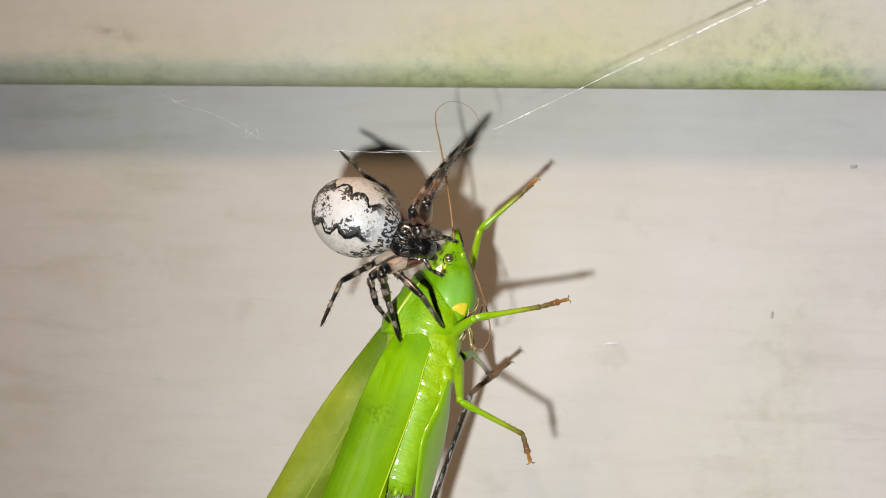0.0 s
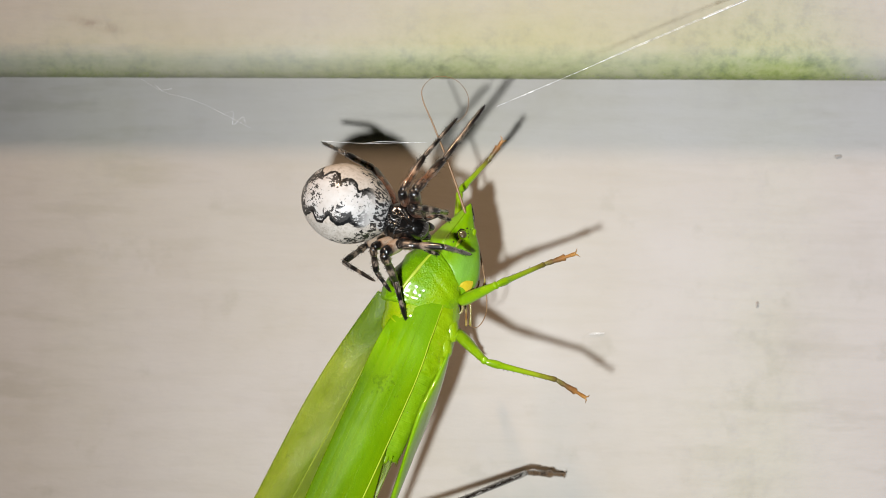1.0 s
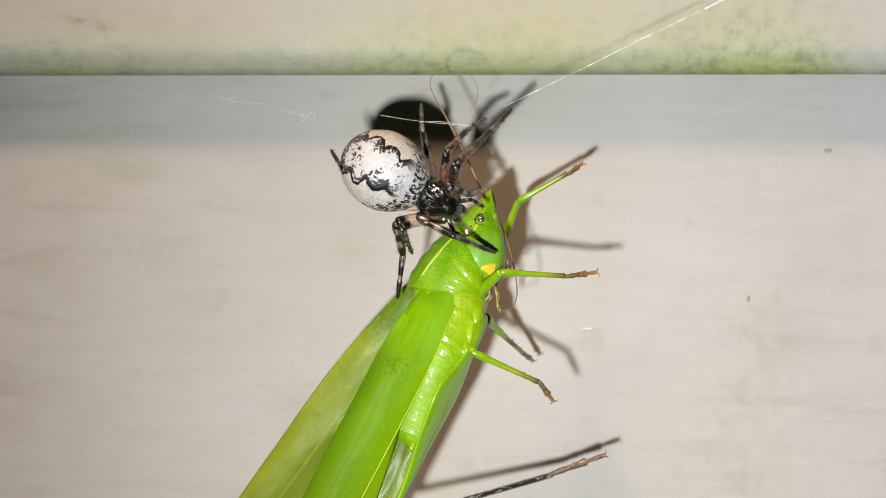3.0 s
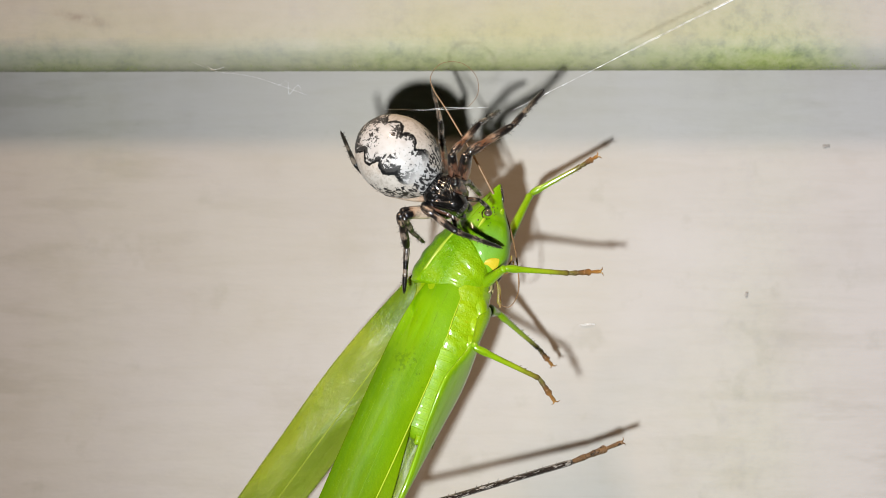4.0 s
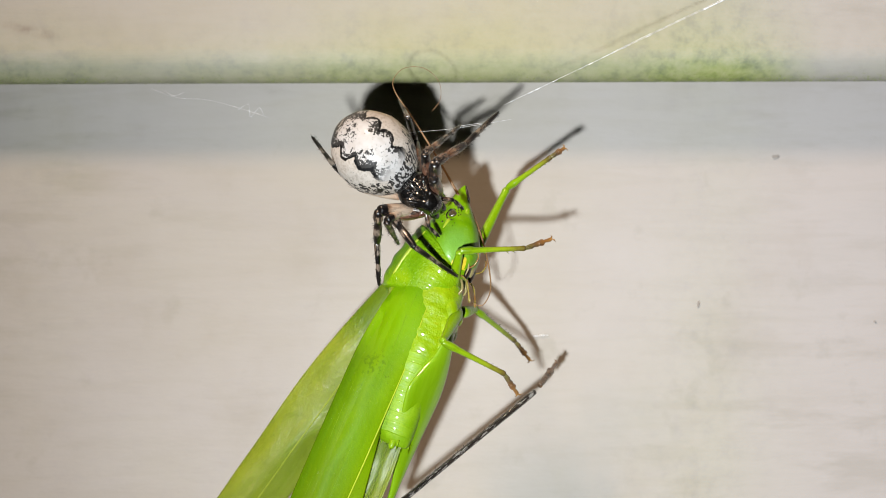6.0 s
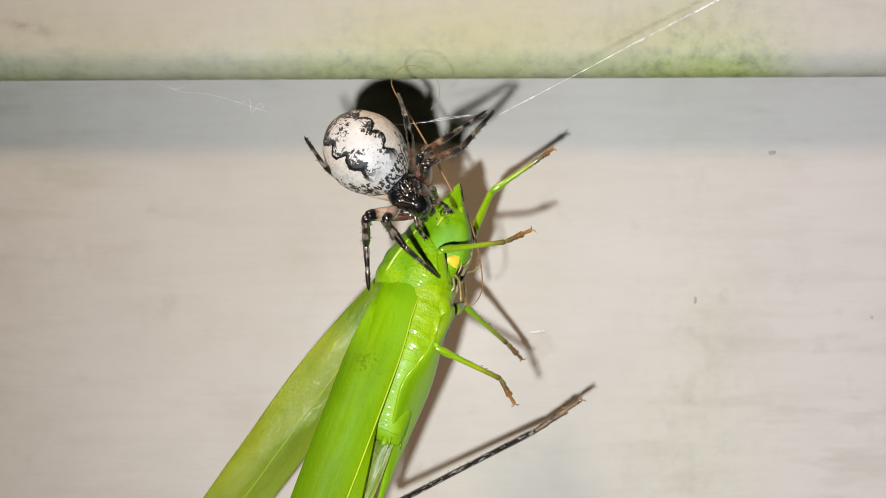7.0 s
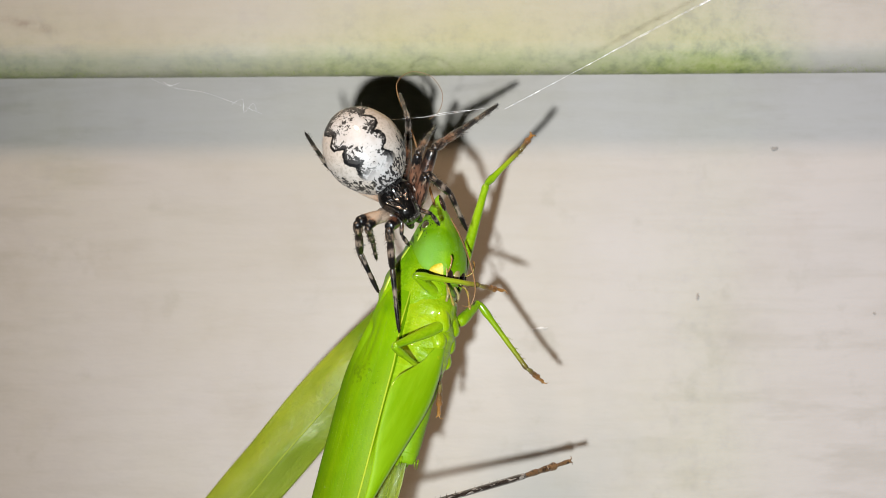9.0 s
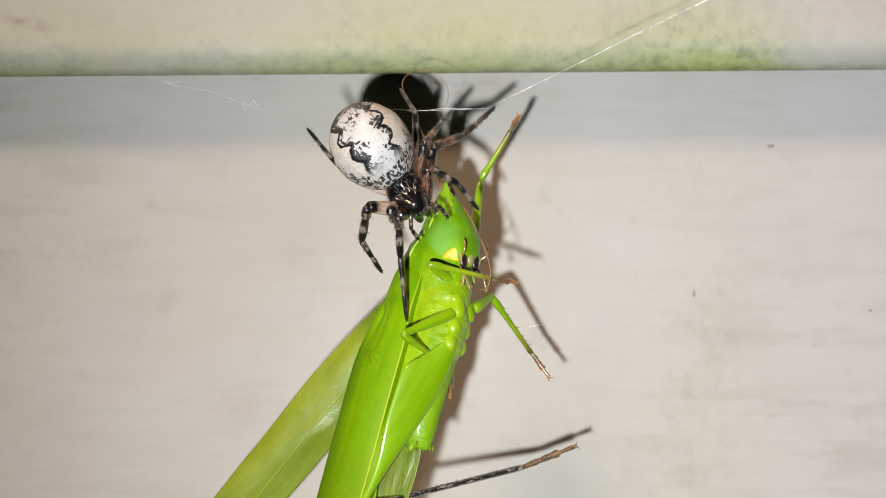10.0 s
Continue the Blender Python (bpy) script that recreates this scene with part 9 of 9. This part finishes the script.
    walk(katydid_head, [
        (0, pose(0.00050, 0.00000, 0.00150, 0.5, -3.8, -0.6)), (0.5, pose(0.00050, 0.00000, 0.00150, 0.5, -3.9, -0.6)),
        (1, pose(0.00050, 0.00000, 0.00150, -0.0, -0.2, -0.0)), (1.5, pose(0.00050, -0.00000, 0.00150, 0.3, 2.0, 0.3)),
        (2, pose(0.00050, 0.00000, 0.00150, 0.0, 0.6, 0.1)), (2.5, pose(0.00050, 0.00000, 0.00150, -0.1, 0.4, 0.1)),
        (2.7, pose(0.00050, 0.00000, 0.00150, 0.4, -2.5, -0.4)), (3.8, pose(0.00050, 0.00000, 0.00150, 0.8, -4.6, -0.7)),
        (4, pose(0.00050, 0.00000, 0.00150, -0.1, 0.9, 0.1)), (4.5, pose(0.00050, 0.00000, 0.00150, -0.1, 0.5, 0.1)),
        (5, pose(0.00050, 0.00000, 0.00150, 0.7, -1.7, -4.3)), (5.5, pose(0.00050, 0.00000, 0.00150, 1.7, -4.3, -3.8)),
        (5.7, pose(0.00050, 0.00000, 0.00150, 0.9, -2.5, -3.4)), (6.8, pose(0.00050, -0.00000, 0.00150, 0.3, -1.1, -3.2)),
        (7, pose(0.00050, -0.00000, 0.00150, 0.1, -0.2, -3.0)), (7.5, pose(0.00050, -0.00000, 0.00150, 0.4, -1.2, -3.2)),
        (8, pose(0.00050, 0.00000, 0.00150, 2.2, -4.2, -6.8)), (8.5, pose(0.00050, 0.00000, 0.00150, 5.5, -6.5, -13.6)),
        (9, pose(0.00050, 0.00000, 0.00150, 6.4, -6.5, -15.8)), (9.5, pose(0.00050, 0.00000, 0.00150, 5.9, -6.0, -15.6)),
        (10, pose(0.00050, 0.00000, 0.00150, 9.1, -9.2, -16.7))])
    walk(antenna, [
        (0, pose(0.00026, -0.00046, 0.00809, 5.6, -26.5, 3.3)), (0.5, pose(0.00025, -0.00046, 0.00809, 16.8, -30.0, 2.5)),
        (1, pose(0.00068, -0.00040, 0.00810, 18.7, -42.3, -16.3)), (1.5, pose(0.00093, -0.00043, 0.00809, 15.5, -46.9, -17.8)),
        (2, pose(0.00076, -0.00040, 0.00810, 2.7, -41.4, -7.6)), (2.5, pose(0.00075, -0.00039, 0.00810, -12.5, -41.2, 0.0)),
        (2.7, pose(0.00041, -0.00044, 0.00810, -1.2, -46.0, -0.5)), (3.8, pose(0.00016, -0.00049, 0.00809, 19.5, -48.6, -0.2)),
        (4, pose(0.00081, -0.00038, 0.00810, 19.9, -50.1, -1.9)), (4.5, pose(0.00075, -0.00039, 0.00810, 1.0, -54.9, -0.4)),
        (5, pose(0.00047, -0.00048, 0.00810, -32.5, -44.4, 9.1)), (5.5, pose(0.00017, -0.00057, 0.00808, -0.1, -52.4, 7.0)),
        (5.7, pose(0.00038, -0.00050, 0.00809, 12.1, -50.7, 6.6)), (6.8, pose(0.00055, -0.00044, 0.00810, 1.6, -49.5, 3.1)),
        (7, pose(0.00066, -0.00041, 0.00810, 5.8, -48.6, 3.4)), (7.5, pose(0.00054, -0.00045, 0.00810, 13.8, -49.8, 5.2)),
        (8, pose(0.00015, -0.00061, 0.00808, 10.2, -43.1, 13.1)), (8.5, pose(-0.00027, -0.00088, 0.00801, 3.0, -33.5, 21.7)),
        (9, pose(-0.00033, -0.00094, 0.00800, 1.8, -32.3, 23.8)), (9.5, pose(-0.00026, -0.00090, 0.00801, -0.2, -34.6, 23.5)),
        (10, pose(-0.00072, -0.00114, 0.00790, -10.2, -35.2, 23.2))])
    walk(near_wing, [
        (0, pose(-0.00035, -0.00300, -0.00120, 2.5, 2.9, 5.1)), (0.5, pose(-0.00035, -0.00300, -0.00120, 3.0, 3.7, 5.0)),
        (1, pose(-0.00035, -0.00300, -0.00120, 3.9, 1.4, -1.1)), (1.5, pose(-0.00035, -0.00300, -0.00120, 4.5, 2.1, -1.2)),
        (2, pose(-0.00035, -0.00300, -0.00120, 4.4, 4.2, 2.4)), (2.5, pose(-0.00035, -0.00300, -0.00120, 4.2, 2.8, 5.1)),
        (2.7, pose(-0.00035, -0.00300, -0.00120, 3.8, 6.3, 6.1)), (3.8, pose(-0.00035, -0.00300, -0.00120, 3.4, 3.7, 6.3)),
        (4, pose(-0.00035, -0.00300, -0.00120, 3.8, 3.2, 5.7)), (4.5, pose(-0.00035, -0.00300, -0.00120, 4.0, -0.2, 6.7)),
        (5, pose(-0.00035, -0.00300, -0.00120, 3.8, 2.2, 8.9)), (5.5, pose(-0.00035, -0.00300, -0.00120, 3.1, 3.8, 9.6)),
        (5.7, pose(-0.00035, -0.00300, -0.00120, 2.9, 3.9, 9.2)), (6.8, pose(-0.00035, -0.00300, -0.00120, 3.3, 5.7, 7.9)),
        (7, pose(-0.00079, -0.00300, -0.00125, 0.7, 1.0, 5.0)), (7.5, pose(-0.00056, -0.00300, -0.00126, 0.1, 2.1, 3.2)),
        (8, pose(-0.00120, -0.00313, -0.00088, 2.5, 0.5, -5.0)), (8.5, pose(-0.00169, -0.00313, -0.00082, 3.3, 0.1, -12.2)),
        (9, pose(-0.00163, -0.00313, -0.00054, 4.4, 2.9, -3.6)), (9.5, pose(-0.00146, -0.00313, -0.00060, 3.6, 3.8, -4.4)),
        (10, pose(-0.00206, -0.00313, -0.00045, 4.3, 4.3, -7.7))])
    walk(far_wing, [
        (0, pose(-0.00220, 0.00100, -0.00160, 25.3, 15.3, 7.5)), (0.5, pose(-0.00220, 0.00100, -0.00160, 24.3, 15.1, 7.3)),
        (1, pose(-0.00220, 0.00100, -0.00160, 25.1, 4.5, -2.1)), (1.5, pose(-0.00220, 0.00100, -0.00160, 24.1, 4.0, -2.3)),
        (2, pose(-0.00220, 0.00100, -0.00160, 23.0, 10.9, 3.1)), (2.5, pose(-0.00220, 0.00100, -0.00160, 21.3, 12.8, 7.1)),
        (2.7, pose(-0.00220, 0.00100, -0.00160, 20.7, 15.3, 8.0)), (3.8, pose(-0.00220, 0.00100, -0.00160, 20.8, 15.9, 8.7)),
        (4, pose(-0.00220, 0.00100, -0.00160, 20.5, 16.2, 8.1)), (4.5, pose(-0.00220, 0.00100, -0.00160, 19.1, 13.6, 9.5)),
        (5, pose(-0.00220, 0.00100, -0.00160, 17.3, 20.9, 13.0)), (5.5, pose(-0.00220, 0.00100, -0.00160, 17.7, 20.5, 13.4)),
        (5.7, pose(-0.00220, 0.00100, -0.00160, 19.1, 18.7, 12.7)), (6.8, pose(-0.00220, 0.00100, -0.00160, 19.7, 18.0, 10.7)),
        (7, pose(-0.00220, 0.00100, -0.00160, 19.7, 18.4, 10.7)), (7.5, pose(-0.00220, 0.00100, -0.00160, 19.1, 19.5, 12.0)),
        (8, pose(-0.00220, 0.00100, -0.00160, 17.7, 22.7, 15.0)), (8.5, pose(-0.00220, 0.00100, -0.00160, 16.1, 26.5, 18.1)),
        (9, pose(-0.00220, 0.00100, -0.00160, 14.8, 29.7, 19.0)), (9.5, pose(-0.00220, 0.00100, -0.00160, 14.1, 30.7, 19.2)),
        (10, pose(-0.00220, 0.00100, -0.00160, 14.1, 28.7, 18.9))])
    walk(silk_line, [
        (0, pose(-0.00246, -0.01950, 0.01090, 63.6, -0.0, 98.9)), (0.5, pose(-0.00494, -0.01950, 0.00949, 63.6, -0.0, 98.9)),
        (1, pose(-0.00091, -0.01950, 0.01218, 66.1, -0.0, 98.7)), (1.5, pose(-0.00176, -0.01950, 0.01175, 65.5, -0.0, 98.8)),
        (2, pose(-0.00121, -0.01950, 0.01105, 64.6, 0.0, 98.8)), (2.5, pose(0.00019, -0.01950, 0.01172, 63.7, 0.0, 98.9)),
        (2.7, pose(0.00043, -0.01950, 0.01180, 63.7, -0.0, 98.9)), (3.8, pose(0.00085, -0.01950, 0.01129, 63.3, 0.0, 98.9)),
        (4, pose(0.00161, -0.01950, 0.01114, 63.1, -0.0, 99.0)), (4.5, pose(0.00095, -0.01950, 0.01276, 67.1, -0.0, 98.7)),
        (5, pose(0.00483, -0.01950, 0.01267, 64.4, -0.0, 98.9)), (5.5, pose(0.00575, -0.01950, 0.01333, 65.4, -0.0, 98.8)),
        (5.7, pose(0.00505, -0.01950, 0.01310, 65.1, 0.0, 98.8)), (6.8, pose(0.00494, -0.01950, 0.01162, 62.7, 0.0, 99.0)),
        (7, pose(0.00488, -0.01950, 0.01140, 62.5, -0.0, 99.0)), (7.5, pose(0.00502, -0.01950, 0.01119, 61.4, -0.0, 99.1)),
        (8, pose(0.00508, -0.01950, 0.01195, 63.0, 0.0, 99.0)), (8.5, pose(0.00516, -0.01950, 0.01155, 62.2, 0.0, 99.0)),
        (9, pose(0.00520, -0.01950, 0.01160, 62.2, 0.0, 99.0)), (9.5, pose(0.00516, -0.01950, 0.01190, 63.1, 0.0, 99.0)),
        (10, pose(0.00478, -0.01950, 0.01188, 64.0, 0.0, 98.9))])
    walk(cross_thread, [
        (0, pose(-0.01530, -0.01950, 0.00906, 0.0, 89.4, 0.0)), (0.5, pose(-0.01504, -0.01950, 0.00942, 180.0, 89.0, 180.0)),
        (1, pose(-0.01498, -0.01950, 0.00912, 0.0, 89.7, 0.0)), (1.5, pose(-0.01432, -0.01950, 0.00916, 180.0, 89.5, 180.0)),
        (2, pose(-0.00924, -0.01950, 0.00967, 180.0, 85.2, 180.0)), (2.5, pose(-0.01212, -0.01950, 0.01149, 180.0, 83.7, 180.0)),
        (2.7, pose(-0.01103, -0.01950, 0.01119, 180.0, 82.5, 180.0)), (3.8, pose(-0.00642, -0.01950, 0.01096, 0.0, 87.9, 0.0)),
        (4, pose(-0.00843, -0.01950, 0.01137, 0.0, 88.4, 0.0)), (4.5, pose(-0.00557, -0.01950, 0.01124, 180.0, 89.8, 180.0)),
        (5, pose(-0.00444, -0.01950, 0.01221, 0.0, 88.5, 0.0)), (5.5, pose(-0.00379, -0.01950, 0.01174, 0.0, 86.6, 0.0)),
        (5.7, pose(-0.00198, -0.01950, 0.01043, 0.0, 82.2, 0.0)), (6.8, pose(-0.00364, -0.01950, 0.01062, 0.0, 83.0, 0.0)),
        (7, pose(-0.00390, -0.01950, 0.01071, 0.0, 82.4, 0.0)), (7.5, pose(-0.00377, -0.01950, 0.01071, 0.0, 85.1, 0.0)),
        (8, pose(-0.00345, -0.01950, 0.01086, 0.0, 83.8, 0.0)), (8.5, pose(-0.00413, -0.01950, 0.01075, 0.0, 80.9, 0.0)),
        (9, pose(-0.00409, -0.01950, 0.01094, 0.0, 83.0, 0.0)), (9.5, pose(-0.00387, -0.01950, 0.01142, 0.0, 85.7, 0.0)),
        (10, pose(-0.00375, -0.01950, 0.01160, 0.0, 89.5, 0.0))])
    walk(frayed_silk, [
        (0, pose(-0.03451, -0.01200, 0.01528, -160.7, 67.1, 180.0)), (0.5, pose(-0.03499, -0.01200, 0.01547, -160.7, 67.4, -180.0)),
        (1, pose(-0.03434, -0.01200, 0.01560, -160.6, 67.4, 180.0)), (1.5, pose(-0.03306, -0.01200, 0.01467, -160.9, 66.8, 180.0)),
        (2, pose(-0.03084, -0.01200, 0.01559, -159.5, 70.6, 180.0)), (2.5, pose(-0.02715, -0.01200, 0.01455, -156.4, 77.3, 180.0)),
        (2.7, pose(-0.02716, -0.01200, 0.01429, -157.1, 74.7, 180.0)), (3.8, pose(-0.02804, -0.01200, 0.01407, -158.0, 80.2, 180.0)),
        (4, pose(-0.02829, -0.01200, 0.01665, -158.1, 73.7, 180.0)), (4.5, pose(-0.02734, -0.01200, 0.01601, -157.0, 75.4, 180.0)),
        (5, pose(-0.02658, -0.01200, 0.01627, -157.7, 75.8, 180.0)), (5.5, pose(-0.02667, -0.01200, 0.01584, -157.3, 75.2, -180.0)),
        (5.7, pose(-0.02741, -0.01200, 0.01520, -157.7, 76.1, 180.0)), (6.8, pose(-0.02756, -0.01200, 0.01558, -157.8, 74.8, 180.0)),
        (7, pose(-0.02702, -0.01200, 0.01558, -157.7, 74.7, 180.0)), (7.5, pose(-0.02687, -0.01200, 0.01542, -156.1, 72.1, 180.0)),
        (8, pose(-0.02708, -0.01200, 0.01574, -157.2, 71.7, -180.0)), (8.5, pose(-0.02770, -0.01200, 0.01590, -157.2, 71.9, 180.0)),
        (9, pose(-0.02765, -0.01200, 0.01582, -157.0, 71.7, 180.0)), (9.5, pose(-0.02740, -0.01200, 0.01586, -156.9, 72.6, -180.0)),
        (10, pose(-0.02726, -0.01200, 0.01580, -156.9, 72.1, 180.0))])


motions()
